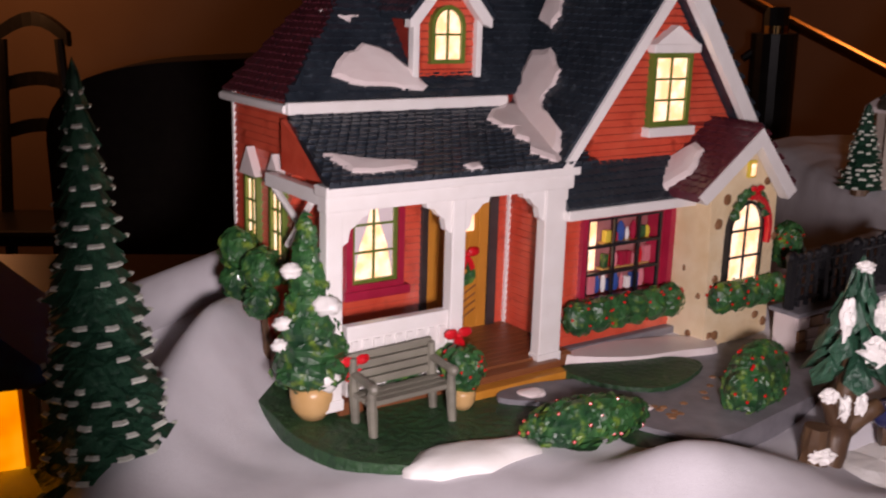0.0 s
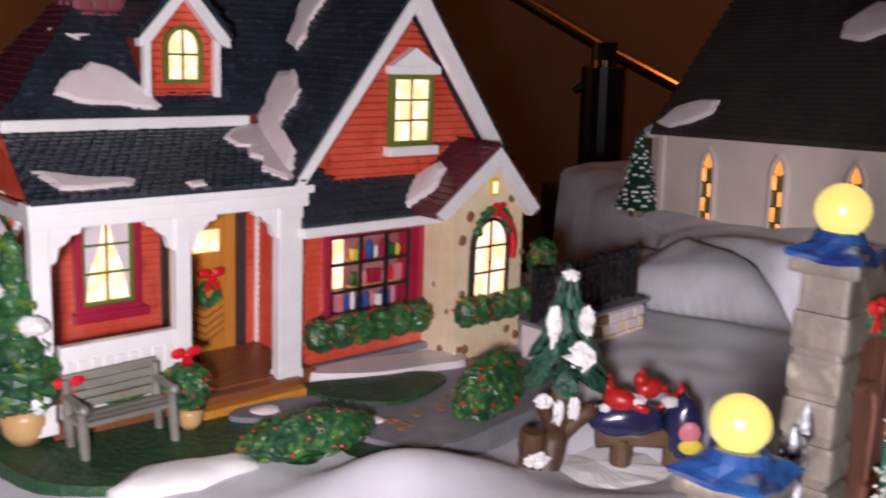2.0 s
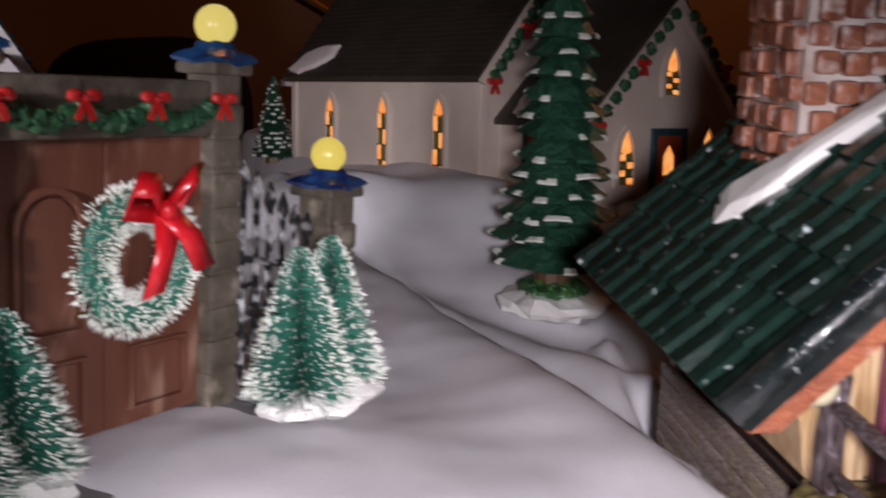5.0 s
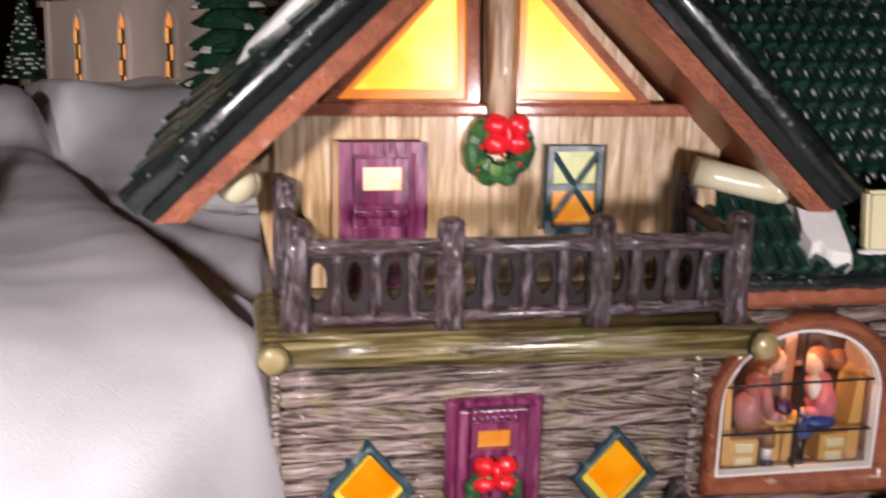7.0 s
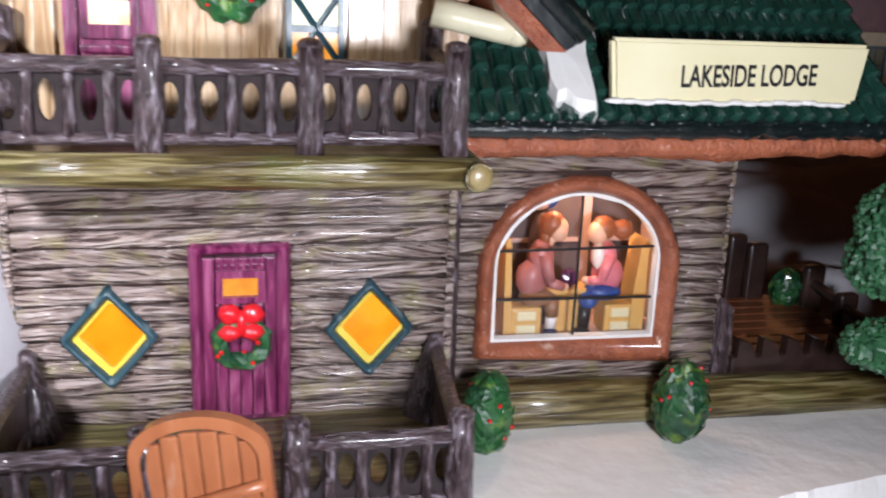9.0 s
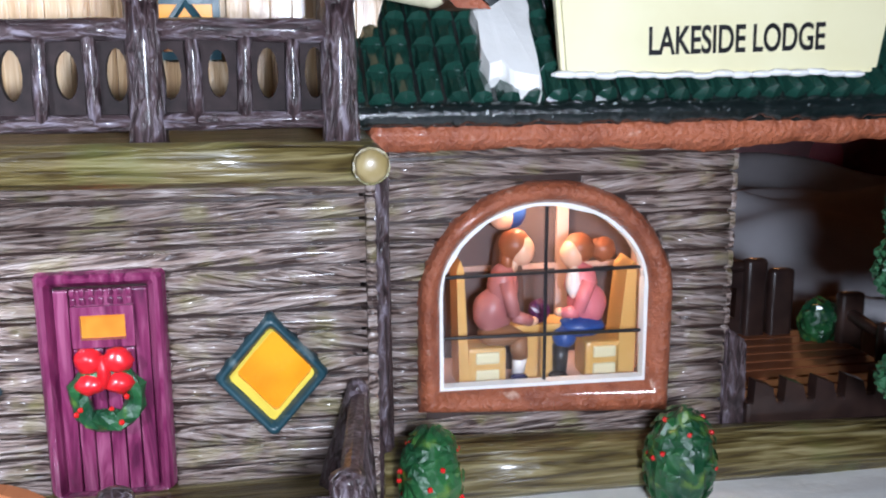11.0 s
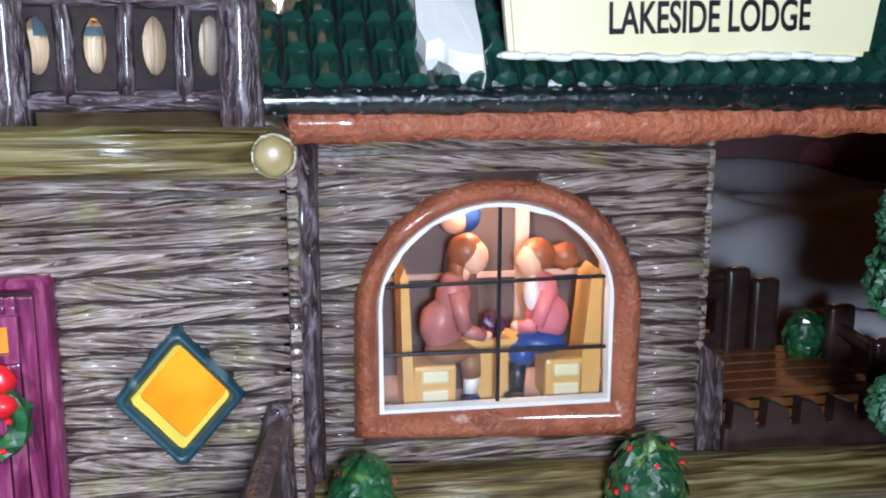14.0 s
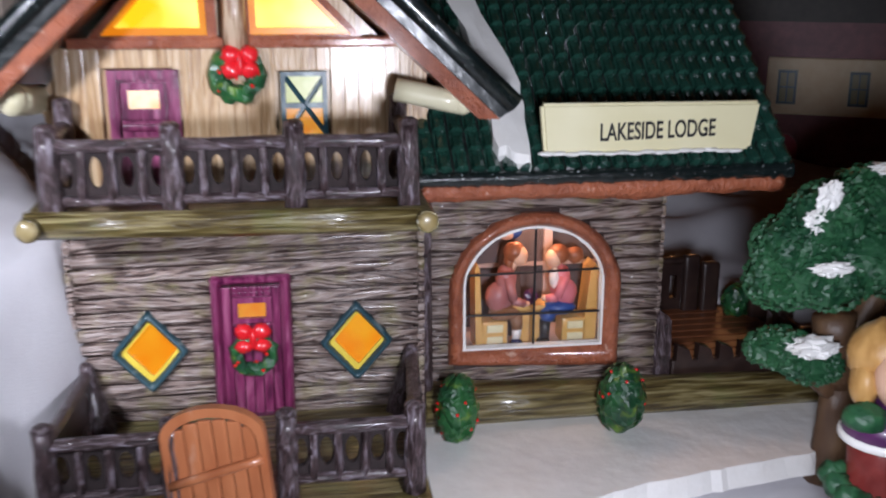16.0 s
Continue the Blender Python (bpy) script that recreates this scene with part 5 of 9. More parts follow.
def lodge_front():
    rail = build_rail(lodge, (-0.0475, -0.0178), -0.0555, 0.0185, 0.0400, 0.01, False)
    rail = build_rail(lodge, (0.0105, 0.0430), -0.0555, 0.0185, 0.0400, 0.01, False)
    # side rails back to the wall
    for x, xb in ((-0.0475, -0.0462), (0.0430, 0.0495)):
        bm = bm_new()
        rod(bm, (x, -0.0555, 0.0345), (xb, -0.004, 0.0315), 0.0018, None, 8, 0.1)
        rod(bm, (x, -0.0555, 0.0215), (xb, -0.004, 0.0180), 0.0015, None, 8, 0.1)
        sr = part("side_rail", bm, "rail", lodge, "purple-brown log side rail")
        bm = bm_new()
        rod(bm, (xb - 0.0035 * (1 if xb > 0 else -1), -0.006, 0.004), (xb, -0.003, 0.0335), 0.0080, 0.0022, 10, 0.08)
        ball(bm, (xb, -0.003, 0.0335), 0.0022, 8, 6)
        part("corner_post", bm, "rail", sr, smooth=True)
        bm = bm_new()
        vs = [bm.verts.new(q) for e in (-0.0008, 0.0008) for q in ((x + e, -0.0555, 0.0130), (xb + e, -0.004, 0.0130), (xb + e, -0.004, 0.0310), (x + e, -0.0555, 0.0340))]
        for q in ((0, 1, 2, 3), (7, 6, 5, 4), (0, 4, 5, 1), (1, 5, 6, 2), (2, 6, 7, 3), (3, 7, 4, 0)):
            bm.faces.new([vs[i] for i in q])
        part("side_web", bm, "darklog", sr, "dark moulded web under the side rail")
    # arched wooden gate
    gm = placed(-14, 0, 0, 0)
    bm = bm_new()
    outer = arch(-0.0130, 0.0130, 0.004, 0.0365, 0.0442, 14)
    inner = [((x) * 0.84, (z - 0.024) * 0.88 + 0.024) for x, z in outer]
    ring_wall(bm, outer, inner, -0.0014, 0.0014)
    gate = part("garden_gate", bm, "gatebrown", lodge, "orange-brown arched wooden gate")
    gate.location, gate.rotation_euler = (-0.0042, -0.0600, 0.0), (0, radians(-5), radians(-12))
    for i in range(6):
        bm = bm_new()
        x = -0.0108 + i * 0.0036
        top = 0.0335 + 0.0072 * math.sqrt(max(0, 1 - ((x + 0.0018) / 0.0125) ** 2))
        box(bm, x + 0.0001, x + 0.0035, -0.0006, 0.0008, 0.006, top, 0.0005)
        part("gate_board", bm, "gatebrown", gate)
    bm = bm_new()
    rod(bm, (-0.0118, -0.0014, 0.0240), (0.0118, -0.0014, 0.0300), 0.0012, None, 8, 0.05)
    part("gate_rail", bm, "gatebrown", gate, smooth=True)
    # moulded floor, base beam and snow plate
    bm = bm_new()
    box(bm, -0.052, 0.0475, -0.060, 0.002, -0.004, 0.0150, 0.002)
    part("porch_base", bm, "mosslog", lodge, "mossy porch base")
    bm = bm_new()
    rod(bm, (0.056, 0.0135, 0.0075), (0.201, 0.0125, 0.0045), 0.0075, 0.0062, 14, 0.08)
    part("base_log", bm, "mosslog", lodge, "mossy base log", True)
    bm = bm_new()
    slab_poly(bm, rounded([(0.046, -0.062), (0.062, -0.056), (0.085, -0.050), (0.108, -0.040), (0.140, -0.034), (0.180, -0.028), (0.200, -0.014), (0.203, 0.012), (0.12, 0.03), (0.05, 0.03)], 0.006, 4, 0.0006), -0.006, 0.0012, 0.05)
    part("snow_base", bm, "snowwhite", lodge, "white glazed snow base")
    # right-hand porch
    bm = bm_new()
    box(bm, 0.137, 0.201, 0.014, 0.079, 0.0, 0.0105, 0.001)
    pd = part("side_porch", bm, "mosslog", lodge, "small side porch with dark log rail")
    for i in range(9):
        bm = bm_new()
        y = 0.018 + i * 0.0064
        box(bm, 0.1415, 0.1965, y, y + 0.006, 0.0100, 0.0142, 0.0006)
        part("floor_board", bm, "floorwood", pd)
    bm = bm_new()
    vs = [bm.verts.new(q) for q in ((0.1362, 0.0165, 0.008), (0.1432, 0.0165, 0.008), (0.1424, 0.0165, 0.0315), (0.1372, 0.0165, 0.0352), (0.1362, 0.0250, 0.008), (0.1432, 0.0250, 0.008), (0.1424, 0.0250, 0.0315), (0.1372, 0.0250, 0.0352))]
    for q in ((0, 1, 2, 3), (7, 6, 5, 4), (0, 4, 5, 1), (1, 5, 6, 2), (2, 6, 7, 3), (3, 7, 4, 0)):
        bm.faces.new([vs[k] for k in q])
    bmesh.ops.bevel(bm, geom=list(bm.edges), offset=0.0007, segments=2, affect="EDGES")
    part("post", bm, "rail", pd, "grey carved corner post")
    # flat-topped slab posts round the back and side
    for x, y, w, h in ((0.1735, 0.074, 0.0034, 0.0372), (0.1815, 0.0735, 0.0038, 0.0340), (0.1972, 0.062, 0.0038, 0.0290), (0.1985, 0.044, 0.0036, 0.0250), (0.1990, 0.028, 0.0034, 0.0215)):
        bm = bm_new()
        box(bm, x - w, x + w, y - 0.0020, y + 0.0020, 0.0100, h, 0.0015)
        part("post", bm, "darklog", pd, smooth=True)
    # back panel pierced by upright holes
    bm = bm_new()
    for k in range(4):
        xa = 0.1395 + k * 0.0078
        ring_wall(bm, [(xa, 0.0140), (xa + 0.0078, 0.0140), (xa + 0.0078, 0.0335), (xa, 0.0335)], [(xa + 0.0024, 0.0190), (xa + 0.0054, 0.0190), (xa + 0.0054, 0.0285), (xa + 0.0024, 0.0285)], 0.0745, 0.0775)
    part("back_panel", bm, "darklog", pd)
    bm = bm_new()
    rod(bm, (0.1395, 0.0758, 0.0335), (0.1730, 0.0755, 0.0345), 0.0018, None, 8, 0.1)
    part("back_rail", bm, "darklog", pd, smooth=True)
    bm = bm_new()
    rod(bm, (0.1965, 0.0700, 0.0240), (0.1985, 0.0250, 0.0180), 0.0017, None, 8, 0.1)
    part("side_rail", bm, "darklog", pd, smooth=True)
    # low dark edge with sloping teeth
    bm = bm_new()
    box(bm, 0.1425, 0.1985, 0.0150, 0.0180, 0.0095, 0.0168, 0.0008)
    edge = part("front_edge", bm, "darklog", pd, "low dark toothed porch edge")
    for k in range(7):
        bm = bm_new()
        xa = 0.1440 + k * 0.0078
        prism(bm, [(xa, 0.0160), (xa + 0.0060, 0.0160), (xa + 0.0046, 0.0205), (xa + 0.0002, 0.0222)], 0.0148, 0.0184)
        part("tooth", bm, "darklog", edge)
    bm = bm_new()
    foliage(bm, (0.1900, 0.066, 0.0190), (0.0055, 0.005, 0.0075), 60, 0.0016, 31)
    part("porch_bush", bm, "hedge", pd)
    # egg-shaped bushes
    for x, r, s in ((0.0642, 0.0066, 1), (0.1182, 0.0078, 2)):
        bm = bm_new()
        foliage(bm, (x, -0.0030, 0.0125), (r, r * 0.9, 0.0122), 130, 0.0016, s, 0.22)
        b = part("bush", bm, "hedge", lodge, "egg-shaped green bush with red berries", smooth=False)
        bm = bm_new()
        berries(bm, (x, -0.0030, 0.0125), (r, r * 0.9, 0.0122), 16, 0.0006, s)
        part("berry_cluster", bm, "berry", b)
    bm = bm_new()
    foliage(bm, (0.0245, -0.0680, 0.004), (0.007, 0.006, 0.0085), 80, 0.0015, 7)
    part("bush", bm, "hedge", lodge, "small green bush by the fence")


def figures(Y):
    """The painted figures at the table behind the arched window, plain shapes."""
    base = ML @ Matrix.Translation((0, Y + 0.0125, 0.0215))

    def figure(place, mats, label, shapes):
        bm = bm_new()
        for k, build, args in shapes:
            paint(bm, k, build, *args)
        me = finish(bm, "figurine", mats[0], True)
        for m in mats[1:]:
            me.materials.append(M[m])
        ob = new("figurine", me)
        ob.matrix_world = place
        tagged(ob, label, "figurine", "figures at the lodge table")

    # chairs: block seats with tall slanting backs
    for x, flip, lean, wide, tall in ((0.0822, 1, -0.0010, 0.0012, 0.0290), (0.1105, -1, 0.0016, 0.0024, 0.0272)):
        ch = thing("chair", base @ Matrix.Translation((x, 0, 0)), "honey-coloured chair inside the lodge window", "chair", "chairs at the lodge table")
        bm = bm_new()
        box(bm, -0.0044, 0.0048, -0.0045, 0.0045, 0.0, 0.0092, 0.0010)
        seat = part("seat", bm, "chairwood", ch)
        for z in (0.0012, 0.0054):
            bm = bm_new()
            box(bm, -0.0026, 0.0030, -0.0050, -0.0042, z, z + 0.0028, 0.0005)
            part("panel", bm, "cream", seat)
        bm = bm_new()
        xb = -flip * 0.0052
        vs = [bm.verts.new(q) for y in (-0.0045, 0.0045) for q in ((xb - wide, y, 0.0), (xb + wide, y, 0.0), (xb + wide * 0.7 + lean, y, tall - 0.001), (xb + lean, y, tall + 0.0012), (xb - wide * 0.7 + lean, y, tall - 0.001))]
        bm.faces.new(vs[:5])
        bm.faces.new(vs[5:][::-1])
        for k in range(5):
            bm.faces.new((vs[k], vs[k + 5], vs[(k + 1) % 5 + 5], vs[(k + 1) % 5]))
        part("backrest", bm, "chairwood", ch)
    # seated at the window's dark side: red top, brown lap, leaning over the table
    figure(base @ Matrix.Translation((0.0855, -0.001, 0)), ("dullred", "brownstone", "skin", "hair", "white", "bluecoat"), "small painted figure in a dusty red top seated at the table", (
        (0, ball, ((-0.0012, 0, 0.0168), (0.0046, 0.0042, 0.0056), 14, 10, 0.12, 2)),
        (0, ball, ((0.0012, 0, 0.0232), (0.0036, 0.0038, 0.0052), 14, 10, 0.12, 2)),
        (0, rod, ((0.0012, -0.0034, 0.0248), (0.0030, -0.0042, 0.0168), 0.0018, 0.0016, 10)),
        (0, rod, ((0.0030, -0.0042, 0.0168), (0.0072, -0.0030, 0.0150), 0.0016, 0.0013, 10)),
        (2, ball, ((0.0078, -0.0028, 0.0150), (0.0014, 0.0012, 0.0010), 8, 6)),
        (1, ball, ((0.0004, -0.001, 0.0116), (0.0058, 0.0042, 0.0026), 14, 8, 0.15, 2)),
        (1, rod, ((0.0044, -0.002, 0.0108), (0.0050, -0.002, 0.0060), 0.0024, 0.0020, 10)),
        (4, rod, ((0.0050, -0.002, 0.0068), (0.0046, -0.002, 0.0022), 0.0018, 0.0015, 10)),
        (5, ball, ((0.0046, -0.003, 0.0014), (0.0022, 0.0018, 0.0013), 10, 6)),
        (2, rod, ((0.0032, 0, 0.0268), (0.0044, 0, 0.0298), 0.0013, 0.0014, 8)),
        (2, ball, ((0.0056, -0.0004, 0.0314), (0.0030, 0.0030, 0.0036), 14, 10)),
        (3, ball, ((0.0040, 0.0004, 0.0326), (0.0036, 0.0036, 0.0037), 14, 10, 0.12, 2)),
        (3, ball, ((0.0022, 0.0008, 0.0288), (0.0016, 0.0026, 0.0034), 10, 8, 0.15, 2))))
    # seated opposite: pink top, blue lap, hair in a bun
    figure(base @ Matrix.Translation((0.1062, -0.001, 0)), ("pinkcloth", "bluecloth", "skin", "hair", "white", "black"), "small painted figure in pink and blue seated at the table", (
        (0, ball, ((0.0010, 0, 0.0176), (0.0048, 0.0042, 0.0052), 14, 10, 0.12, 2)),
        (0, ball, ((-0.0006, 0, 0.0232), (0.0038, 0.0038, 0.0048), 14, 10, 0.12, 2)),
        (0, rod, ((0.0002, -0.0036, 0.0240), (-0.0026, -0.0044, 0.0172), 0.0018, 0.0016, 10)),
        (0, rod, ((-0.0026, -0.0044, 0.0172), (-0.0060, -0.0030, 0.0166), 0.0016, 0.0013, 10)),
        (2, ball, ((-0.0064, -0.0028, 0.0168), (0.0014, 0.0012, 0.0011), 8, 6)),
        (4, ball, ((-0.0030, -0.0016, 0.0236), (0.0018, 0.0022, 0.0040), 10, 8, 0.15, 2)),
        (1, ball, ((-0.0006, -0.001, 0.0128), (0.0058, 0.0042, 0.0026), 14, 8, 0.12, 2)),
        (1, ball, ((-0.0050, -0.0018, 0.0104), (0.0028, 0.0030, 0.0028), 12, 8, 0.12, 2)),
        (5, rod, ((-0.0058, -0.002, 0.0086), (-0.0060, -0.002, 0.0020), 0.0020, 0.0017, 10)),
        (5, ball, ((-0.0066, -0.003, 0.0014), (0.0024, 0.0018, 0.0013), 10, 6)),
        (2, ball, ((-0.0030, -0.0004, 0.0300), (0.0030, 0.0030, 0.0034), 14, 10)),
        (3, ball, ((-0.0012, 0.0004, 0.0312), (0.0037, 0.0036, 0.0036), 14, 10, 0.12, 2)),
        (3, ball, ((0.0046, 0.0006, 0.0306), (0.0032, 0.0028, 0.0028), 12, 8, 0.25, 2))))
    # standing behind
    figure(base @ Matrix.Translation((0.0905, 0.0105, 0)), ("room_shade", "skin", "bluecloth", "plumcoat"), "small painted standing figure with a blue hat behind the table", (
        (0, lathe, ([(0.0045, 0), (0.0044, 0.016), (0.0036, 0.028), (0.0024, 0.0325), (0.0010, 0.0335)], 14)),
        (1, ball, ((-0.0012, 0, 0.0375), (0.0034, 0.0032, 0.0036), 12, 8)),
        (2, ball, ((0.0014, 0.0004, 0.0382), (0.0034, 0.0032, 0.0040), 12, 8)),
        (3, ball, ((0.0004, 0, 0.0416), (0.0026, 0.0026, 0.0014), 10, 6))))
    tb = thing("table", base @ Matrix.Translation((0.0955, 0.001, 0)), "small honey-coloured table between the figures", "table")
    bm = bm_new()
    box(bm, -0.0070, 0.0068, -0.004, 0.004, 0.0122, 0.0138, 0.0005)
    part("tabletop", bm, "chairwood", tb)
    bm = bm_new()
    box(bm, -0.0046, 0.0040, -0.0025, 0.0025, 0.0, 0.0122, 0.0006)
    part("pedestal", bm, "chairwood", tb)
    bm = bm_new()
    ball(bm, (0, 0, 0.0028), (0.0026, 0.0022, 0.0028), 12, 8, 0.3, 3)
    single("flower_bowl", bm, "plumcoat", base @ Matrix.Translation((0.0955, -0.001, 0.0138)), "small purple heap of flowers on the table", "flowers")


lodge_walls()
lodge_deck()
lodge_upper()
lodge_roof()
lodge_wing_y = lodge_wing()
lodge_wing_roof()
lodge_front()
figures(lodge_wing_y)
bulb = lamp("lodge_bulb", "POINT", tuple(ML @ Vector((0.095, lodge_wing_y + 0.016, 0.068))), 0.038, (1.0, 0.56, 0.32), 0.004)

# ---- the red house ----
HU, HN = Vector((math.cos(radians(35)), math.sin(radians(35)), 0)), Vector((math.sin(radians(35)), -math.cos(radians(35)), 0))
MH = Matrix.Translation(HU * 0.26 + HN * -0.289 + Vector((0, 0, 0.10))) @ Matrix.Rotation(radians(35), 4, "Z") @ Matrix.Rotation(radians(2), 4, "Y")
house = thing("house", MH, "glazed ceramic red clapboard house with snowy slate roof and lit windows", "model house")
GX, GZ, GS = 0.0455, 0.1580, 1.29


def house_walls():
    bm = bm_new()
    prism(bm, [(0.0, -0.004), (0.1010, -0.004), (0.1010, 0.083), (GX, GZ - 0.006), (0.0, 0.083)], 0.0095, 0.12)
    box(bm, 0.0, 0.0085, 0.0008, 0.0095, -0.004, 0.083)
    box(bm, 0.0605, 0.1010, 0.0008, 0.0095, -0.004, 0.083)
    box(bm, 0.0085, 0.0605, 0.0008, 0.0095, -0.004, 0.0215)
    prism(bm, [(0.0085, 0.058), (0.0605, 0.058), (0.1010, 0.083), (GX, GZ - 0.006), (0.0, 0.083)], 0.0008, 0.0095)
    w = part("front_wall", bm, "groove_shade", house, "red clapboard gable wall")

    def spans(z):
        if z < 0.083:
            a, b = 0.0, 0.1010
            return [(a, 0.0085), (0.0605, b)] if 0.0215 < z < 0.058 else [(a, b)]
        k = (GZ - 0.004 - z) / GS
        return [(GX - k, 0.0398), (0.0640, GX + k)] if 0.0925 < z < 0.1245 and k > 0.019 else [(GX - k, GX + k)]

    bm = bm_new()
    clap_rows(bm, 0.0, 0.158, 0.0029, spans, 0.0008, 0.0011)
    tagged(part("siding", bm, "red", w), kind="stuff")
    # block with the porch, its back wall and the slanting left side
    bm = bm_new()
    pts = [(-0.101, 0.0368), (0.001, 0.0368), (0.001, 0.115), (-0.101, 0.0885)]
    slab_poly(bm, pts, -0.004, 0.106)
    w2 = part("rear_block", bm, "groove_shade", house, "red clapboard porch and side walls")
    bm = bm_new()
    clap_rows(bm, 0.006, 0.098, 0.0029, lambda z: [(-0.101, 0.0)], 0.0368, 0.001)
    tagged(part("siding", bm, "red", w2), kind="stuff")
    bm = bm_new()
    clap_rows(bm, 0.006, 0.104, 0.0029, lambda z: [(0.0, 0.0517)], 0.0, 0.001)
    s = part("side_siding", bm, "red", w2)
    s.location, s.rotation_euler = (-0.101, 0.0885, 0), (0, 0, radians(-90))
    tagged(s, kind="stuff")
    # inner side wall of the gable block, seen from the porch
    bm = bm_new()
    clap_rows(bm, 0.006, 0.083, 0.0029, lambda z: [(0.0, 0.0365)], 0.0, 0.001)
    s = part("inner_siding", bm, "red", w2)
    s.location, s.rotation_euler = (0.0, 0.0368, 0), (0, 0, radians(-90))
    tagged(s, kind="stuff")
    bm = bm_new()
    box(bm, -0.0016, 0.0, 0.0345, 0.0365, 0.006, 0.083, 0.0004)
    part("corner_board", bm, "white", w2)
    bm = bm_new()
    box(bm, -0.1022, -0.1008, 0.0868, 0.0888, 0.002, 0.104, 0.0003)
    part("corner_board", bm, "white", w2)


def sash(parent, x0, x1, z0, z1, y, frame, cols, rows, pane, wide=0.0016, label="", arch_top=None):
    o = arch(x0, x1, z0, arch_top, z1, 12) if arch_top else [(x0, z0), (x1, z0), (x1, z1), (x0, z1)]
    cx, cz = (x0 + x1) / 2, (z0 + z1) / 2
    kx, kz = 1 - 2 * wide / (x1 - x0), 1 - 2 * wide / (z1 - z0)
    i = [(cx + (x - cx) * kx, cz + (z - cz) * kz) for x, z in o]
    bm = bm_new()
    ring_wall(bm, o, i, y - 0.0022, y + 0.001)
    f = part("window_frame", bm, frame, parent, label)
    bm = bm_new()
    prism(bm, i, y - 0.0008, y)
    part("pane", bm, pane, f)
    t = 0.00045
    for c in range(1, cols):
        x = x0 + wide + (x1 - x0 - 2 * wide) * c / cols
        bm = bm_new()
        box(bm, x - t, x + t, y - 0.0016, y - 0.0006, z0 + wide, z1 - wide)
        part("glazing_bar", bm, frame, f)
    for r in range(1, rows):
        z = z0 + wide + (z1 - z0 - 2 * wide) * r / rows
        bm = bm_new()
        box(bm, x0 + wide, x1 - wide, y - 0.0017, y - 0.0006, z - t, z + t)
        part("glazing_bar", bm, frame, f)
    return f


def house_windows():
    f = sash(house, 0.0402, 0.0632, 0.0933, 0.1232, 0.0, "green", 2, 3, "winwarm", 0.0022, "green-framed gable window, lit")
    bm = bm_new()
    box(bm, 0.0382, 0.0655, -0.0045, 0.0005, 0.0893, 0.0933, 0.0006)
    part("sill", bm, "white", f)
    bm = bm_new()
    box(bm, 0.0382, 0.0652, -0.0045, 0.0005, 0.1232, 0.1268, 0.0006)
    part("lintel", bm, "white", f)
    bm = bm_new()
    prism(bm, [(0.0392, 0.1268), (0.0642, 0.1268), (0.0512, 0.1342)], -0.0042, 0.0005)
    part("pediment", bm, "white", f)
    # porch window with curtains
    bm = bm_new()
    ring_wall(bm, [(-0.0805, 0.0305), (-0.0545, 0.0305), (-0.0545, 0.0710), (-0.0805, 0.0710)], [(-0.0778, 0.0335), (-0.0572, 0.0335), (-0.0572, 0.0690), (-0.0778, 0.0690)], 0.033, 0.0368)
    box(bm, -0.0815, -0.0520, 0.0318, 0.0368, 0.0275, 0.0312, 0.0006)
    fr = part("porch_window", bm, "crimson", house, "porch window in a crimson frame with pale curtains, lit")
    sash(house, -0.0778, -0.0572, 0.0335, 0.0690, 0.0362, "green", 2, 3, "winwarm", 0.0014)
    for s in (-1, 1):
        bm = bm_new()
        prism(bm, [(-0.0675 + s * 0.0086, 0.0345), (-0.0675 + s * 0.0086, 0.0666), (-0.0675 + s * 0.0010, 0.0666), (-0.0675 + s * 0.0030, 0.0560), (-0.0675 + s * 0.0062, 0.0480)], 0.0350, 0.0353)
        part("curtain", bm, "curtain", fr, "pale tied-back curtain")
    # side windows on the slanting wall
    side = Matrix.Translation((-0.101, 0.0885, 0)) @ Matrix.Rotation(radians(-90), 4, "Z")
    for x in (0.0205, 0.0430):
        e = new("side_window")
        e.parent, e.matrix_local = house, side @ Matrix.Translation((x, -0.0008, 0))
        tagged(e, "tall narrow green-framed side window, lit")
        sash(e, -0.0058, 0.0058, 0.036, 0.0735, 0.0, "green", 2, 4, "winwarm", 0.0016)
        bm = bm_new()
        prism(bm, [(-0.0072, 0.0735), (0.0072, 0.0735), (0.0046, 0.0775), (0.0, 0.0845), (-0.0046, 0.0775)], -0.0035, 0.0)
        part("white_hood", bm, "snowpaint", e)
    # shop window: deep box with goods
    bm = bm_new()
    ring_wall(bm, [(0.0080, 0.0205), (0.0610, 0.0205), (0.0610, 0.0585), (0.0080, 0.0585)], [(0.0105, 0.0230), (0.0580, 0.0230), (0.0580, 0.0575), (0.0105, 0.0575)], -0.0022, 0.0030)
    sw = part("shop_window", bm, "crimson", house, "wide shop window in a crimson frame with goods on shelves")
    for x in (0.0112, 0.0262, 0.0402, 0.0528):
        bm = bm_new()
        box(bm, x - 0.0006, x + 0.0006, -0.0016, -0.0004, 0.023, 0.0575)
        part("glazing_bar", bm, "black", sw)
    for z in (0.0232, 0.0340, 0.0455, 0.0570):
        bm = bm_new()
        box(bm, 0.0105, 0.0530, -0.0017, -0.0004, z - 0.0006, z + 0.0006)
        part("glazing_bar", bm, "black", sw)
    bm = bm_new()
    box(bm, 0.0105, 0.0580, 0.0086, 0.0092, 0.0230, 0.0575)
    part("display_back", bm, "dullred", sw)
    # Glowing card added in place of a lamp behind the shop window.
    bm = bm_new()
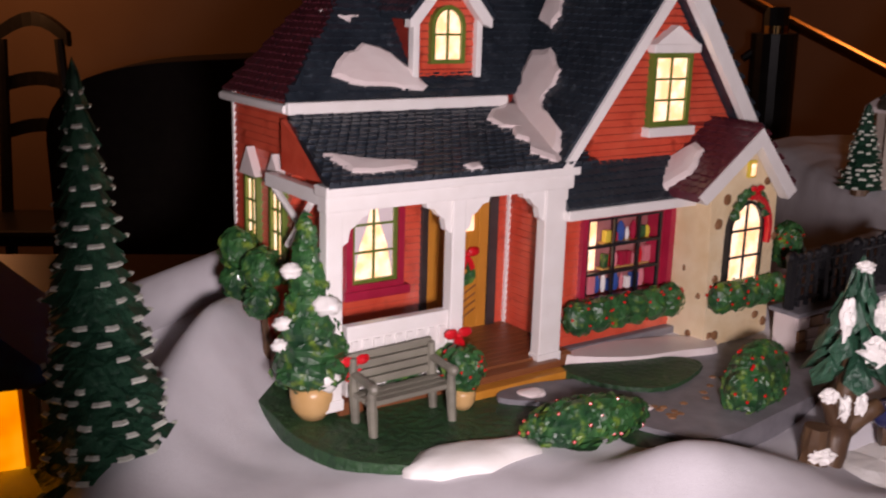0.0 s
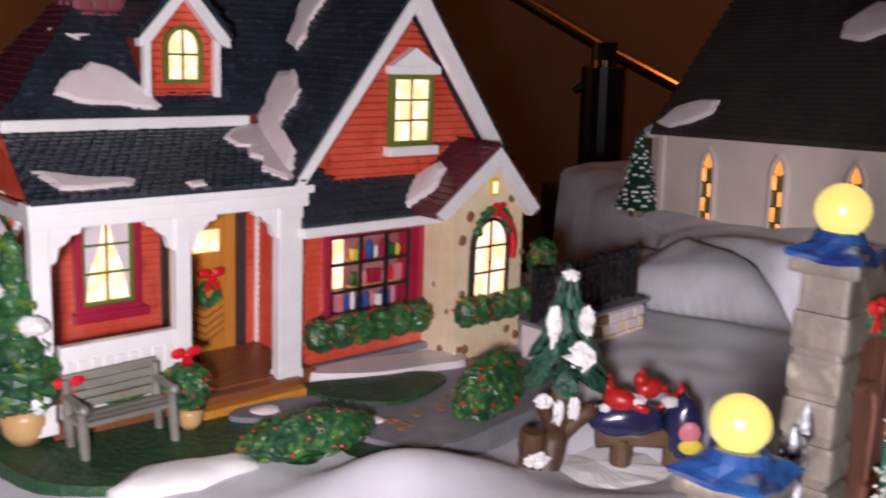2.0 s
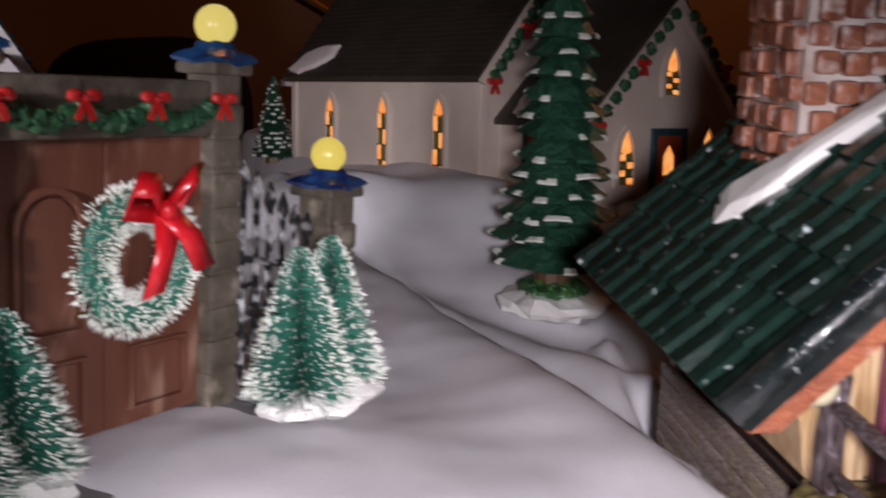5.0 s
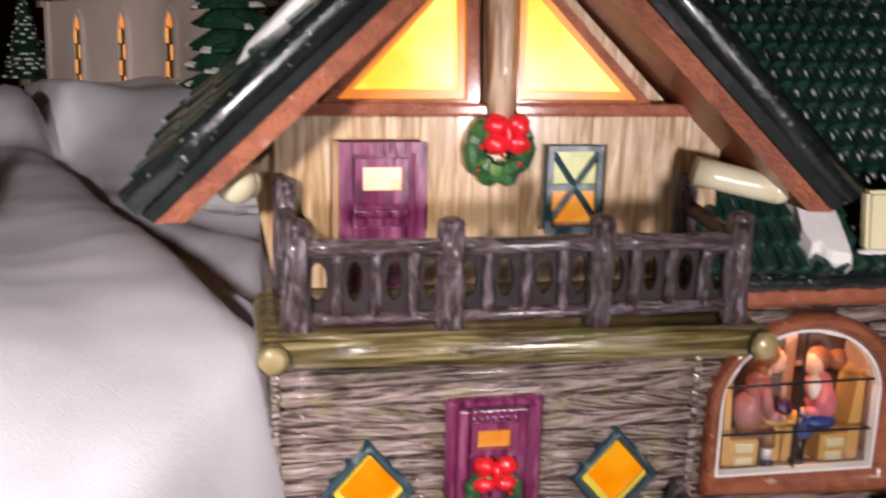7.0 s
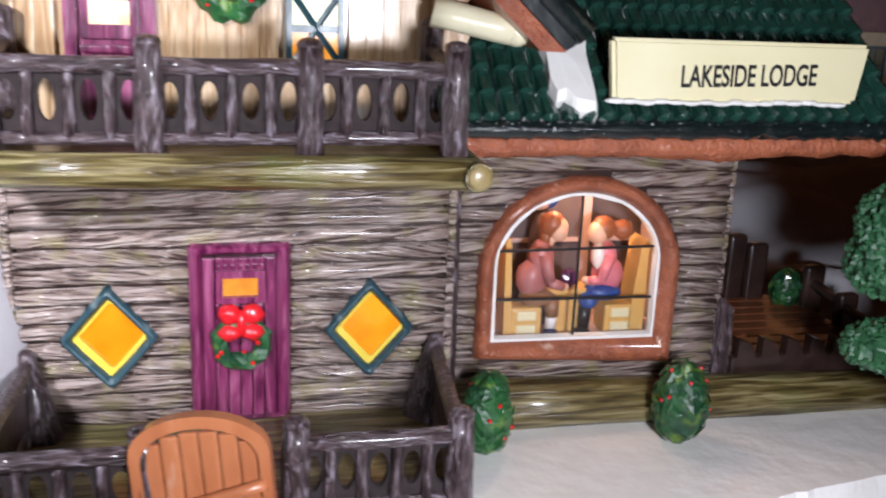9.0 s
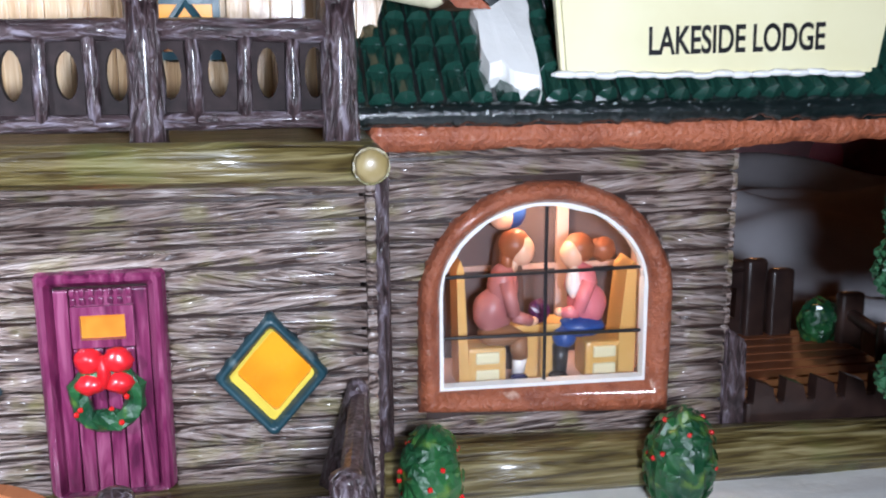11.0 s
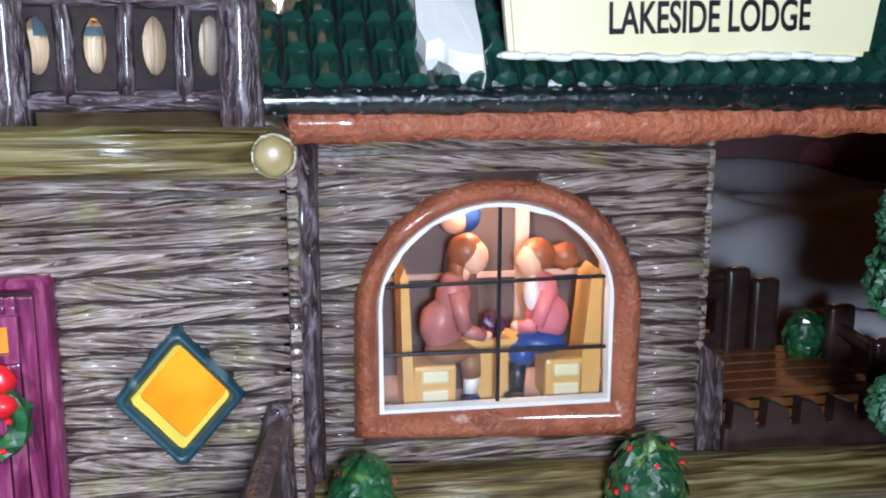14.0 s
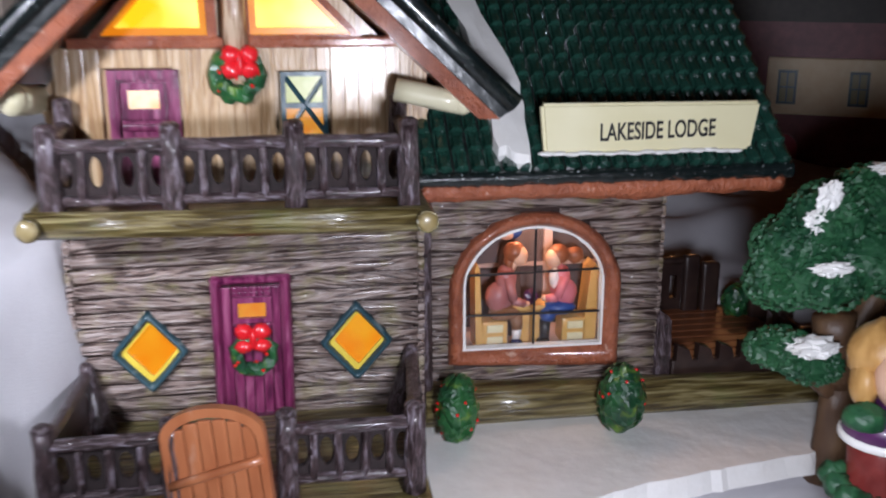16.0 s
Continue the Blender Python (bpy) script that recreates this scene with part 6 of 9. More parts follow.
    box(bm, 0.0110, 0.0240, 0.0074, 0.0084, 0.0330, 0.0570)
    part("lamp_pane", bm, "winwarm", sw, "glowing card standing in for a lamp inside")
    bm = bm_new()
    box(bm, 0.0540, 0.0580, 0.0010, 0.0080, 0.0230, 0.0575, 0.001)
    part("red_curtain", bm, "crimson", sw)
    for z in (0.0330, 0.0440):
        bm = bm_new()
        box(bm, 0.0260, 0.0530, 0.0040, 0.0084, z, z + 0.0008)
        part("shelf", bm, "chairwood", sw)
    rnd = random.Random(4)
    for z in (0.0232, 0.0338, 0.0448):
        x = 0.0125 if z < 0.03 else 0.027
        while x < 0.0515:
            w, h = rnd.uniform(0.002, 0.0042), rnd.uniform(0.004, 0.0085)
            bm = bm_new()
            if rnd.random() < 0.5:
                box(bm, x, x + w, 0.0045, 0.0075, z, z + h, 0.0005)
            else:
                lathe(bm, [(w * 0.3, 0), (w * 0.5, h * 0.3), (w * 0.45, h * 0.7), (w * 0.15, h)], 8, (x + w / 2, 0.006, z))
            part("shop_item", bm, rnd.choice(("ribbon", "yellow", "bluecloth", "hedge", "pinkcloth", "crimson", "white")), sw)
            x += w + 0.0008


def house_porch():
    # floor and steps
    bm = bm_new()
    box(bm, -0.106, 0.0, -0.008, 0.0365, -0.003, 0.0058, 0.0006)
    fl = part("porch_floor", bm, "floorwood", house, "brown wooden porch floor with steps")
    for i in range(11):
        bm = bm_new()
        y = -0.0075 + i * 0.004
        box(bm, -0.056, -0.0015, y + 0.0001, y + 0.0039, 0.0056, 0.0066, 0.0003)
        part("floor_board", bm, "floorwood", fl)
    for k, (ya, z) in enumerate(((-0.0185, 0.0030), (-0.0132, 0.0056))):
        bm = bm_new()
        box(bm, -0.0565, -0.010, ya, -0.006, -0.004, z, 0.0007)
        part("step", bm, "orange" if k == 0 else "floorwood", fl)
    # columns
    for x0, x1 in ((-0.1122, -0.1060), (-0.0618, -0.0560), (-0.0190, -0.0082)):
        bm = bm_new()
        box(bm, x0, x1, -0.0098, -0.0045, 0.004, 0.0755, 0.0006)
        col = part("column", bm, "white", house, "white square porch column")
        bm = bm_new()
        box(bm, x0 - 0.0005, x1 + 0.0005, -0.0103, -0.0040, 0.004, 0.0082, 0.0006)
        part("base", bm, "white", col)
    # beam and brackets
    bm = bm_new()
    box(bm, -0.1126, -0.0060, -0.0103, -0.0040, 0.0732, 0.0800, 0.0006)
    beam = part("porch_beam", bm, "white", house, "white porch beam with scrolled brackets")
    bm = bm_new()
    box(bm, -0.1134, -0.0045, -0.0120, -0.0030, 0.0785, 0.0822, 0.0006)
    part("cornice", bm, "white", beam)
    bm = bm_new()
    box(bm, -0.1124, -0.1085, -0.0040, 0.0365, 0.0750, 0.0800, 0.0006)
    part("side_beam", bm, "white", beam)
    for k, (za, zb) in enumerate(((0.0745, 0.0560), (0.0660, 0.0745))):
        bm = bm_new()
        rod(bm, (-0.1105, 0.004 + 0.010 * k, za), (-0.1105, 0.022 + 0.010 * k, zb), 0.0013, None, 6)
        part("side_lattice", bm, "white", beam)
    for x, s in ((-0.1060, 1), (-0.0618, -1), (-0.0560, 1), (-0.0190, -1)):
        bm = bm_new()
        pts = [(x, 0.0734), (x + s * 0.0112, 0.0734), (x + s * 0.0104, 0.0712), (x + s * 0.0076, 0.0706), (x + s * 0.0056, 0.0682), (x + s * 0.0032, 0.0668), (x + s * 0.0024, 0.0628), (x, 0.0612)]
        prism(bm, pts if s > 0 else pts[::-1], -0.0088, -0.0056)
        part("bracket", bm, "white", beam)
    # white rail panel with garland
    bm = bm_new()
    box(bm, -0.1035, -0.0618, -0.0085, -0.0045, 0.0280, 0.0330, 0.0006)
    box(bm, -0.1035, -0.0618, -0.0080, -0.0050, 0.0075, 0.0280)
    r = part("porch_rail", bm, "white", house, "white porch rail with red bows")
    for i in range(9):
        bm = bm_new()
        x = -0.1020 + i * 0.0045
        box(bm, x, x + 0.0026, -0.0090, -0.0078, 0.0205, 0.0275, 0.0004)
        part("baluster", bm, "white", r)
    bm = bm_new()
    for i in range(14):
        x = -0.1035 + 0.0417 * i / 13
        foliage(bm, (x, -0.0100, 0.0185 - 0.006 * math.sin(math.pi * i / 13)), (0.0026, 0.0020, 0.0024), 10, 0.0010, i)
    part("garland", bm, "hedge", r, "green garland")
    for x, z in ((-0.1030, 0.0210), (-0.0600, 0.0235)):
        bm = bm_new()
        bow(bm, (x, -0.0125, z), 0.0062)
        part("bow", bm, "ribbon", r, "red bow")
    # door
    bm = bm_new()
    box(bm, -0.0450, -0.0420, 0.0346, 0.0368, 0.006, 0.080, 0.0004)
    box(bm, -0.0112, -0.0066, 0.0346, 0.0368, 0.006, 0.080, 0.0004)
    d = part("front_door", bm, "darktrim", house, "orange wooden front door with a wreath and red bow")
    bm = bm_new()
    for k in range(5):
        for sg in (-1, 1):
            rod(bm, (-0.0258, 0.0350, 0.0105 + k * 0.0034), (-0.0258 + sg * 0.0085, 0.0350, 0.0150 + k * 0.0034), 0.0004, None, 5)
    part("chevron_moulding", bm, "floorwood", d, "carved chevrons on the door")
    for i in range(6):
        bm = bm_new()
        x = -0.0420 + i * 0.00513
        box(bm, x + 0.0001, x + 0.00503, 0.0352, 0.0368, 0.006, 0.074, 0.0004)
        part("door_board", bm, "orange", d)
    bm = bm_new()
    box(bm, -0.0315, -0.0195, 0.0344, 0.0353, 0.0490, 0.0580, 0.0002)
    part("pane", bm, "winwarm", d)
    bm = bm_new()
    torus(bm, (-0.0250, 0.0335, 0.0318), 0.0040, 0.0020, 18, 6, 0.3)
    part("wreath", bm, "hedge", d)
    bm = bm_new()
    bow(bm, (-0.0248, 0.0315, 0.0395), 0.0066)
    part("bow", bm, "ribbon", d)


def house_roofs():
    EV = Vector((0, 1, GS)).normalized()
    # main front slope with a hip on its left
    bm = bm_new()
    A, B, C, D = (-0.1045, 0.0345, 0.1045), (-0.042, 0.0830, 0.1680), (GX + 0.02, 0.0830, 0.1680), (GX + 0.02, 0.0345, 0.1045)
    E = (-0.1045, 0.0920, 0.1045)
    vs = {k: bm.verts.new(v) for k, v in dict(A=A, B=B, C=C, D=D, E=E, G=(GX + 0.02, 0.132, 0.1045)).items()}
    bm.faces.new((vs["A"], vs["D"], vs["C"], vs["B"]))
    bm.faces.new((vs["A"], vs["B"], vs["E"]))
    bm.faces.new((vs["B"], vs["C"], vs["G"], vs["E"]))
    bm.faces.new((vs["A"], vs["E"], vs["G"], vs["D"]))
    main = part("main_roof", bm, "slate", house, "blue-black slate roof with pinkish snow")
    bm = bm_new()
    shingles(bm, A, (1, 0, 0), EV, [(0.0, 0.0), (0.16, 0.0), (0.16, 0.080), (0.0625, 0.080)], 0.0040, 0.0034, 0.0009, seed=3)
    tagged(part("shingle_field", bm, "slate", main), kind="stuff")
    bm = bm_new()
    ea = (Vector(E) - Vector(A)).normalized()
    nb = (Vector(B) - Vector(A)).cross(ea).normalized()
    up = ea.cross(nb)
    if up.z < 0:
        up = -up
    bt = Vector(B) - Vector(A)
    shingles(bm, Vector(E), -ea, up, [(0, 0), ((Vector(E) - Vector(A)).length, 0), ((Vector(E) - Vector(A)).length - bt.dot(ea), bt.dot(up))], 0.0040, 0.0034, 0.0009, seed=4)
    tagged(part("side_shingles", bm, "maroon", main, "dark maroon shingles"), kind="stuff")
    # white gutters
    bm = bm_new()
    box(bm, -0.1050, -0.006, 0.0322, 0.0355, 0.1000, 0.1046, 0.0009)
    rod(bm, (-0.1045, 0.0345, 0.1020), (-0.1045, 0.0918, 0.1020), 0.0018, None, 8)
    part("gutter", bm, "white", main)
    # gable roof
    for sgn in (-1, 1):
        bm = bm_new()
        ex, ez = GX + sgn * 0.0605, GZ + 0.003 - 0.0605 * GS
        prism(bm, [(ex, ez), (GX, GZ + 0.003), (GX, GZ - 0.002), (ex - sgn * 0.003, ez - 0.002)], -0.0115, 0.082)
        g = part("gable_roof", bm, "slate", house, "steep slate gable roof")
        bm = bm_new()
        ev = Vector((-sgn, 0, GS)).normalized()
        if sgn < 0:
            shingles(bm, (ex, 0.082, ez), (0, -1, 0), ev, [(0, 0), (0.0935, 0), (0.0935, 0.107), (0, 0.107)], 0.0040, 0.0034, 0.0009, seed=6)
        else:
            shingles(bm, (ex, -0.0115, ez), (0, 1, 0), ev, [(0, 0), (0.0935, 0), (0.0935, 0.107), (0, 0.107)], 0.0040, 0.0034, 0.0009, seed=6)
        tagged(part("shingle_field", bm, "slate", g), kind="stuff")
        bm = bm_new()
        w = 0.0080 if sgn > 0 else 0.0046
        prism(bm, [(ex - sgn * 0.001, ez - 0.001), (GX, GZ + 0.0015), (GX, GZ - w * 1.35), (ex - sgn * w, ez - 0.002)], -0.0128, -0.0095)
        part("rake_board", bm, "white", g)
    # porch roof
    bm = bm_new()
    pr = [(-0.0125, 0.0825), (0.034, 0.1000)]
    vs = [bm.verts.new(v) for v in ((-0.1125, -0.0125, 0.0830), (0.0005, -0.0125, 0.0830), (0.006, 0.0345, 0.1000), (-0.1040, 0.0345, 0.1000), (-0.1125, -0.0115, 0.0805), (0.0005, -0.0115, 0.0805), (0.006, 0.0345, 0.0975), (-0.1040, 0.0345, 0.0975))]
    for q in ((0, 1, 2, 3), (4, 5, 1, 0), (5, 6, 2, 1), (6, 7, 3, 2), (7, 4, 0, 3), (7, 6, 5, 4)):
        bm.faces.new([vs[i] for i in q])
    p = part("porch_roof", bm, "slate", house, "low slate porch roof with snow")
    ev = Vector((0, 0.047, 0.017)).normalized()
    bm = bm_new()
    shingles(bm, (-0.1125, -0.0130, 0.0832), (1, 0, 0), ev, [(0, 0), (0.114, 0), (0.118, 0.05), (0.0085, 0.05)], 0.0040, 0.0032, 0.0008, seed=8)
    tagged(part("shingle_field", bm, "slate", p), kind="stuff")
    bm = bm_new()
    patch(bm, (-0.1125, -0.0130, 0.0832), (1, 0, 0), ev, [(0.0070, 0.0200), (0.0130, 0.0175), (0.0210, 0.0135), (0.0390, 0.0100), (0.0360, 0.0050), (0.0110, 0.0060)], 0.0013)
    part("snow_patch", bm, "snowpaint", p)
    bm = bm_new()
    patch(bm, (-0.1125, -0.0130, 0.0832), (1, 0, 0), ev, [(0.055, 0.005), (0.063, 0.006), (0.062, 0.002), (0.056, 0.001)], 0.0012)
    part("snow_patch", bm, "snowpaint", p)
    bm = bm_new()
    patch(bm, (-0.1125, -0.0130, 0.0832), (1, 0, 0), ev, [(0.0890, 0.0102), (0.0955, 0.0013), (0.1030, 0.0060), (0.1072, 0.0130), (0.1120, 0.0240), (0.1140, 0.0340), (0.1190, 0.0430), (0.1150, 0.0500), (0.1060, 0.0505), (0.0961, 0.0455), (0.0885, 0.0380), (0.0900, 0.0310), (0.0945, 0.0290), (0.0910, 0.0220), (0.0960, 0.0170)], 0.0018, 0.88)
    part("snow_patch", bm, "snowpaint", p)
    # left spandrel of the porch
    bm = bm_new()
    vs2 = [(-0.003, 0.0805), (0.035, 0.0805), (0.035, 0.0985)]
    a = [bm.verts.new((-0.1065, y, z)) for y, z in vs2]
    b = [bm.verts.new((-0.1045, y, z)) for y, z in vs2]
    bm.faces.new(a), bm.faces.new(b[::-1])
    for i in range(3):
        bm.faces.new((a[i], a[(i + 1) % 3], b[(i + 1) % 3], b[i]))
    part("spandrel", bm, "red", p)
    # snow on the main and gable roofs
    bm = bm_new()
    patch(bm, A, (1, 0, 0), EV, [(0.0215, 0.0106), (0.0255, 0.0165), (0.0300, 0.0205), (0.0345, 0.0212), (0.0391, 0.0250), (0.0450, 0.0235), (0.0504, 0.0203), (0.0558, 0.0137), (0.0618, 0.0045), (0.0590, 0.0030), (0.0472, 0.0040), (0.0284, 0.0068)], 0.0018, 0.86)
    part("snow_patch", bm, "snowpaint", main)
    ev = Vector((1, 0, GS)).normalized()
    o = Vector((GX - 0.0605, -0.0115, GZ + 0.003 - 0.0605 * GS))
    bm = bm_new()
    patch(bm, o, (0, -1, 0), ev, [(-0.0545, 0.0489), (-0.0440, 0.0500), (-0.0301, 0.0408), (-0.0283, 0.0340), (-0.0310, 0.0290), (-0.0285, 0.0235), (-0.0169, 0.0149), (-0.0090, 0.0135), (-0.0037, 0.0064), (-0.0021, 0.0010), (-0.0180, 0.0014), (-0.0330, 0.0120), (-0.0507, 0.0273), (-0.0490, 0.0320), (-0.0526, 0.0373)], 0.0020, 0.86)
    part("snow_patch", bm, "snowpaint", main)
    bm = bm_new()
    patch(bm, o, (0, -1, 0), ev, [(-0.0524, 0.0603), (-0.0635, 0.0649), (-0.0655, 0.0740), (-0.0720, 0.0860), (-0.0720, 0.1000), (-0.0560, 0.1000), (-0.0545, 0.0880), (-0.0553, 0.0758), (-0.0503, 0.0670)], 0.0020, 0.86)
    part("snow_patch", bm, "snowpaint", main)
    # dormer
    dx0, dx1, dz0, dz1, dy = -0.0475, -0.0175, 0.1115, 0.1340, 0.0410
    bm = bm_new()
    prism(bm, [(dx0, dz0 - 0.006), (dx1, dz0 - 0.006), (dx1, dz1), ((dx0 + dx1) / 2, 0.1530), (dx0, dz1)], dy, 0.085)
    d = part("dormer", bm, "groove_shade", house, "small gabled dormer with an arched lit window")
    bm = bm_new()
    clap_rows(bm, dz0 - 0.003, 0.1500, 0.0029, lambda z: [(dx0, dx1)] if z < dz1 else [((dx0 + dx1) / 2 - (0.153 - z) * 0.78, (dx0 + dx1) / 2 + (0.153 - z) * 0.78)], dy, 0.0009)
    tagged(part("siding", bm, "red", d), kind="stuff")
    for a in (dx0, dx1):
        bm = bm_new()
        box(bm, a - 0.0014, a + 0.0014, dy - 0.0030, dy + 0.001, dz0, dz1, 0.0005)
        part("corner_board", bm, "white", d)
    sash(d, -0.0405, -0.0245, 0.1170, 0.1395, dy - 0.0008, "green", 2, 2, "winwarm", 0.0017, "", 0.1315)
    cx = (dx0 + dx1) / 2
    for s in (-1, 1):
        bm = bm_new()
        prism(bm, [(cx, 0.1565), (cx + s * 0.0195, 0.1345), (cx + s * 0.0195, 0.1310), (cx + s * 0.0150, 0.1325), (cx, 0.1500)], dy - 0.0052, dy - 0.0012)
        part("rake_board", bm, "white", d)
        bm = bm_new()
        prism(bm, [(cx, 0.1600), (cx + s * 0.0205, 0.1360), (cx + s * 0.0200, 0.1340), (cx, 0.1562)], dy - 0.0060, 0.085)
        dr = part("dormer_roof", bm, "slate", d)
        bm = bm_new()
        ev = Vector((-s * 0.0205, 0, 0.024)).normalized()
        if s < 0:
            shingles(bm, (cx - 0.0205, 0.085, 0.1362), (0, -1, 0), ev, [(0, 0), (0.050, 0), (0.050, 0.031), (0, 0.031)], 0.0040, 0.0034, 0.0008, seed=9)
        else:
            shingles(bm, (cx + 0.0205, dy - 0.006, 0.1362), (0, 1, 0), ev, [(0, 0), (0.050, 0), (0.050, 0.031), (0, 0.031)], 0.0040, 0.0034, 0.0008, seed=9)
        tagged(part("shingle_field", bm, "slate", dr), kind="stuff")
    # chimney on the left slope
    bm = bm_new()
    box(bm, -0.0640, -0.0440, 0.0640, 0.0840, 0.120, 0.215)
    c = part("chimney", bm, "brick", house, "purple-red brick chimney with snow at its foot")
    for r in range(17):
        for k in range(3):
            z, off = 0.1225 + r * 0.0054, 0.0033 * (r % 2)
            bm = bm_new()
            box(bm, -0.0640 + k * 0.0066 + off * 0.5, -0.0640 + k * 0.0066 + 0.0058 + off * 0.5, 0.0630, 0.0645, z, z + 0.0046, 0.0005)
            part("brick", bm, "brick", c)
            bm = bm_new()
            box(bm, -0.0650, -0.0635, 0.0640 + k * 0.0066 + off * 0.5, 0.0640 + k * 0.0066 + 0.0058 + off * 0.5, z, z + 0.0046, 0.0005)
            part("brick", bm, "brick", c)
    bm = bm_new()
    ball(bm, (-0.0670, 0.066, 0.1320), (0.0090, 0.010, 0.0065), 12, 8, 0.3, 2)
    part("snow_patch", bm, "snowpaint", c, "pinkish snow at the chimney foot")


def house_entry():
    # awning over the shop window
    bm = bm_new()
    vs = [bm.verts.new(v) for v in ((-0.0100, -0.0125, 0.0660), (0.0640, -0.0125, 0.0660), (0.0540, 0.0005, 0.0810), (-0.0070, 0.0005, 0.0800), (-0.0100, -0.0110, 0.0620), (0.0640, -0.0110, 0.0620), (0.0540, 0.0005, 0.0620), (-0.0070, 0.0005, 0.0620))]
    for q in ((0, 1, 2, 3), (4, 5, 1, 0), (5, 6, 2, 1), (6, 7, 3, 2), (7, 4, 0, 3), (7, 6, 5, 4)):
        bm.faces.new([vs[i] for i in q])
    a = part("awning", bm, "slate", house, "short slate awning with a white edge")
    bm = bm_new()
    shingles(bm, (-0.0100, -0.0130, 0.0658), (1, 0, 0), Vector((0, 0.013, 0.0145)), [(0, 0), (0.0740, 0), (0.0640, 0.019), (0.0030, 0.019)], 0.0040, 0.0034, 0.0008, seed=12)
    tagged(part("shingle_field", bm, "slate", a), kind="stuff")
    bm = bm_new()
    box(bm, -0.0100, 0.0660, -0.0132, -0.0080, 0.0608, 0.0650, 0.0009)
    part("white_edge", bm, "white", a)
    # stone entry bay
    x0, x1, y0 = 0.0640, 0.1045, -0.0210
    cx = 0.0802
    bm = bm_new()
    prism(bm, [(x0, -0.004), (x1, -0.004), (x1 - 0.002, 0.0635), (cx, 0.0905), (x0 - 0.004, 0.0705)], y0, 0.004)
    s = part("stone_bay", bm, "stone", house, "cream stone bay set with brown stones")
    rnd = random.Random(2)
    spots = [(0.066, 0.054), (0.0665, 0.005), (0.070, 0.0045), (0.0960, 0.0100), (0.1020, 0.0060), (0.0950, 0.0700), (0.1030, 0.0450), (0.0700, 0.0640), (0.0965, 0.0240), (0.0690, 0.0180), (0.1050, 0.0250), (0.0668, 0.030)]
    for x, z in spots:
        bm = bm_new()
        ball(bm, (x, y0 - 0.0001, z), (0.0019 * rnd.uniform(0.8, 1.3), 0.0007, 0.0019 * rnd.uniform(0.8, 1.3)), 10, 6, 0.3, 2)
        part("stone", bm, "brownstone", s)
    for y, z in ((-0.013, 0.045), (-0.008, 0.033), (-0.016, 0.050), (-0.005, 0.020), (-0.012, 0.004), (-0.0165, 0.022), (-0.004, 0.047)):
        bm = bm_new()
        ball(bm, (x0 - 0.0004 - (0.002 * z / 0.062), y, z), (0.0007, 0.0016, 0.0019 * rnd.uniform(0.8, 1.2)), 10, 6, 0.3, 2)
        part("stone", bm, "brownstone", s)
    for i in range(30):
        bm = bm_new()
        x, z = rnd.uniform(x0 + 0.003, x1 - 0.003), rnd.uniform(0.004, 0.058)
        ball(bm, (x, y0 + 0.0006, z), (0.0030, 0.0009, 0.0024), 8, 5, 0.3, 2)
        part("stone", bm, "stone", s)
    w = sash(house, 0.0705, 0.0925, 0.0260, 0.0630, y0 - 0.0006, "black", 2, 3, "winwarm", 0.0013, "arched window with black bars, lit", 0.0500)
    bm = bm_new()
    pts = []
    for i in range(9):
        t = math.pi * (0.0 + 0.55 * i / 8)
        pts.append((0.0815 + 0.0122 * math.cos(t), y0 - 0.0035, 0.0500 + 0.0150 * math.sin(t)))
    ribbon(bm, [(0.0937, y0 - 0.003, 0.0440)] + pts, 0.0034, (0, 1, 0), 0.0010)
    part("red_drape", bm, "ribbon", w, "red drape")
    bm = bm_new()
    for i in range(9):
        t = math.pi * (0.12 + 0.76 * i / 8)
        foliage(bm, (0.0815 + 0.0105 * math.cos(t), y0 - 0.0035, 0.0520 + 0.0150 * math.sin(t)), (0.0026, 0.0018, 0.0022), 9, 0.0010, i)
    part("garland", bm, "hedge", w)
    bm = bm_new()
    bow(bm, (0.0815, y0 - 0.0060, 0.0680), 0.0042)
    part("bow", bm, "ribbon", w)
    bm = bm_new()
    box(bm, 0.0805, 0.0850, y0 - 0.0018, y0, 0.0725, 0.0800, 0.0004)
    l = part("lantern", bm, "yellow", house, "small yellow wall lantern")
    bm = bm_new()
    box(bm, 0.0815, 0.0840, y0 - 0.0022, y0 - 0.0010, 0.0735, 0.0785)
    part("pane", bm, "winwarm", l)
    # roof of the bay
    ez = 0.0635
    for sg, ex in ((-1, 0.0500), (1, 0.1120)):
        rz = 0.0950
        eX = cx + 0.0262
        eZ = rz - 0.0262 * 1.06
        if sg < 0:
            eX, eZ = cx - 0.0355, rz - 0.0355 * 0.73
        bm = bm_new()
        prism(bm, [(eX, eZ), (cx, rz), (cx, rz - 0.004), (eX, eZ - 0.003)], y0 - 0.0062, 0.012)
        r = part("bay_roof", bm, "maroon", house, "maroon shingled bay roof")
        ev = Vector((cx - eX, 0, rz - eZ))
        bm = bm_new()
        if sg < 0:
            shingles(bm, (eX, 0.004, eZ), (0, -1, 0), ev, [(0, 0), (0.031, 0), (0.031, ev.length), (0, ev.length)], 0.0042, 0.0036, 0.0007, seed=5)
        else:
            shingles(bm, (eX, y0 - 0.0062, eZ), (0, 1, 0), ev, [(0, 0), (0.031, 0), (0.031, ev.length), (0, ev.length)], 0.0042, 0.0036, 0.0007, seed=5)
        tagged(part("shingle_field", bm, "maroon", r), kind="stuff")
        bm = bm_new()
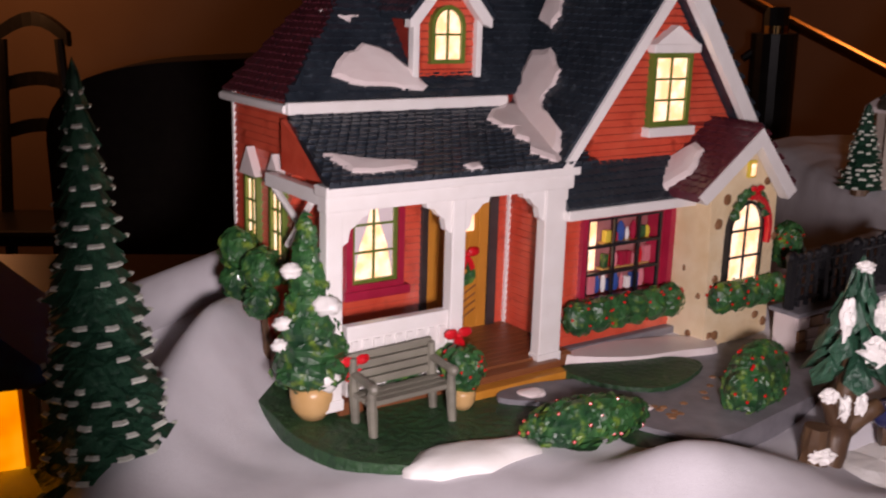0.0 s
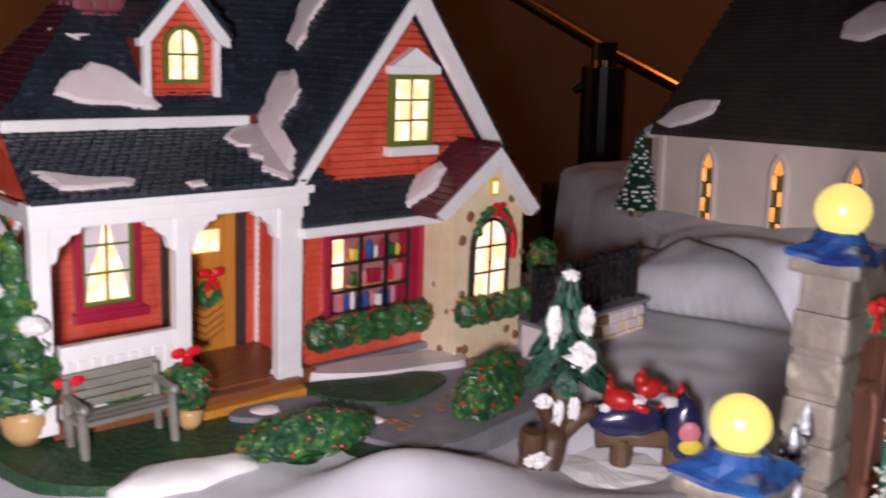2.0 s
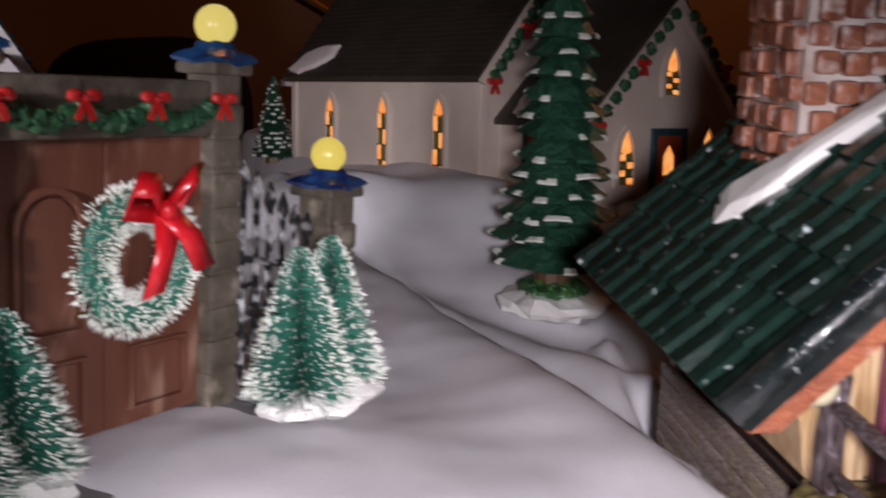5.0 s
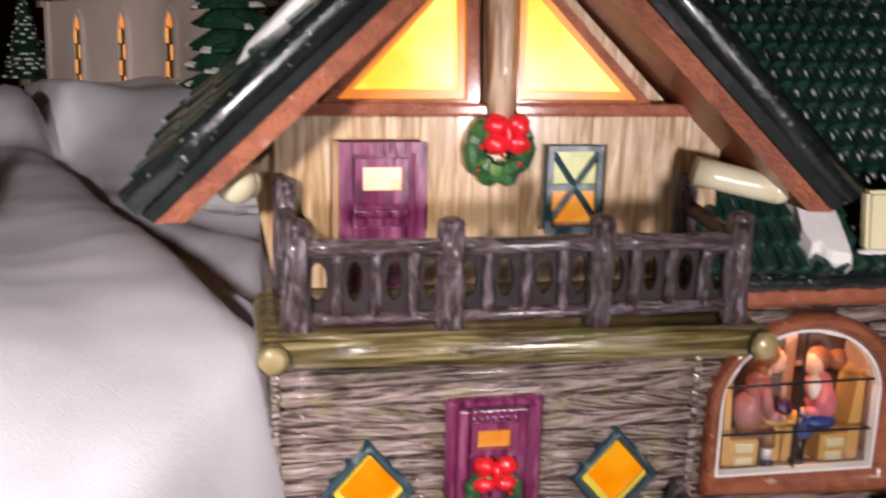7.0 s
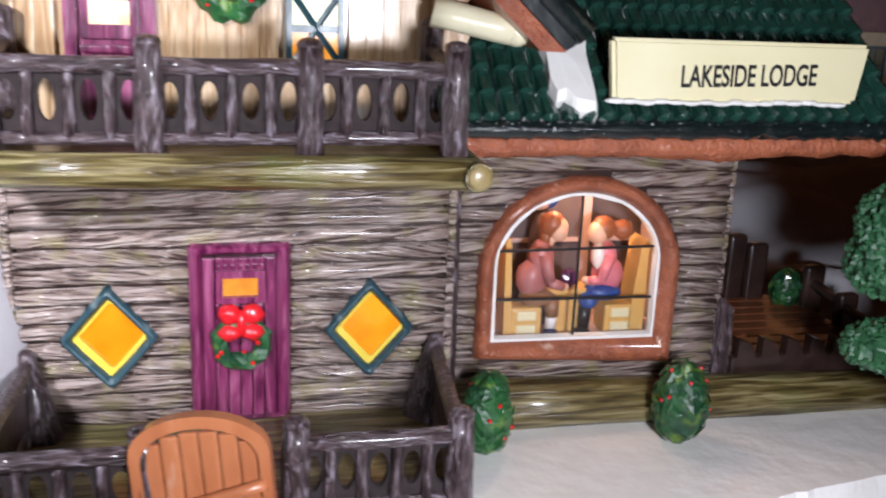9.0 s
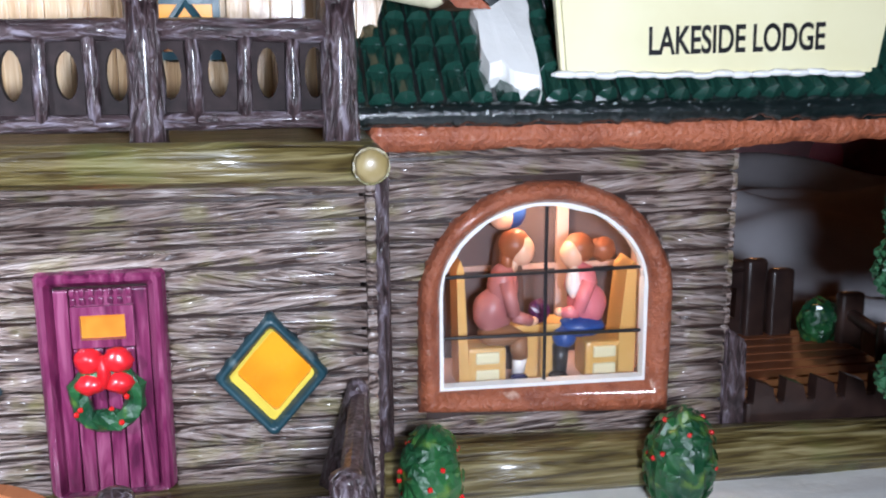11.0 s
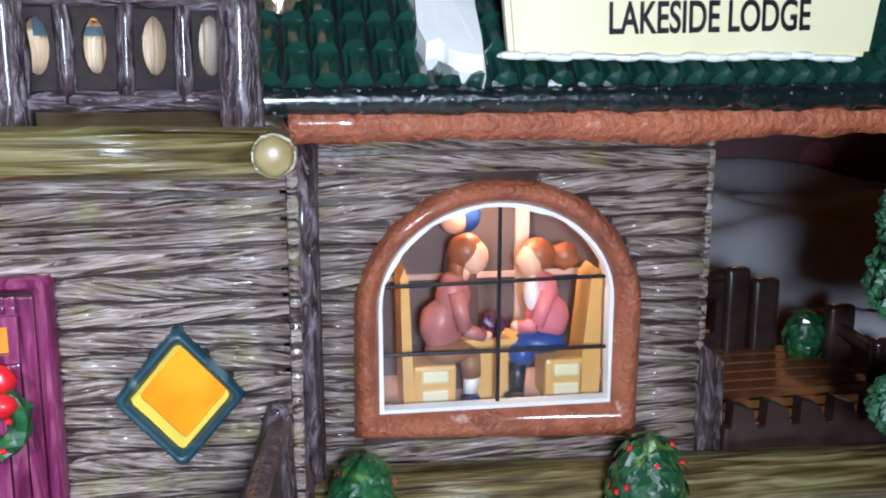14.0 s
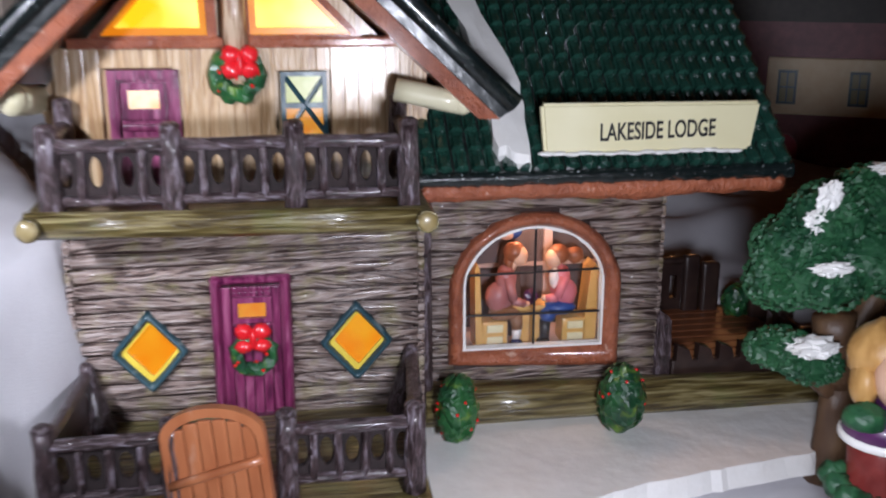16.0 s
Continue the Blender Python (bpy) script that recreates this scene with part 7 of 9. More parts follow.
        prism(bm, [(eX, eZ - 0.001), (cx, rz - 0.001), (cx, rz - 0.0085), (eX - sg * 0.005, eZ - 0.0045)], y0 - 0.0070, y0 - 0.0020)
        part("rake_board", bm, "white", r)
        if sg < 0:
            bm = bm_new()
            patch(bm, (eX, 0.004, eZ), (0, -1, 0), ev, [(0.001, -0.001), (0.014, -0.002), (0.020, 0.010), (0.016, 0.024), (0.008, 0.028), (0.002, 0.016)], 0.0022)
            part("snow_patch", bm, "snowpaint", r)
    # hedge boxes
    for xa, xb, y, z, r, n in ((-0.0055, 0.0550, -0.0115, 0.0208, 0.0074, 6), (0.0600, 0.1035, -0.0275, 0.0238, 0.0068, 5)):
        bm = bm_new()
        for i in range(n):
            x = xa + (xb - xa) * (i + 0.5) / n
            foliage(bm, (x, y, z), ((xb - xa) / n * 0.72, r * 0.85, r), 46, 0.0016, i + n)
        h = part("window_hedge", bm, "hedge", house, "leafy green hedge with red berries under the window")
        bm = bm_new()
        for i in range(n):
            x = xa + (xb - xa) * (i + 0.5) / n
            berries(bm, (x, y, z), ((xb - xa) / n * 0.74, r * 0.88, r * 1.02), 9, 0.00065, i)
        part("berry_cluster", bm, "berry", h)
    bm = bm_new()
    box(bm, 0.0, 0.064, -0.004, 0.001, -0.003, 0.0050, 0.001)
    part("plinth", bm, "path", house)


def yard():
    """Garden plate in world axes, moulded in one with the house."""
    inv = MH.inverted()

    def plate(name, pts, z0, z1, m, label, inset=0.02):
        bm = bm_new()
        c = [(sum(p[0] for p in pts) / len(pts)), (sum(p[1] for p in pts) / len(pts))]
        fine = []
        n = len(pts)
        for i in range(n):
            p0, p1, p2, p3 = (Vector(pts[(i + k - 1) % n]) for k in range(4))
            for t in (0, 0.25, 0.5, 0.75):
                fine.append(tuple(0.5 * ((2 * p1) + (-p0 + p2) * t + (2 * p0 - 5 * p1 + 4 * p2 - p3) * t * t + (-p0 + 3 * p1 - 3 * p2 + p3) * t ** 3)))
        slab_poly(bm, fine, z0, z1, inset)
        for v in bm.verts:
            v.co.z -= 0.06 * (v.co.x - 0.02)
            v.co = inv @ v.co
        return part(name, bm, m, house, label)

    plate("yard_base", [(-0.064, 0.345), (-0.058, 0.315), (-0.034, 0.288), (0.0, 0.286), (0.05, 0.300), (0.084, 0.316), (0.106, 0.338), (0.135, 0.380), (0.16, 0.44), (0.12, 0.47), (0.0, 0.40)], 0.085, 0.1015, "lawn", "dark green lawn", 0.01)
    plate("path", [(0.020, 0.338), (0.045, 0.335), (0.073, 0.319), (0.094, 0.314), (0.122, 0.338), (0.152, 0.370), (0.186, 0.432), (0.152, 0.452), (0.115, 0.405), (0.07, 0.37), (0.03, 0.352)], 0.090, 0.1035, "path", "grey stone path", 0.01)
    plate("lawn_patch", [(0.046, 0.368), (0.060, 0.353), (0.085, 0.353), (0.106, 0.380), (0.095, 0.388), (0.070, 0.378)], 0.092, 0.1052, "lawn", "small green lawn", 0.04)
    plate("snow_strip", [(0.046, 0.377), (0.075, 0.379), (0.100, 0.391), (0.118, 0.400), (0.112, 0.412), (0.07, 0.398)], 0.095, 0.1066, "snowpaint", "pinkish snow strip", 0.08)
    bm = bm_new()
    patch(bm, (0, 0, 0.1005), (1, 0, 0), (0, 1, 0), [(-0.012, 0.283), (0.0, 0.281), (0.016, 0.285), (0.033, 0.298), (0.031, 0.308), (0.016, 0.304), (0.002, 0.301), (-0.008, 0.296)], 0.0042, 0.72)
    for v in bm.verts:
        v.co = inv @ v.co
    part("snow_drift", bm, "snowwhite", house, "white glazed snow drift", smooth=True)
    for x, y in ((0.033, 0.344), (0.054, 0.338), (0.071, 0.337)):
        bm = bm_new()
        ball(bm, (x, y, 0.1035 - 0.06 * (x - 0.02)), (0.0058, 0.0042, 0.0016), 14, 6, 0.2)
        for v in bm.verts:
            v.co = inv @ v.co
        part("flagstone", bm, "snowpaint", house)
    rnd = random.Random(12)
    for i in range(22):
        t = rnd.random()
        x, y = 0.075 + 0.07 * t + rnd.uniform(-0.008, 0.008), 0.328 + 0.085 * t + rnd.uniform(-0.008, 0.008)
        bm = bm_new()
        ball(bm, (x, y, 0.1036 - 0.06 * (x - 0.02)), (0.0016, 0.0013, 0.0005), 8, 5, 0.3)
        for v in bm.verts:
            v.co = inv @ v.co
        part("pebble", bm, "brownstone", house)


def yz(x):
    return 0.1015 - 0.06 * (x - 0.02)


def bush(name, x, y, r, label, seed, lift=0.85, n=150, size=0.0021, turn=0.0):
    b = thing(name, Matrix.Translation((x, y, yz(x))) @ Matrix.Rotation(radians(turn), 4, "Z"), label, "bush")
    bm = bm_new()
    foliage(bm, (0, 0, r[2] * lift), r, n, size, seed)
    part("leaves", bm, "hedge", b)
    bm = bm_new()
    berries(bm, (0, 0, r[2] * lift), tuple(v * 1.02 for v in r), 26, 0.0007, seed)
    part("berry_cluster", bm, "berry", b)
    return b


def potted(x, y, kind):
    p = thing("potted_tree", Matrix.Translation((x, y, yz(x))), "clipped conifer with snow in a round tan pot" if kind else "round clipped bush with berries in a tan pot", "potted plant")
    k = 1.0 if kind else 0.62
    bm = bm_new()
    lathe(bm, [(0.0045 * k, 0), (0.0072 * k, 0.004 * k), (0.0078 * k, 0.009 * k), (0.0068 * k, 0.0135 * k), (0.0060 * k, 0.0130 * k)], 18)
    part("pot", bm, "pot", p, smooth=True)
    if kind:
        bm = bm_new()
        for i in range(7):
            t = i / 6
            foliage(bm, (0.0007 * math.sin(i * 2.1), 0, 0.018 + 0.0455 * t), (0.0108 * (1 - t) + 0.0032, 0.0108 * (1 - t) + 0.0032, 0.0078), 70, 0.0019, i)
        part("leaves", bm, "hedge", p)
        for dx, dz, r in ((-0.0045, 0.054, 0.0032), (0.0070, 0.042, 0.0040), (0.0045, 0.0165, 0.0050), (-0.0078, 0.036, 0.0030), (-0.0092, 0.028, 0.0026)):
            bm = bm_new()
            ball(bm, (dx, -0.0066 if abs(dx) < 0.01 else -0.003, dz), (r * 1.15, r * 0.8, r * 0.8), 16, 12, 0.45, 2)
            part("snow", bm, "snowwhite", p, smooth=True)
    else:
        bm = bm_new()
        foliage(bm, (0, 0, 0.0150), (0.0083, 0.0083, 0.0085), 120, 0.0018, 3)
        part("leaves", bm, "hedge", p)
        bm = bm_new()
        berries(bm, (0, 0, 0.0150), (0.0085, 0.0085, 0.0087), 18, 0.0006, 3)
        part("berry_cluster", bm, "berry", p)


def bench():
    b = thing("garden_bench", Matrix.Translation((-0.0140, 0.3200, yz(-0.01) - 0.0015)) @ Matrix.Rotation(radians(33), 4, "Z") @ Matrix.Scale(0.94, 4), "grey weathered wooden garden bench on the lawn", "bench")
    for i in range(3):
        bm = bm_new()
        box(bm, -0.0175, 0.0175, -0.0085 + i * 0.0042, -0.0048 + i * 0.0042, 0.0130, 0.0148, 0.0004)
        part("seat_slat", bm, "greywood", b)
    for i in range(4):
        bm = bm_new()
        box(bm, -0.0175, 0.0175, 0.0045 + i * 0.0005, 0.0060 + i * 0.0005, 0.0155 + i * 0.0033, 0.0184 + i * 0.0033, 0.0004)
        part("back_slat", bm, "greywood", b)
    for x in (-0.0165, 0.0165):
        for y, z in ((-0.0085, 0.0205), (0.0050, 0.0270)):
            bm = bm_new()
            rod(bm, (x, y - 0.001, -0.001), (x, y, z * 0.6), 0.0015, 0.0021, 8)
            rod(bm, (x, y, z * 0.6), (x, y, z), 0.0019, 0.0014, 8)
            part("leg", bm, "greywood", b)
        bm = bm_new()
        rod(bm, (x, -0.0100, 0.0208), (x, 0.0052, 0.0212), 0.0017, 0.0015, 8)
        ball(bm, (x, -0.0102, 0.0206), 0.0021, 8, 6)
        part("armrest", bm, "greywood", b)


house_walls()
house_windows()
house_porch()
house_roofs()
house_entry()
yard()
potted(-0.0440, 0.3175, True)
potted(0.0075, 0.3320, False)
bench()
bush("front_bush", 0.0490, 0.3120, (0.0240, 0.0085, 0.0085), "low spreading green bush with red berries", 21, 0.8, 260, 0.0021, 22)
bush("path_bush", 0.1185, 0.3535, (0.0225, 0.0095, 0.0150), "tall pointed green bush beside the path", 22, 0.55, 300, 0.0021, 52)
for lx, ly, top, seed, label in ((-0.1110, 0.0600, 0.0540, 23, "olive green shrub climbing beside the house wall"), (-0.1105, 0.0400, 0.0500, 24, "dark green shrub climbing beside the house wall")):
    b = thing("wall_shrub", Matrix.Translation((MH @ Vector((lx, ly, 0.0)))), label, "bush", "shrubs at the house wall")
    for k, (h, r) in enumerate(((0.62, 0.0066), (0.86, 0.0078))):
        bm = bm_new()
        foliage(bm, (0.0012 * (k - 1), 0, top * h), (r, r, r * 1.05), 90, 0.0022, seed + k * 7)
        part("leaves", bm, "hedge", b)
    bm = bm_new()
    rod(bm, (0, 0, -0.004), (0, 0, top * 0.6), 0.0016, 0.0012, 6)
    part("stem", bm, "bark", b)

# ---- stone garden gate ----
def build_gate():
    m = Matrix.Translation((0.1765, 0.187, 0.114)) @ Matrix.Rotation(radians(41.5), 4, "Z") @ Matrix.Rotation(radians(3.5), 4, "Y")
    g = thing("garden_gateway", m, "stone gateway with double wooden doors, blue-capped posts and yellow globes", "gateway")
    for x, h, w in ((-0.0402, 0.0812, 0.0048), (0.0292, 0.0812, 0.0048), (-0.0757, 0.0478, 0.0058), (0.0757, 0.0478, 0.0058)):
        bm = bm_new()
        box(bm, x - w, x + w, -w, w, -0.006, h + 0.003, 0.0010)
        p = part("post", bm, "gatestone", g, "grey-brown stone post with a yellow globe")
        rnd = random.Random(int(x * 1e4))
        for r in range(int(h / 0.0085)):
            bm = bm_new()
            z = r * 0.0085
            box(bm, x - w - 0.0002 - 0.0007 * rnd.random(), x + w + 0.0002 + 0.0007 * rnd.random(), -w - 0.0003 - 0.0007 * rnd.random(), w + 0.0005, z + 0.0003, z + 0.0080, 0.0012)
            part("stone", bm, "gatestone", p)
        bm = bm_new()
        box(bm, x - w - 0.0020, x + w + 0.0020, -w - 0.0020, w + 0.0020, h + 0.0018, h + 0.0050, 0.0010)
        part("ledge", bm, "gatestone", p)
        bm = bm_new()
        k = w + 0.0025
        levels = ((1.0, 0.0046), (1.02, 0.0056), (0.84, 0.0066), (0.62, 0.0080), (0.54, 0.0098))
        rings = []
        for q, (f, z) in enumerate(levels):
            ring = []
            for a in range(16):
                t = a * math.tau / 16 + math.pi / 4
                e = max(abs(math.cos(t)), abs(math.sin(t)))
                sq = (1 / e) if q < 3 else 1.12
                lift = 0.0009 * math.cos(4 * (t - math.pi / 4)) if q < 3 else 0.0
                ring.append(bm.verts.new((x + math.cos(t) * k * f * sq * rnd.uniform(0.97, 1.03), math.sin(t) * k * f * sq * rnd.uniform(0.97, 1.03), h + z + lift * 0.6 + rnd.uniform(-0.0003, 0.0003))))
            rings.append(ring)
        bm.faces.new(rings[0][::-1]), bm.faces.new(rings[-1])
        for a, b in zip(rings, rings[1:]):
            for i in range(16):
                bm.faces.new((a[i], a[(i + 1) % 16], b[(i + 1) % 16], b[i]))
        part("cap", bm, "bluecap", p, "glossy blue cap")
        bm = bm_new()
        ball(bm, (x, 0, h + 0.0138), 0.0051, 20, 14)
        part("globe", bm, "globe", p, "yellow globe", smooth=True)
    # lintel with garland
    bm = bm_new()
    box(bm, -0.0354, 0.0246, -0.0040, 0.0040, 0.0680, 0.0815, 0.0012)
    l = part("lintel", bm, "gatestone", g, "stone lintel with a holly garland")
    bm = bm_new()
    for i in range(16):
        x = -0.033 + 0.055 * i / 15
        foliage(bm, (x, -0.0055, 0.0748 - 0.0032 * abs(math.sin(i * math.pi / 5))), (0.0028, 0.0016, 0.0026), 12, 0.0013, i)
    part("garland", bm, "leaf", l)
    for x in (-0.0360, -0.0155, 0.0040, 0.0255):
        bm = bm_new()
        bow(bm, (x, -0.0072, 0.0765), 0.0046)
        part("bow", bm, "cardinal", l)
    # doors
    for s in (-1, 1):
        bm = bm_new()
        xa, xb = sorted((-0.0054 + 0.0002 * s, -0.0054 + 0.0300 * s))
        box(bm, xa, xb, -0.0012, 0.0020, 0.0, 0.0680, 0.0004)
        d = part("door", bm, "gatewood", g, "brown panelled wooden gate door")
        cx = (xa + xb) / 2
        for z0, zs, z1, w in ((0.0250, 0.0500, 0.0580, 0.0092), (0.0040, 0.0195, 0.0196, 0.0092)):
            bm = bm_new()
            o = arch(cx - w, cx + w, z0, zs, z1, 10)
            i = [((x - cx) * 0.84 + cx, (z - (z0 + z1) / 2) * 0.92 + (z0 + z1) / 2) for x, z in o]
            ring_wall(bm, o, i, -0.0028, 0.0)
            part("panel_moulding", bm, "gatewood", d)
            bm = bm_new()
            prism(bm, [((x - cx) * 0.72 + cx, (z - (z0 + z1) / 2) * 0.86 + (z0 + z1) / 2) for x, z in o], -0.0022, -0.0008)
            part("panel", bm, "gatewood", d)
    bm = bm_new()
    for z in (0.038, 0.033):
        rod(bm, (-0.004, -0.0035, z), (-0.015, -0.0035, z - 0.004), 0.0006, None, 6)
    part("latch", bm, "brass", g)
    bm = bm_new()
    box(bm, -0.036, 0.036, -0.0300, 0.010, -0.010, -0.0012, 0.0012)
    part("threshold", bm, "slab", g, "grey threshold slab")
    # iron fences
    for s in (-1, 1):
        bm = bm_new()
        for z0, z1 in ((0.010, 0.008), (0.036, 0.029)):
            rod(bm, (s * 0.037, 0, z0), (s * 0.070, 0, z1), 0.0011, None, 6)
        f = part("iron_fence", bm, "iron", g, "black iron fence with silver-flecked spears")
        for i in range(6):
            t = i / 5
            x, h = s * (0.0405 + 0.0265 * t), 0.0540 - 0.0160 * t
            bm = bm_new()
            rod(bm, (x, 0, 0.0), (x, 0, h), 0.0010, None, 6, 0.2)
            lathe(bm, [(0.0006, 0), (0.0019, 0.0030), (0.0014, 0.0055), (0.0003, 0.0085)], 8, (x, 0, h - 0.001))
            part("spear", bm, "iron", f)
        for i in range(4):
            t = (i + 0.5) / 4
            for z, r in ((0.025 - 0.004 * t, 0.0034), (0.016, 0.0030)):
                bm = bm_new()
                torus(bm, (s * (0.0405 + 0.0265 * t), 0, z), r, 0.0006, 14, 5)
                part("scroll", bm, "iron", f)
    # wreath hung on the doors
    w = thing("door_wreath", m @ Matrix.Translation((-0.0025, -0.0085, 0.0412)), "frosted green bottle-brush wreath with a satin red bow", "wreath")
    rnd = random.Random(17)
    bm, tips = bm_new(), bm_new()
    torus(bm, (0, 0, 0), 0.0124, 0.0028, 40, 8, 0.2)
    for i in range(3200):
        a, b = rnd.uniform(0, math.tau), rnd.uniform(0, math.tau)
        c = Vector((0.0124 * math.cos(a), 0, 0.0124 * math.sin(a)))
        d = (Vector((math.cos(a), 0, math.sin(a))) * math.cos(b) + Vector((0, 1, 0)) * math.sin(b)).normalized()
        if d.y > 0.5:
            continue
        d = (d + Vector((-math.sin(a), 0, math.cos(a))) * rnd.uniform(-0.25, 0.25)).normalized()
        L = rnd.uniform(0.0046, 0.0066)
        q = d.orthogonal().normalized() * 0.00022
        e = d.cross(q).normalized() * 0.00022
        for B, t0, t1, k in ((bm, 0.2, 0.80, 1.0), (tips, 0.78, 1.0, 1.25)):
            vs = [B.verts.new(c + d * L * t0 + o * k) for o in (q, -q * 0.5 + e, -q * 0.5 - e)] + [B.verts.new(c + d * L * t1)]
            for f in ((0, 1, 3), (1, 2, 3), (2, 0, 3)):
                B.faces.new([vs[j] for j in f])
    part("bristles", bm, "bristle", w)
    part("frost", tips, "frost", w)
    bm = bm_new()
    for pts in ([(0.002, -0.006, 0.0125), (-0.004, -0.0105, 0.0180), (-0.0085, -0.0095, 0.0185), (-0.0080, -0.0060, 0.0130), (0.002, -0.006, 0.0115)], [(0.002, -0.006, 0.0125), (0.0060, -0.0105, 0.0195), (0.0100, -0.0090, 0.0200), (0.0085, -0.0060, 0.0140), (0.002, -0.006, 0.0115)], [(0.002, -0.0065, 0.012), (0.0000, -0.0095, 0.0040), (-0.0042, -0.0100, -0.0060)], [(0.002, -0.0065, 0.012), (0.0070, -0.0095, 0.0060), (0.0125, -0.0085, -0.0020)]):
        ribbon(bm, pts, 0.0062, (0.55, 0.2, 0.8) if len(pts) > 3 else (1, 0, 0.2), 0.0003)
    ball(bm, (0.002, -0.0075, 0.0120), (0.0024, 0.002, 0.0026), 8, 6)
    part("bow", bm, "ribbon", w, "shiny red satin bow", smooth=True)
    return m


def bottle_tree(bm, tips, c, h, r, seed):
    rnd = random.Random(seed)
    rod(bm, (c[0], c[1], c[2]), (c[0], c[1], c[2] + h), 0.0012, 0.0005, 6)
    for i in range(int(3600 * h / 0.04)):
        t = rnd.random() ** 1.35
        a = rnd.uniform(0, math.tau)
        L = (r * (1 - t) ** 0.72 + 0.0016) * rnd.uniform(0.86, 1.03)
        d = Vector((math.cos(a), math.sin(a), rnd.uniform(-0.12, 0.30))).normalized()
        p = Vector((c[0], c[1], c[2] + h * t))
        q = d.orthogonal().normalized() * 0.00025
        e = d.cross(q).normalized() * 0.00025
        for B, t0, t1, k in ((bm, 0.1, 0.97, 1.0), (tips, 0.84, 1.0, 1.0)):
            if B is tips and rnd.random() < 0.62:
                continue
            vs = [B.verts.new(p + d * L * t0 + o * k) for o in (q, -q * 0.5 + e, -q * 0.5 - e)] + [B.verts.new(p + d * L * t1)]
            for f in ((0, 1, 3), (1, 2, 3), (2, 0, 3)):
                B.faces.new([vs[j] for j in f])


def bottle_pair(x, y, z, h, label, seed, turn=41):
    t = thing("bottle_brush_trees", Matrix.Translation((x, y, z)) @ Matrix.Rotation(radians(turn), 4, "Z"), label, "toy trees", "bottle-brush trees by the gateway")
    bm = bm_new()
    ball(bm, (0, 0, 0.0005), (0.0185, 0.0125, 0.0048), 20, 10, 0.35, 3)
    part("snow_base", bm, "snowwhite", t, "crumbly white snow base")
    for dx, k in ((-0.0075, 1.0), (0.0080, 1.0)):
        bm, tips = bm_new(), bm_new()
        bottle_tree(bm, tips, (dx, 0.003 * (dx > 0), 0.002), h * k, 0.0142, seed + int(dx * 1e4))
        tr = part("tree", bm, "bristle", t)
        part("frost", tips, "frost", tr)


def fir(x, y, z, h, r, label, seed, trunk=0.012, base=True, tiers=19, dense=1.0, frosted=0.62):
    """A moulded fir: tiers of drooping scalloped boughs, each with a frosted lip."""
    rnd = random.Random(seed)
    t = thing("fir_tree", Matrix.Translation((x, y, z)), label, "toy tree", "moulded fir trees")
    bm = bm_new()
    rod(bm, (0, 0, -0.004), (0, 0, h * 0.9), 0.0085 if base else 0.006, 0.0012, 12, 0.06)
    part("trunk", bm, "bark", t)
    if base:
        bm = bm_new()
        ball(bm, (0, 0, 0.0), (r * 0.95, r * 0.95, 0.0065), 24, 8, 0.25, 3)
        part("snow_base", bm, "snowwhite", t)
        bm = bm_new()
        foliage(bm, (0, 0, 0.0065), (r * 0.62, r * 0.62, 0.0040), 120, 0.0022, 3)
        part("moss", bm, "hedge", t)
    bm, lip = bm_new(), bm_new()
    z0 = trunk
    for i in range(tiers):
        f = i / (tiers - 1)
        zz = z0 + (h - z0) * f ** 0.95
        rr = r * (1 - f) ** 0.9 + 0.0022
        n = max(5, int((5 + 6 * (1 - f)) * dense))
        hh = (h - z0) / tiers * 1.75
        for k in range(n):
            a = math.tau * (k + 0.5 * (i % 2) + rnd.uniform(-0.12, 0.12)) / n
            d, s = Vector((math.cos(a), math.sin(a), 0)), Vector((-math.sin(a), math.cos(a), 0))
            R = rr * rnd.uniform(0.78, 1.15)
            w = math.tau * rr / n * 0.72
            top = Vector((0, 0, zz + hh * 0.75))
            droop = -hh * rnd.uniform(0.14, 0.42)
            tip = d * R + Vector((0, 0, zz + droop + R * 0.10))
            lft, rgt = d * R * 0.80 + s * w + Vector((0, 0, zz + droop * 0.6)), d * R * 0.80 - s * w + Vector((0, 0, zz + droop * 0.6))
            midl, midr = d * R * 0.45 + s * w * 0.75 + Vector((0, 0, zz + hh * 0.28)), d * R * 0.45 - s * w * 0.75 + Vector((0, 0, zz + hh * 0.28))
            ridge = d * R * 0.62 + Vector((0, 0, zz + hh * 0.24))
            und = d * R * 0.5 + Vector((0, 0, zz - hh * 0.22))
            V = [bm.verts.new(q) for q in (top, midl, lft, tip, rgt, midr, ridge, und)]
            for q in ((0, 1, 6), (0, 6, 5), (1, 2, 6), (2, 3, 6), (3, 4, 6), (4, 5, 6), (2, 7, 3), (3, 7, 4), (1, 7, 2), (4, 7, 5)):
                bm.faces.new([V[j] for j in q])
            if rnd.random() < frosted:
                e = 0.00035 * (0.7 + 0.6 * (1 - f)) / dense
                qa, qb = rnd.uniform(0.45, 0.85), rnd.uniform(0.45, 0.85)
                A = [lft.lerp(tip, qa), tip, rgt.lerp(tip, qb)]
                W = [lip.verts.new(q + d * 0.0007 + Vector((0, 0, 0.0006))) for q in A] + [lip.verts.new(q.lerp(ridge, 0.20 / dense ** 2) + Vector((0, 0, e + 0.0005))) for q in A] + [lip.verts.new(q + d * 0.0002 - Vector((0, 0, e * 0.7))) for q in A]
                for q in ((0, 1, 4, 3), (1, 2, 5, 4), (6, 7, 1, 0), (7, 8, 2, 1)):
                    lip.faces.new([W[j] for j in q])
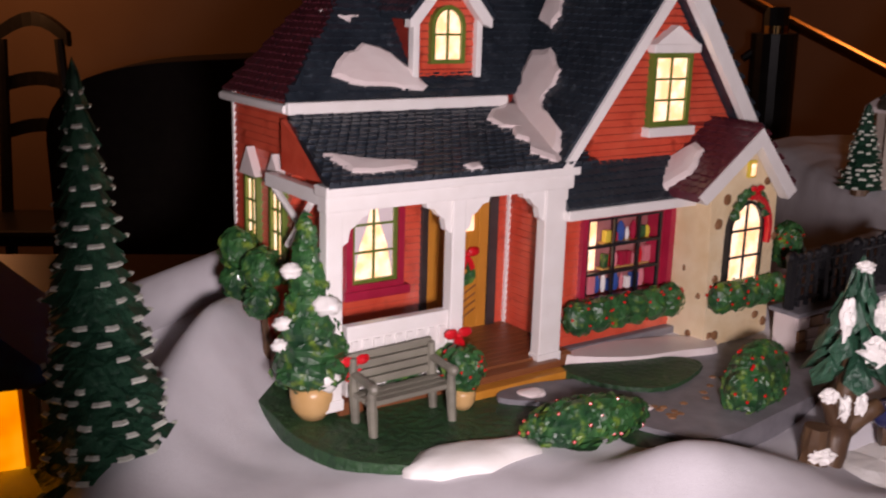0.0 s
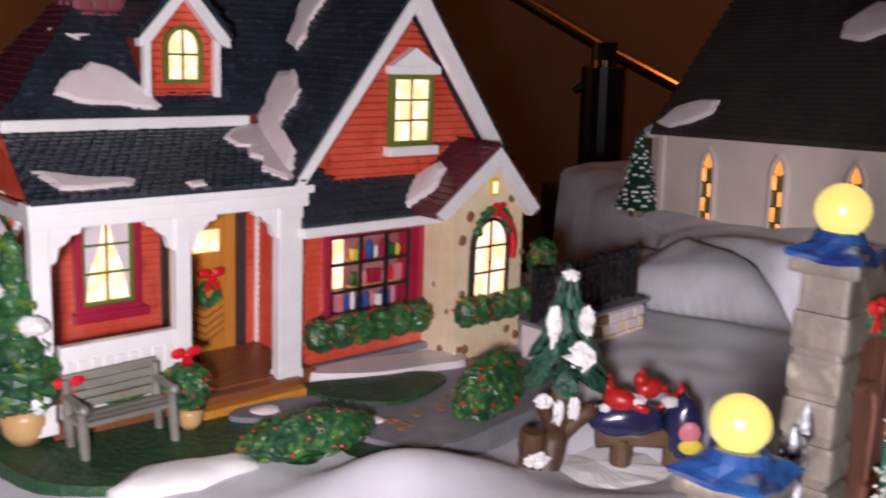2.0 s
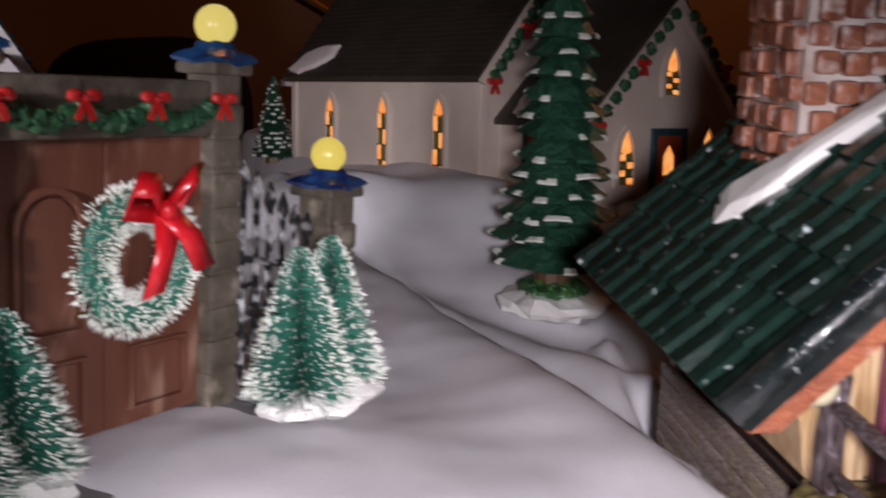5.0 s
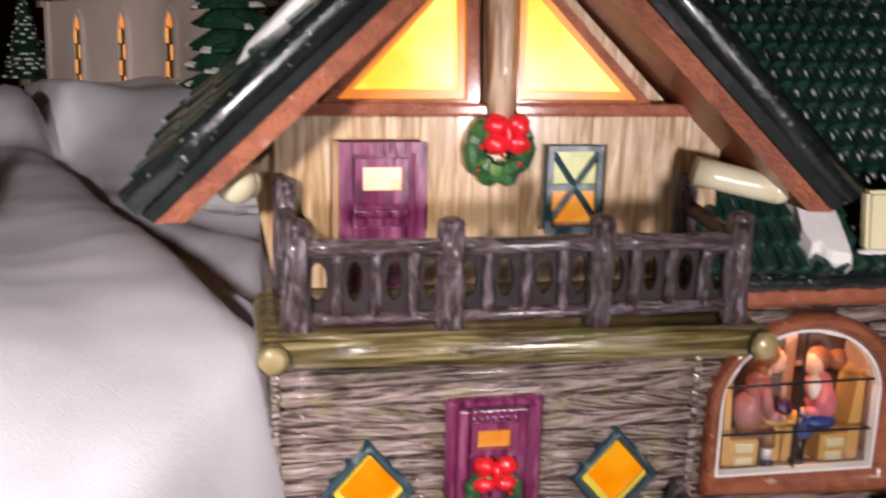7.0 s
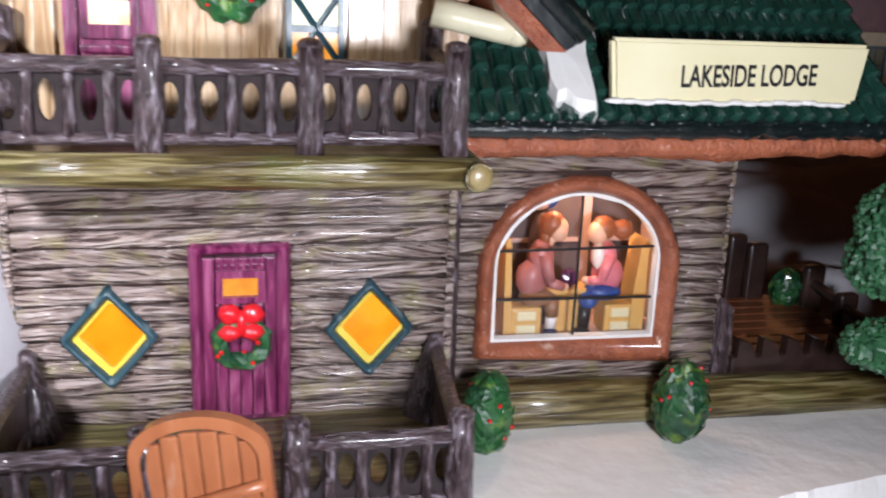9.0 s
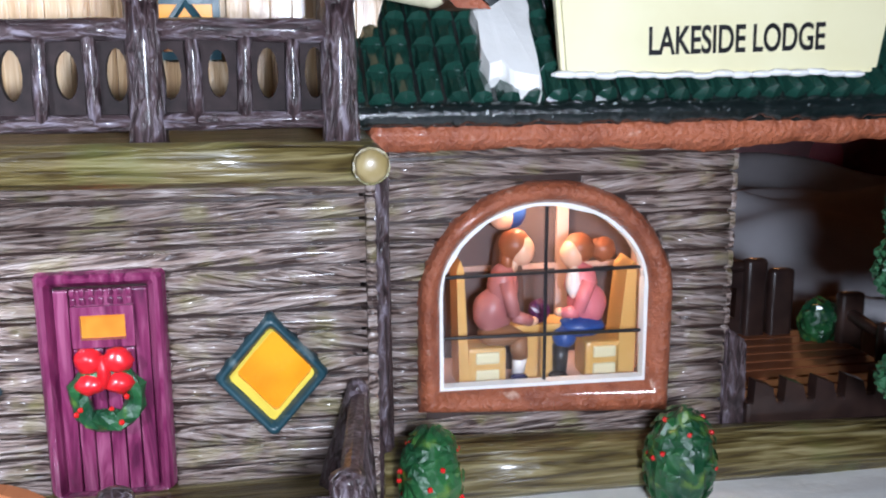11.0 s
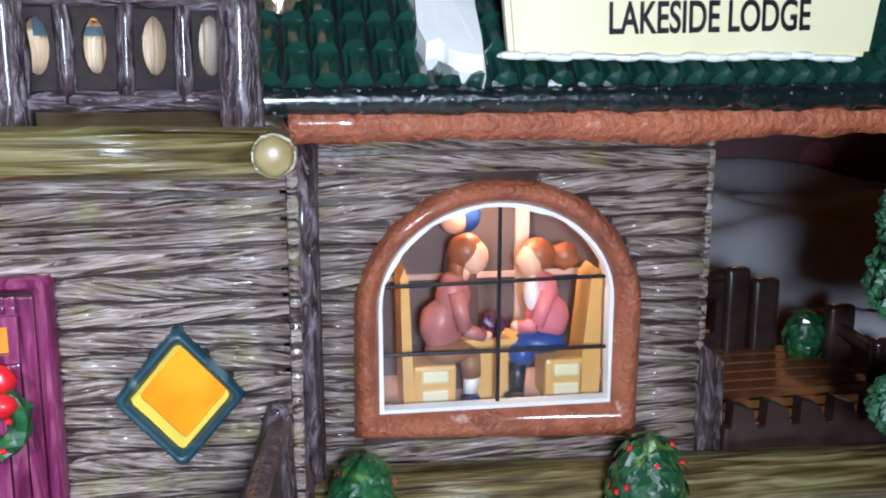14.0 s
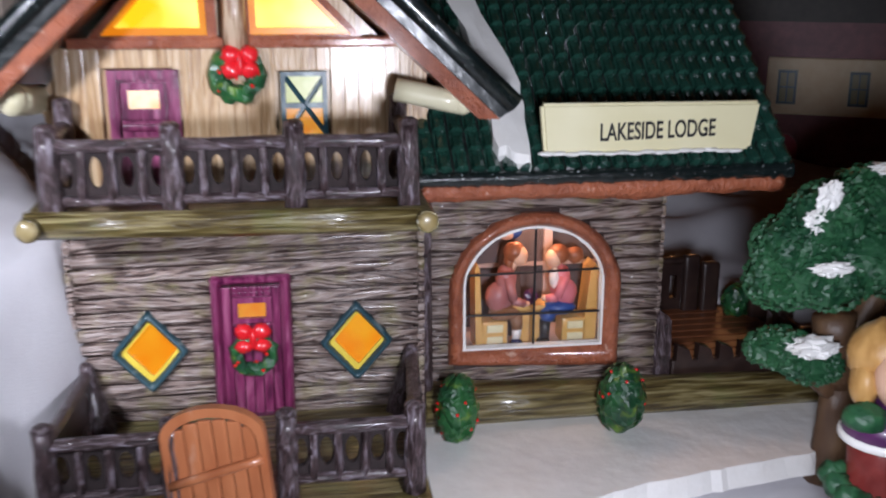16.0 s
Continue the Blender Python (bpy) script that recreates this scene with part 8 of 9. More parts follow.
    b = part("crown", bm, "fir", t, "dark green scalloped boughs")
    part("frost", lip, "frost", b, "white frosted bough lips")
    return t


# ---- church ----
def build_church():
    F = radians(24)
    m = Matrix.Translation((0.360, 0.471, 0.1165)) @ Matrix.Rotation(F, 4, "Z") @ Matrix.Rotation(radians(-3), 4, "X") @ Matrix.Rotation(radians(2.5), 4, "Y")
    c = thing("church", m, "cream ceramic church with a dark roof and amber-lit lancet windows", "model church")
    W, D, H = 0.166, 0.188, 0.0695
    bm = bm_new()
    box(bm, 0, W, 0, D, -0.012, H)
    prism(bm, [(0, H), (W, H), (W / 2, H + W / 2 * 1.25)], 0, D)
    w = part("nave", bm, "church", c, "cream plaster nave walls")
    bm = bm_new()
    box(bm, -0.002, 0.004, -0.002, 0.004, -0.012, H, 0.0006)
    box(bm, -0.002, 0.003, D - 0.004, D + 0.001, -0.012, H, 0.0006)
    box(bm, -0.0025, 0.0, 0.0, D, H - 0.004, H, 0.0006)
    part("corner_board", bm, "church", w)
    for s in (-1, 1):
        bm = bm_new()
        ex = W / 2 + s * (W / 2 + 0.006)
        ez = H - 0.004
        rz = H + W / 2 * 1.25 + 0.005
        prism(bm, [(ex, ez), (W / 2, rz), (W / 2, rz - 0.006), (ex, ez - 0.003)], -0.004, D + 0.005)
        r = part("roof", bm, "churchroof", c, "dark brown shingled church roof")
        ev = Vector((W / 2 - ex, 0, rz - ez))
        bm = bm_new()
        if s < 0:
            shingles(bm, (ex, D + 0.005, ez), (0, -1, 0), ev, [(0, 0), (D + 0.009, 0), (D + 0.009, ev.length), (0, ev.length)], 0.0045, 0.0040, 0.0006, seed=31)
            tagged(part("shingle_field", bm, "churchroof", r), kind="stuff")
            bm = bm_new()
            patch(bm, (ex, D + 0.005, ez), (0, -1, 0), ev, [(0.002, 0.006), (0.012, 0.020), (0.030, 0.026), (0.046, 0.026), (0.047, 0.016), (0.034, 0.008), (0.016, 0.002)], 0.0028)
            part("snow_patch", bm, "snowpaint", r)
            bm = bm_new()
            patch(bm, (ex, D + 0.005, ez), (0, -1, 0), ev, [(0.105, 0.088), (0.110, 0.075), (0.128, 0.072), (0.145, 0.082), (0.150, 0.100), (0.120, 0.104)], 0.0028)
            part("snow_patch", bm, "snowpaint", r)
        else:
            bm.free()
        bm = bm_new()
        prism(bm, [(ex, ez - 0.002), (W / 2, rz - 0.006), (W / 2, rz - 0.014), (ex - s * 0.006, ez - 0.005)], -0.0055, -0.002)
        part("rake_board", bm, "church", r)
        bm = bm_new()
        for i in range(12):
            t = 0.06 + 0.05 * i
            foliage(bm, (ex + (W / 2 - ex) * t - s * 0.004, -0.0075, ez - 0.006 + (rz - ez) * t), (0.0036, 0.0022, 0.0036), 12, 0.0018, i)
        part("garland", bm, "leaf", r, "green garland with red bows")
        for t in (0.03, 0.30, 0.58):
            bm = bm_new()
            bow(bm, (ex + (W / 2 - ex) * t - s * 0.004, -0.010, ez - 0.007 + (rz - ez) * t), 0.0060)
            part("bow", bm, "cardinal", r)
    # lancet windows along the side
    for y in (0.0335, 0.0865, 0.1430):
        e = new("lancet_window")
        e.parent = c
        e.matrix_local = Matrix.Translation((-0.0006, y, 0)) @ Matrix.Rotation(radians(-90), 4, "Z")
        tagged(e, "narrow pointed window with leaded amber panes")
        lancet(e, 0.0045, 0.006, 0.0540, True)
    # vestibule in front
    x0, x1, L = 0.0150, 0.151, 0.062
    cx = (x0 + x1) / 2
    vh = 0.046
    bm = bm_new()
    prism(bm, [(x0, -0.012), (x1, -0.012), (x1, vh), (cx, vh + (x1 - cx) * 0.95), (x0, vh)], -L, 0.002)
    v = part("vestibule", bm, "church", c, "cream plaster vestibule with red doors")
    for s in (-1, 1):
        bm = bm_new()
        ex, ez = cx + s * (cx - x0 + 0.005), vh - 0.003
        rz = vh + (x1 - cx) * 0.95 + 0.004
        prism(bm, [(ex, ez), (cx, rz), (cx, rz - 0.005), (ex, ez - 0.003)], -L - 0.004, 0.0)
        r = part("vestibule_roof", bm, "churchroof", v)
        if s < 0:
            ev = Vector((cx - ex, 0, rz - ez))
            bm = bm_new()
            patch(bm, (ex, 0, ez), (0, -1, 0), ev, [(0.012, 0.004), (0.010, 0.018), (0.018, 0.034), (0.027, 0.026), (0.028, 0.010), (0.020, 0.003)], 0.0022)
            part("snow_patch", bm, "snowpaint", r)
        bm = bm_new()
        prism(bm, [(ex, ez - 0.002), (cx, rz - 0.004), (cx, rz - 0.011), (ex - s * 0.005, ez - 0.005)], -L - 0.0055, -L - 0.001)
        part("rake_board", bm, "church", r)
        bm = bm_new()
        for i in range(10):
            t = 0.08 + 0.09 * i
            foliage(bm, (ex + (cx - ex) * t, -L - 0.008, ez - 0.006 + (rz - ez) * t), (0.0034, 0.0022, 0.0034), 12, 0.0018, i)
        part("garland", bm, "leaf", r)
        for t in (0.05, 0.5):
            bm = bm_new()
            bow(bm, (ex + (cx - ex) * t, -L - 0.011, ez - 0.006 + (rz - ez) * t), 0.0060)
            part("bow", bm, "cardinal", r)
    # side door
    e = new("side_door")
    e.parent = c
    e.matrix_local = Matrix.Translation((x0 - 0.0006, -0.030, 0)) @ Matrix.Rotation(radians(-90), 4, "Z")
    tagged(e, "red panelled church door in a dark frame with a wreath")
    church_door(e, 0.0095, 0.040)
    e = new("front_door")
    e.parent = c
    e.matrix_local = Matrix.Translation((cx, -L - 0.0006, 0))
    tagged(e, "dark church double door with lit panes")
    church_door(e, 0.0150, 0.040)
    for x, z0, z1 in ((cx, 0.058, 0.084), (cx + 0.036, 0.010, 0.040), (cx - 0.036, 0.010, 0.040)):
        e = new("lancet_window")
        e.parent = c
        e.matrix_local = Matrix.Translation((x, -L - 0.0006, 0))
        tagged(e, "pointed window with leaded amber panes")
        lancet(e, 0.0060, z0, z1, False)
    # low back wing with a small tree before it
    bm = bm_new()
    box(bm, 0.012, 0.10, D, D + 0.022, -0.012, H - 0.004)
    part("apse", bm, "church", c)
    bm = bm_new()
    vs = [bm.verts.new(q) for q in ((0.006, D + 0.028, H - 0.006), (0.006, D, H - 0.006), (0.05, D, H + 0.030), (0.05, D + 0.028, H + 0.010))]
    bm.faces.new(vs)
    vs2 = [bm.verts.new(v.co - Vector((0, 0, 0.004))) for v in vs]
    bm.faces.new(vs2[::-1])
    for i in range(4):
        bm.faces.new((vs[i], vs[(i + 1) % 4], vs2[(i + 1) % 4], vs2[i]))
    part("apse_roof", bm, "snowpaint", c)
    return m


def lancet(parent, w, z0, z1, blocks):
    zs = z1 - w * 2.2
    o = [(-w, z0), (w, z0), (w, zs), (w * 0.72, zs + w * 1.1), (0, z1), (-w * 0.72, zs + w * 1.1), (-w, zs)]
    big = [(x * 1.42, (z - (z0 + z1) / 2) * 1.10 + (z0 + z1) / 2) for x, z in o]
    bm = bm_new()
    ring_wall(bm, big, o, -0.0018, 0.001)
    f = part("window_frame", bm, "church", parent)
    bm = bm_new()
    prism(bm, o, -0.0004, 0.0004)
    part("backing", bm, "olive", f)
    n = 4
    h = (zs - z0) / n
    for r in range(n):
        for s in (0, 1):
            if (r + s) % 2:
                bm = bm_new()
                box(bm, -w + s * w + 0.0004, s * w - 0.0004, -0.0010, -0.0003, z0 + r * h + 0.0004, z0 + (r + 1) * h - 0.0004)
                part("pane", bm, "winchurch", f)
    bm = bm_new()
    prism(bm, [(-w * 0.75, zs + 0.001), (0, zs - 0.001), (w * 0.75, zs + 0.001), (w * 0.5, zs + w * 1.1), (0, z1 - 0.001), (-w * 0.5, zs + w * 1.1)], -0.0010, -0.0003)
    part("pane", bm, "winchurch", f)
    bm = bm_new()
    for r in range(1, n):
        box(bm, -w, w, -0.0014, -0.0008, z0 + r * h - 0.0004, z0 + r * h + 0.0004)
    box(bm, -0.0004, 0.0004, -0.0014, -0.0008, z0, zs)
    part("leading", bm, "darktrim", f)


def church_door(parent, w, h):
    bm = bm_new()
    ring_wall(bm, [(-w, -0.004), (w, -0.004), (w, h), (-w, h)], [(-w * 0.78, -0.003), (w * 0.78, -0.003), (w * 0.78, h * 0.90), (-w * 0.78, h * 0.90)], -0.0024, 0.0)
    f = part("door_frame", bm, "teal", parent)
    bm = bm_new()
    box(bm, -w * 0.78, w * 0.78, -0.0010, 0.0, -0.003, h * 0.90)
    part("door_leaf", bm, "churchdoor", f)
    bm = bm_new()
    prism(bm, [(-w * 0.28, h * 0.36), (w * 0.28, h * 0.36), (w * 0.28, h * 0.62), (0, h * 0.76), (-w * 0.28, h * 0.62)], -0.0016, -0.0008)
    part("pane", bm, "winchurch", f)
    bm = bm_new()
    torus(bm, (0, -0.002, h * 0.2), w * 0.22, w * 0.09, 14, 6, 0.3)
    part("wreath", bm, "leaf", f)


# ---- snowy bench with cardinals under a small tree ----
def bird_scene():
    zb = 0.0850
    base = thing("snow_scene", Matrix.Translation((0.152, 0.318, zb)), "small moulded tree and stump on a white snow base", "ornament")
    bm = bm_new()
    ball(bm, (0, 0, 0), (0.036, 0.030, 0.0045), 30, 10, 0.3, 4)
    part("snow_base", bm, "snowwhite", base)
    bm = bm_new()
    rod(bm, (-0.021, -0.006, 0), (-0.016, -0.002, 0.018), 0.0052, 0.0044, 10, 0.12)
    rod(bm, (-0.016, -0.002, 0.018), (-0.013, 0.0, 0.045), 0.0042, 0.0026, 10, 0.10)
    rod(bm, (-0.016, -0.002, 0.016), (-0.002, 0.0, 0.025), 0.0036, 0.0030, 8, 0.12)
    rod(bm, (-0.017, -0.002, 0.018), (-0.022, -0.003, 0.030), 0.0030, 0.0022, 8, 0.12)
    part("trunk", bm, "bark", base, smooth=True)
    bm = bm_new()
    rod(bm, (-0.027, -0.009, 0), (-0.026, -0.009, 0.021), 0.0050, 0.0042, 10, 0.12)
    part("stump", bm, "bark", base)
    bm = bm_new()
    for i, (z, r) in enumerate(((0.041, 0.0145), (0.050, 0.0118), (0.060, 0.0085), (0.069, 0.0045))):
        n = 7
        for k in range(n):
            a = math.tau * (k + 0.4 * i) / n
            d = Vector((math.cos(a), math.sin(a), 0))
            s = Vector((-math.sin(a), math.cos(a), 0))
            c = Vector((-0.013, 0, 0))
            q = [c + Vector((0, 0, z + 0.009)), c + d * r + s * r * 0.34 + Vector((0, 0, z - 0.003)), c + d * r * 1.18 + Vector((0, 0, z - 0.006)), c + d * r - s * r * 0.34 + Vector((0, 0, z - 0.003)), c + d * r * 0.7 + Vector((0, 0, z + 0.004)), c + Vector((0, 0, z - 0.001))]
            V = [bm.verts.new(v) for v in q]
            for f in ((0, 1, 4), (1, 2, 4), (2, 3, 4), (3, 0, 4), (1, 5, 2), (2, 5, 3)):
                bm.faces.new([V[j] for j in f])
    part("crown", bm, "fir", base, "dark green boughs")
    for p, r in (((-0.0130, -0.002, 0.0745), (0.0026, 0.0026, 0.0018)), ((-0.0195, -0.008, 0.0590), (0.0024, 0.0020, 0.0062)), ((-0.0085, -0.0085, 0.0600), (0.0026, 0.0020, 0.0050)), ((-0.0110, -0.0115, 0.0485), (0.0042, 0.0022, 0.0042)), ((-0.0215, -0.005, 0.0300), (0.0028, 0.0020, 0.0024)), ((-0.0165, -0.006, 0.0260), (0.0020, 0.0016, 0.0042)), ((-0.0105, -0.0045, 0.0270), (0.0020, 0.0014, 0.0036)), ((-0.0255, -0.0130, 0.0120), (0.0042, 0.0022, 0.0026))):
        bm = bm_new()
        ball(bm, p, r, 14, 10, 0.7, 3)
        part("snow", bm, "snowwhite", base)
    b = thing("log_bench", Matrix.Translation((0.1655, 0.320, zb)) @ Matrix.Rotation(radians(-8), 4, "Z") @ Matrix.Scale(1.15, 4), "small log bench covered with a navy blue cloth", "bench")
    for x in (-0.004, 0.0125):
        bm = bm_new()
        rod(bm, (x, -0.004, 0), (x, -0.004, 0.0120), 0.0036, 0.0032, 9, 0.1)
        part("leg", bm, "bark", b)
    bm = bm_new()
    rod(bm, (-0.012, -0.003, 0.0120), (0.016, -0.003, 0.0125), 0.0034, 0.0034, 9, 0.1)
    part("seat_log", bm, "bark", b)
    bm = bm_new()
    ball(bm, (-0.002, -0.002, 0.0180), (0.0125, 0.0060, 0.0062), 18, 10, 0.25, 2)
    ball(bm, (0.0150, -0.003, 0.0150), (0.0062, 0.0058, 0.0120), 14, 10, 0.2, 2)
    part("cloth", bm, "bluecoat", b, "navy blue draped cloth", smooth=True)
    bm = bm_new()
    ball(bm, (0.0160, -0.0082, 0.0160), (0.0036, 0.0014, 0.0036), 10, 6)
    part("pink_patch", bm, "pinkcloth", b)
    bm = bm_new()
    ball(bm, (0.0165, -0.0085, 0.0115), (0.0040, 0.0014, 0.0026), 10, 6)
    part("yellow_patch", bm, "yellow", b)
    bm = bm_new()
    for p, r in (((-0.0010, -0.003, 0.0245), (0.0046, 0.0036, 0.0018)), ((0.0105, -0.003, 0.0240), (0.0030, 0.003, 0.0016)), ((-0.0095, -0.004, 0.0220), (0.0018, 0.0018, 0.0014))):
        ball(bm, p, r, 10, 7, 0.3, 2)
    part("snow", bm, "snowwhite", b)
    for x, y, z, s, turn in ((0.1590, 0.3170, 0.1130, 1.15, 150), (0.1705, 0.3190, 0.1165, 1.0, 200), (0.1800, 0.3190, 0.1115, 0.75, 20)):
        bm = bm_new()
        k = 0.0042 * s
        ball(bm, (0, 0, 0), (k * 1.3, k * 0.85, k * 0.9), 12, 8)
        ball(bm, (k * 1.0, 0, k * 0.9), (k * 0.62, k * 0.58, k * 0.62), 10, 7)
        lathe(bm, [(k * 0.36, 0), (k * 0.06, k * 0.7)], 8, (k * 0.85, 0, k * 1.3))
        rod(bm, (-k * 0.9, 0, -k * 0.1), (-k * 2.2, 0, -k * 0.55), k * 0.42, k * 0.26, 8)
        ob = single("cardinal_figure", bm, "cardinal", Matrix.Translation((x, y, z)) @ Matrix.Rotation(radians(turn), 4, "Z"), "small painted red bird ornament perched on the bench", "bird ornament", "red birds on the bench", smooth=True)


# ---- stone wall with iron railing behind the house ----
def stone_wall():
    w = thing("garden_wall", Matrix.Translation((0.150, 0.405, 0.094)) @ Matrix.Rotation(radians(34), 4, "Z"), "low cream stone wall topped by a black iron railing", "wall")
    bm = bm_new()
    box(bm, 0, 0.072, 0, 0.012, -0.008, 0.0175, 0.001)
    body = part("wall", bm, "snowpaint", w)
    rnd = random.Random(6)
    for r in range(4):
        x = 0.001
        while x < 0.068:
            l = rnd.uniform(0.005, 0.010)
            bm = bm_new()
            box(bm, x, min(x + l - 0.0006, 0.0715), -0.0010 - rnd.uniform(0, 0.0006), 0.001, -0.004 + r * 0.0052, 0.0008 + r * 0.0052, 0.0007)
            part("stone", bm, rnd.choice(("stone", "snowpaint", "brownstone", "snowpaint")), body)
            x += l
    bm = bm_new()
    box(bm, -0.001, 0.074, -0.002, 0.014, 0.0175, 0.0195, 0.0006)
    part("coping", bm, "path", w)
    bm = bm_new()
    for z in (0.0230, 0.0390):
        rod(bm, (0, 0.006, z), (0.072, 0.006, z), 0.0011, None, 6)
    rl = part("railing", bm, "black", w)
    for i in range(13):
        x = 0.002 + i * 0.0056
        bm = bm_new()
        rod(bm, (x, 0.006, 0.0190), (x, 0.006, 0.0420), 0.0012 if i % 4 else 0.0024, None, 6)
        ball(bm, (x, 0.006, 0.0420), 0.0017 if i % 4 else 0.003, 8, 6)
        part("baluster", bm, "black", rl)
    bm = bm_new()
    for i in range(12):
        torus(bm, (0.0048 + i * 0.0056, 0.006, 0.0310), 0.0026, 0.0008, 12, 5)
    part("scrollwork", bm, "black", rl)
    s = bush("side_bush", 0.1610, 0.4560, (0.0075, 0.0075, 0.0115), "dark green bush behind the stone bay", 41, 3.2, 90, 0.0022)


# ---- leafy tree and carol figure beside the lodge ----
def right_tree():
    t = thing("snowy_tree", ML @ Matrix.Translation((0.1765, -0.0265, -0.010)), "moulded tree with broad flocked green foliage and white snow clumps", "toy tree")
    bm = bm_new()
    rod(bm, (0.002, 0, 0), (0.003, 0, 0.034), 0.0062, 0.0048, 12, 0.10)
    rod(bm, (0.003, 0, 0.033), (-0.001, 0, 0.056), 0.0050, 0.0066, 12, 0.10)
    rod(bm, (0.002, 0, 0.040), (0.014, 0, 0.066), 0.0046, 0.0034, 10, 0.10)
    rod(bm, (0.002, 0, 0.030), (-0.014, -0.002, 0.042), 0.0036, 0.0022, 8, 0.10)
    part("trunk", bm, "bark", t, smooth=True)
    rnd = random.Random(77)
    clumps = [((-0.019, -0.004, 0.0790), 0.0115), ((-0.021, -0.003, 0.0690), 0.0105), ((-0.011, -0.009, 0.0720), 0.0130), ((-0.010, -0.007, 0.0880), 0.0120), ((0.002, -0.010, 0.0770), 0.0140), ((0.004, -0.004, 0.0920), 0.0125), ((0.014, -0.008, 0.0740), 0.0130), ((0.017, -0.006, 0.0880), 0.0130), ((0.030, -0.006, 0.0800), 0.0150), ((0.034, -0.003, 0.0920), 0.0120), ((0.044, 0.000, 0.0780), 0.0130), ((0.010, 0.008, 0.0840), 0.0150)]
    for k, (c, r) in enumerate(clumps):
        bm = bm_new()
        foliage(bm, c, (r * 1.05, r, r * rnd.uniform(0.78, 0.92)), 420, 0.0013, k + 50, 0.7)
        part("foliage", bm, "leaf", t, "green flocked leaf clump")
    for k, (c, r) in enumerate((((-0.0205, -0.004, 0.0480), (0.0100, 0.0085, 0.0062)), ((-0.0105, -0.006, 0.0430), (0.0092, 0.0080, 0.0058)))):
        bm = bm_new()
        foliage(bm, c, r, 300, 0.0012, k + 80, 0.7)
        part("foliage", bm, "leaf", t, "green flocked leaf clump")
    for c, r, turn in (((-0.0155, -0.0145, 0.0955), (0.0032, 0.0022, 0.0048), 20), ((-0.0180, -0.0140, 0.0890), (0.0034, 0.0022, 0.0032), 0), ((-0.0150, -0.0195, 0.0765), (0.0058, 0.0022, 0.0020), 0), ((-0.0140, -0.0110, 0.0505), (0.0078, 0.0050, 0.0030), 0), ((0.0050, -0.012, 0.1030), (0.0062, 0.0040, 0.0018), 0)):
        bm = bm_new()
        ball(bm, (0, 0, 0), r, 18, 12, 0.55, 3)
        ob = part("snow", bm, "snowwhite", t)
        ob.location, ob.rotation_euler = c, (0, radians(turn), 0)


def carol_figure():
    bm = bm_new()
    paint(bm, 0, lathe, [(0.0135, 0), (0.0138, 0.012), (0.0115, 0.030), (0.0092, 0.042), (0.0098, 0.050), (0.0060, 0.056)], 22)
    paint(bm, 3, lathe, [(0.0100, 0.0505), (0.0118, 0.0515), (0.0102, 0.0560), (0.0062, 0.0600), (0.0040, 0.0605)], 22)
    paint(bm, 4, lathe, [(0.0104, 0.0490), (0.0124, 0.0498), (0.0124, 0.0516), (0.0100, 0.0524)], 22)
    paint(bm, 5, ball, (-0.0080, -0.006, 0.0580), (0.0060, 0.0050, 0.0040), 12, 8, 0.3, 2)
    paint(bm, 5, ball, (0.0060, -0.008, 0.0590), (0.0050, 0.0040, 0.0030), 12, 8, 0.3, 2)
    for k in range(9):
        a = math.pi * (0.95 + 0.9 * k / 8)
        paint(bm, 5, ball, (0.0125 * math.cos(a), 0.0125 * math.sin(a) - 0.001, 0.0385 - 0.0035 * math.sin(math.pi * k / 8)), (0.0040, 0.0036, 0.0036), 10, 7, 0.4, 2)
    paint(bm, 6, lathe, [(0.0090, 0), (0.0098, 0.004), (0.0098, 0.016), (0.0090, 0.020)], 20, (-0.003, -0.013, 0.012))
    paint(bm, 4, ball, (0.0045, -0.0150, 0.0360), (0.0036, 0.0030, 0.0030), 10, 8)
    paint(bm, 2, ball, (0.0075, -0.0160, 0.0300), (0.0040, 0.0034, 0.0036), 10, 8)
    paint(bm, 2, ball, (0.0020, -0.0052, 0.0690), (0.0088, 0.0086, 0.0098), 18, 14)
    paint(bm, 1, ball, (-0.0014, 0.0030, 0.0725), (0.0102, 0.0096, 0.0096), 18, 14, 0.12, 3)
    paint(bm, 1, ball, (-0.0078, -0.0006, 0.0650), (0.0036, 0.0058, 0.0062), 12, 8, 0.2, 3)
    me = finish(bm, "carol_figurine", "oxblood", True)
    for m in ("blond", "skin", "plumcoat", "snowwhite", "leaf", "bark"):
        me.materials.append(M[m])
    ob = new("carol_figurine", me)
    ob.matrix_world = ML @ Matrix.Translation((0.1580, -0.083, -0.013)) @ Matrix.Rotation(radians(-15), 4, "Z") @ Matrix.Scale(0.94, 4)
    tagged(ob, "painted figurine with blond hair, plum cape and green garland", "figurine")
    q = LU * 0.466 + LN * -0.10
    bm = bm_new()
    ball(bm, (0, 0, 0.003), (0.014, 0.010, 0.006), 16, 8, 0.4, 3)
    b = single("snow_lump", bm, "snowwhite", Matrix.Translation((q.x + 0.012, q.y, 0.020)), "rough white snow lump at the figurine's feet", "ornament base")


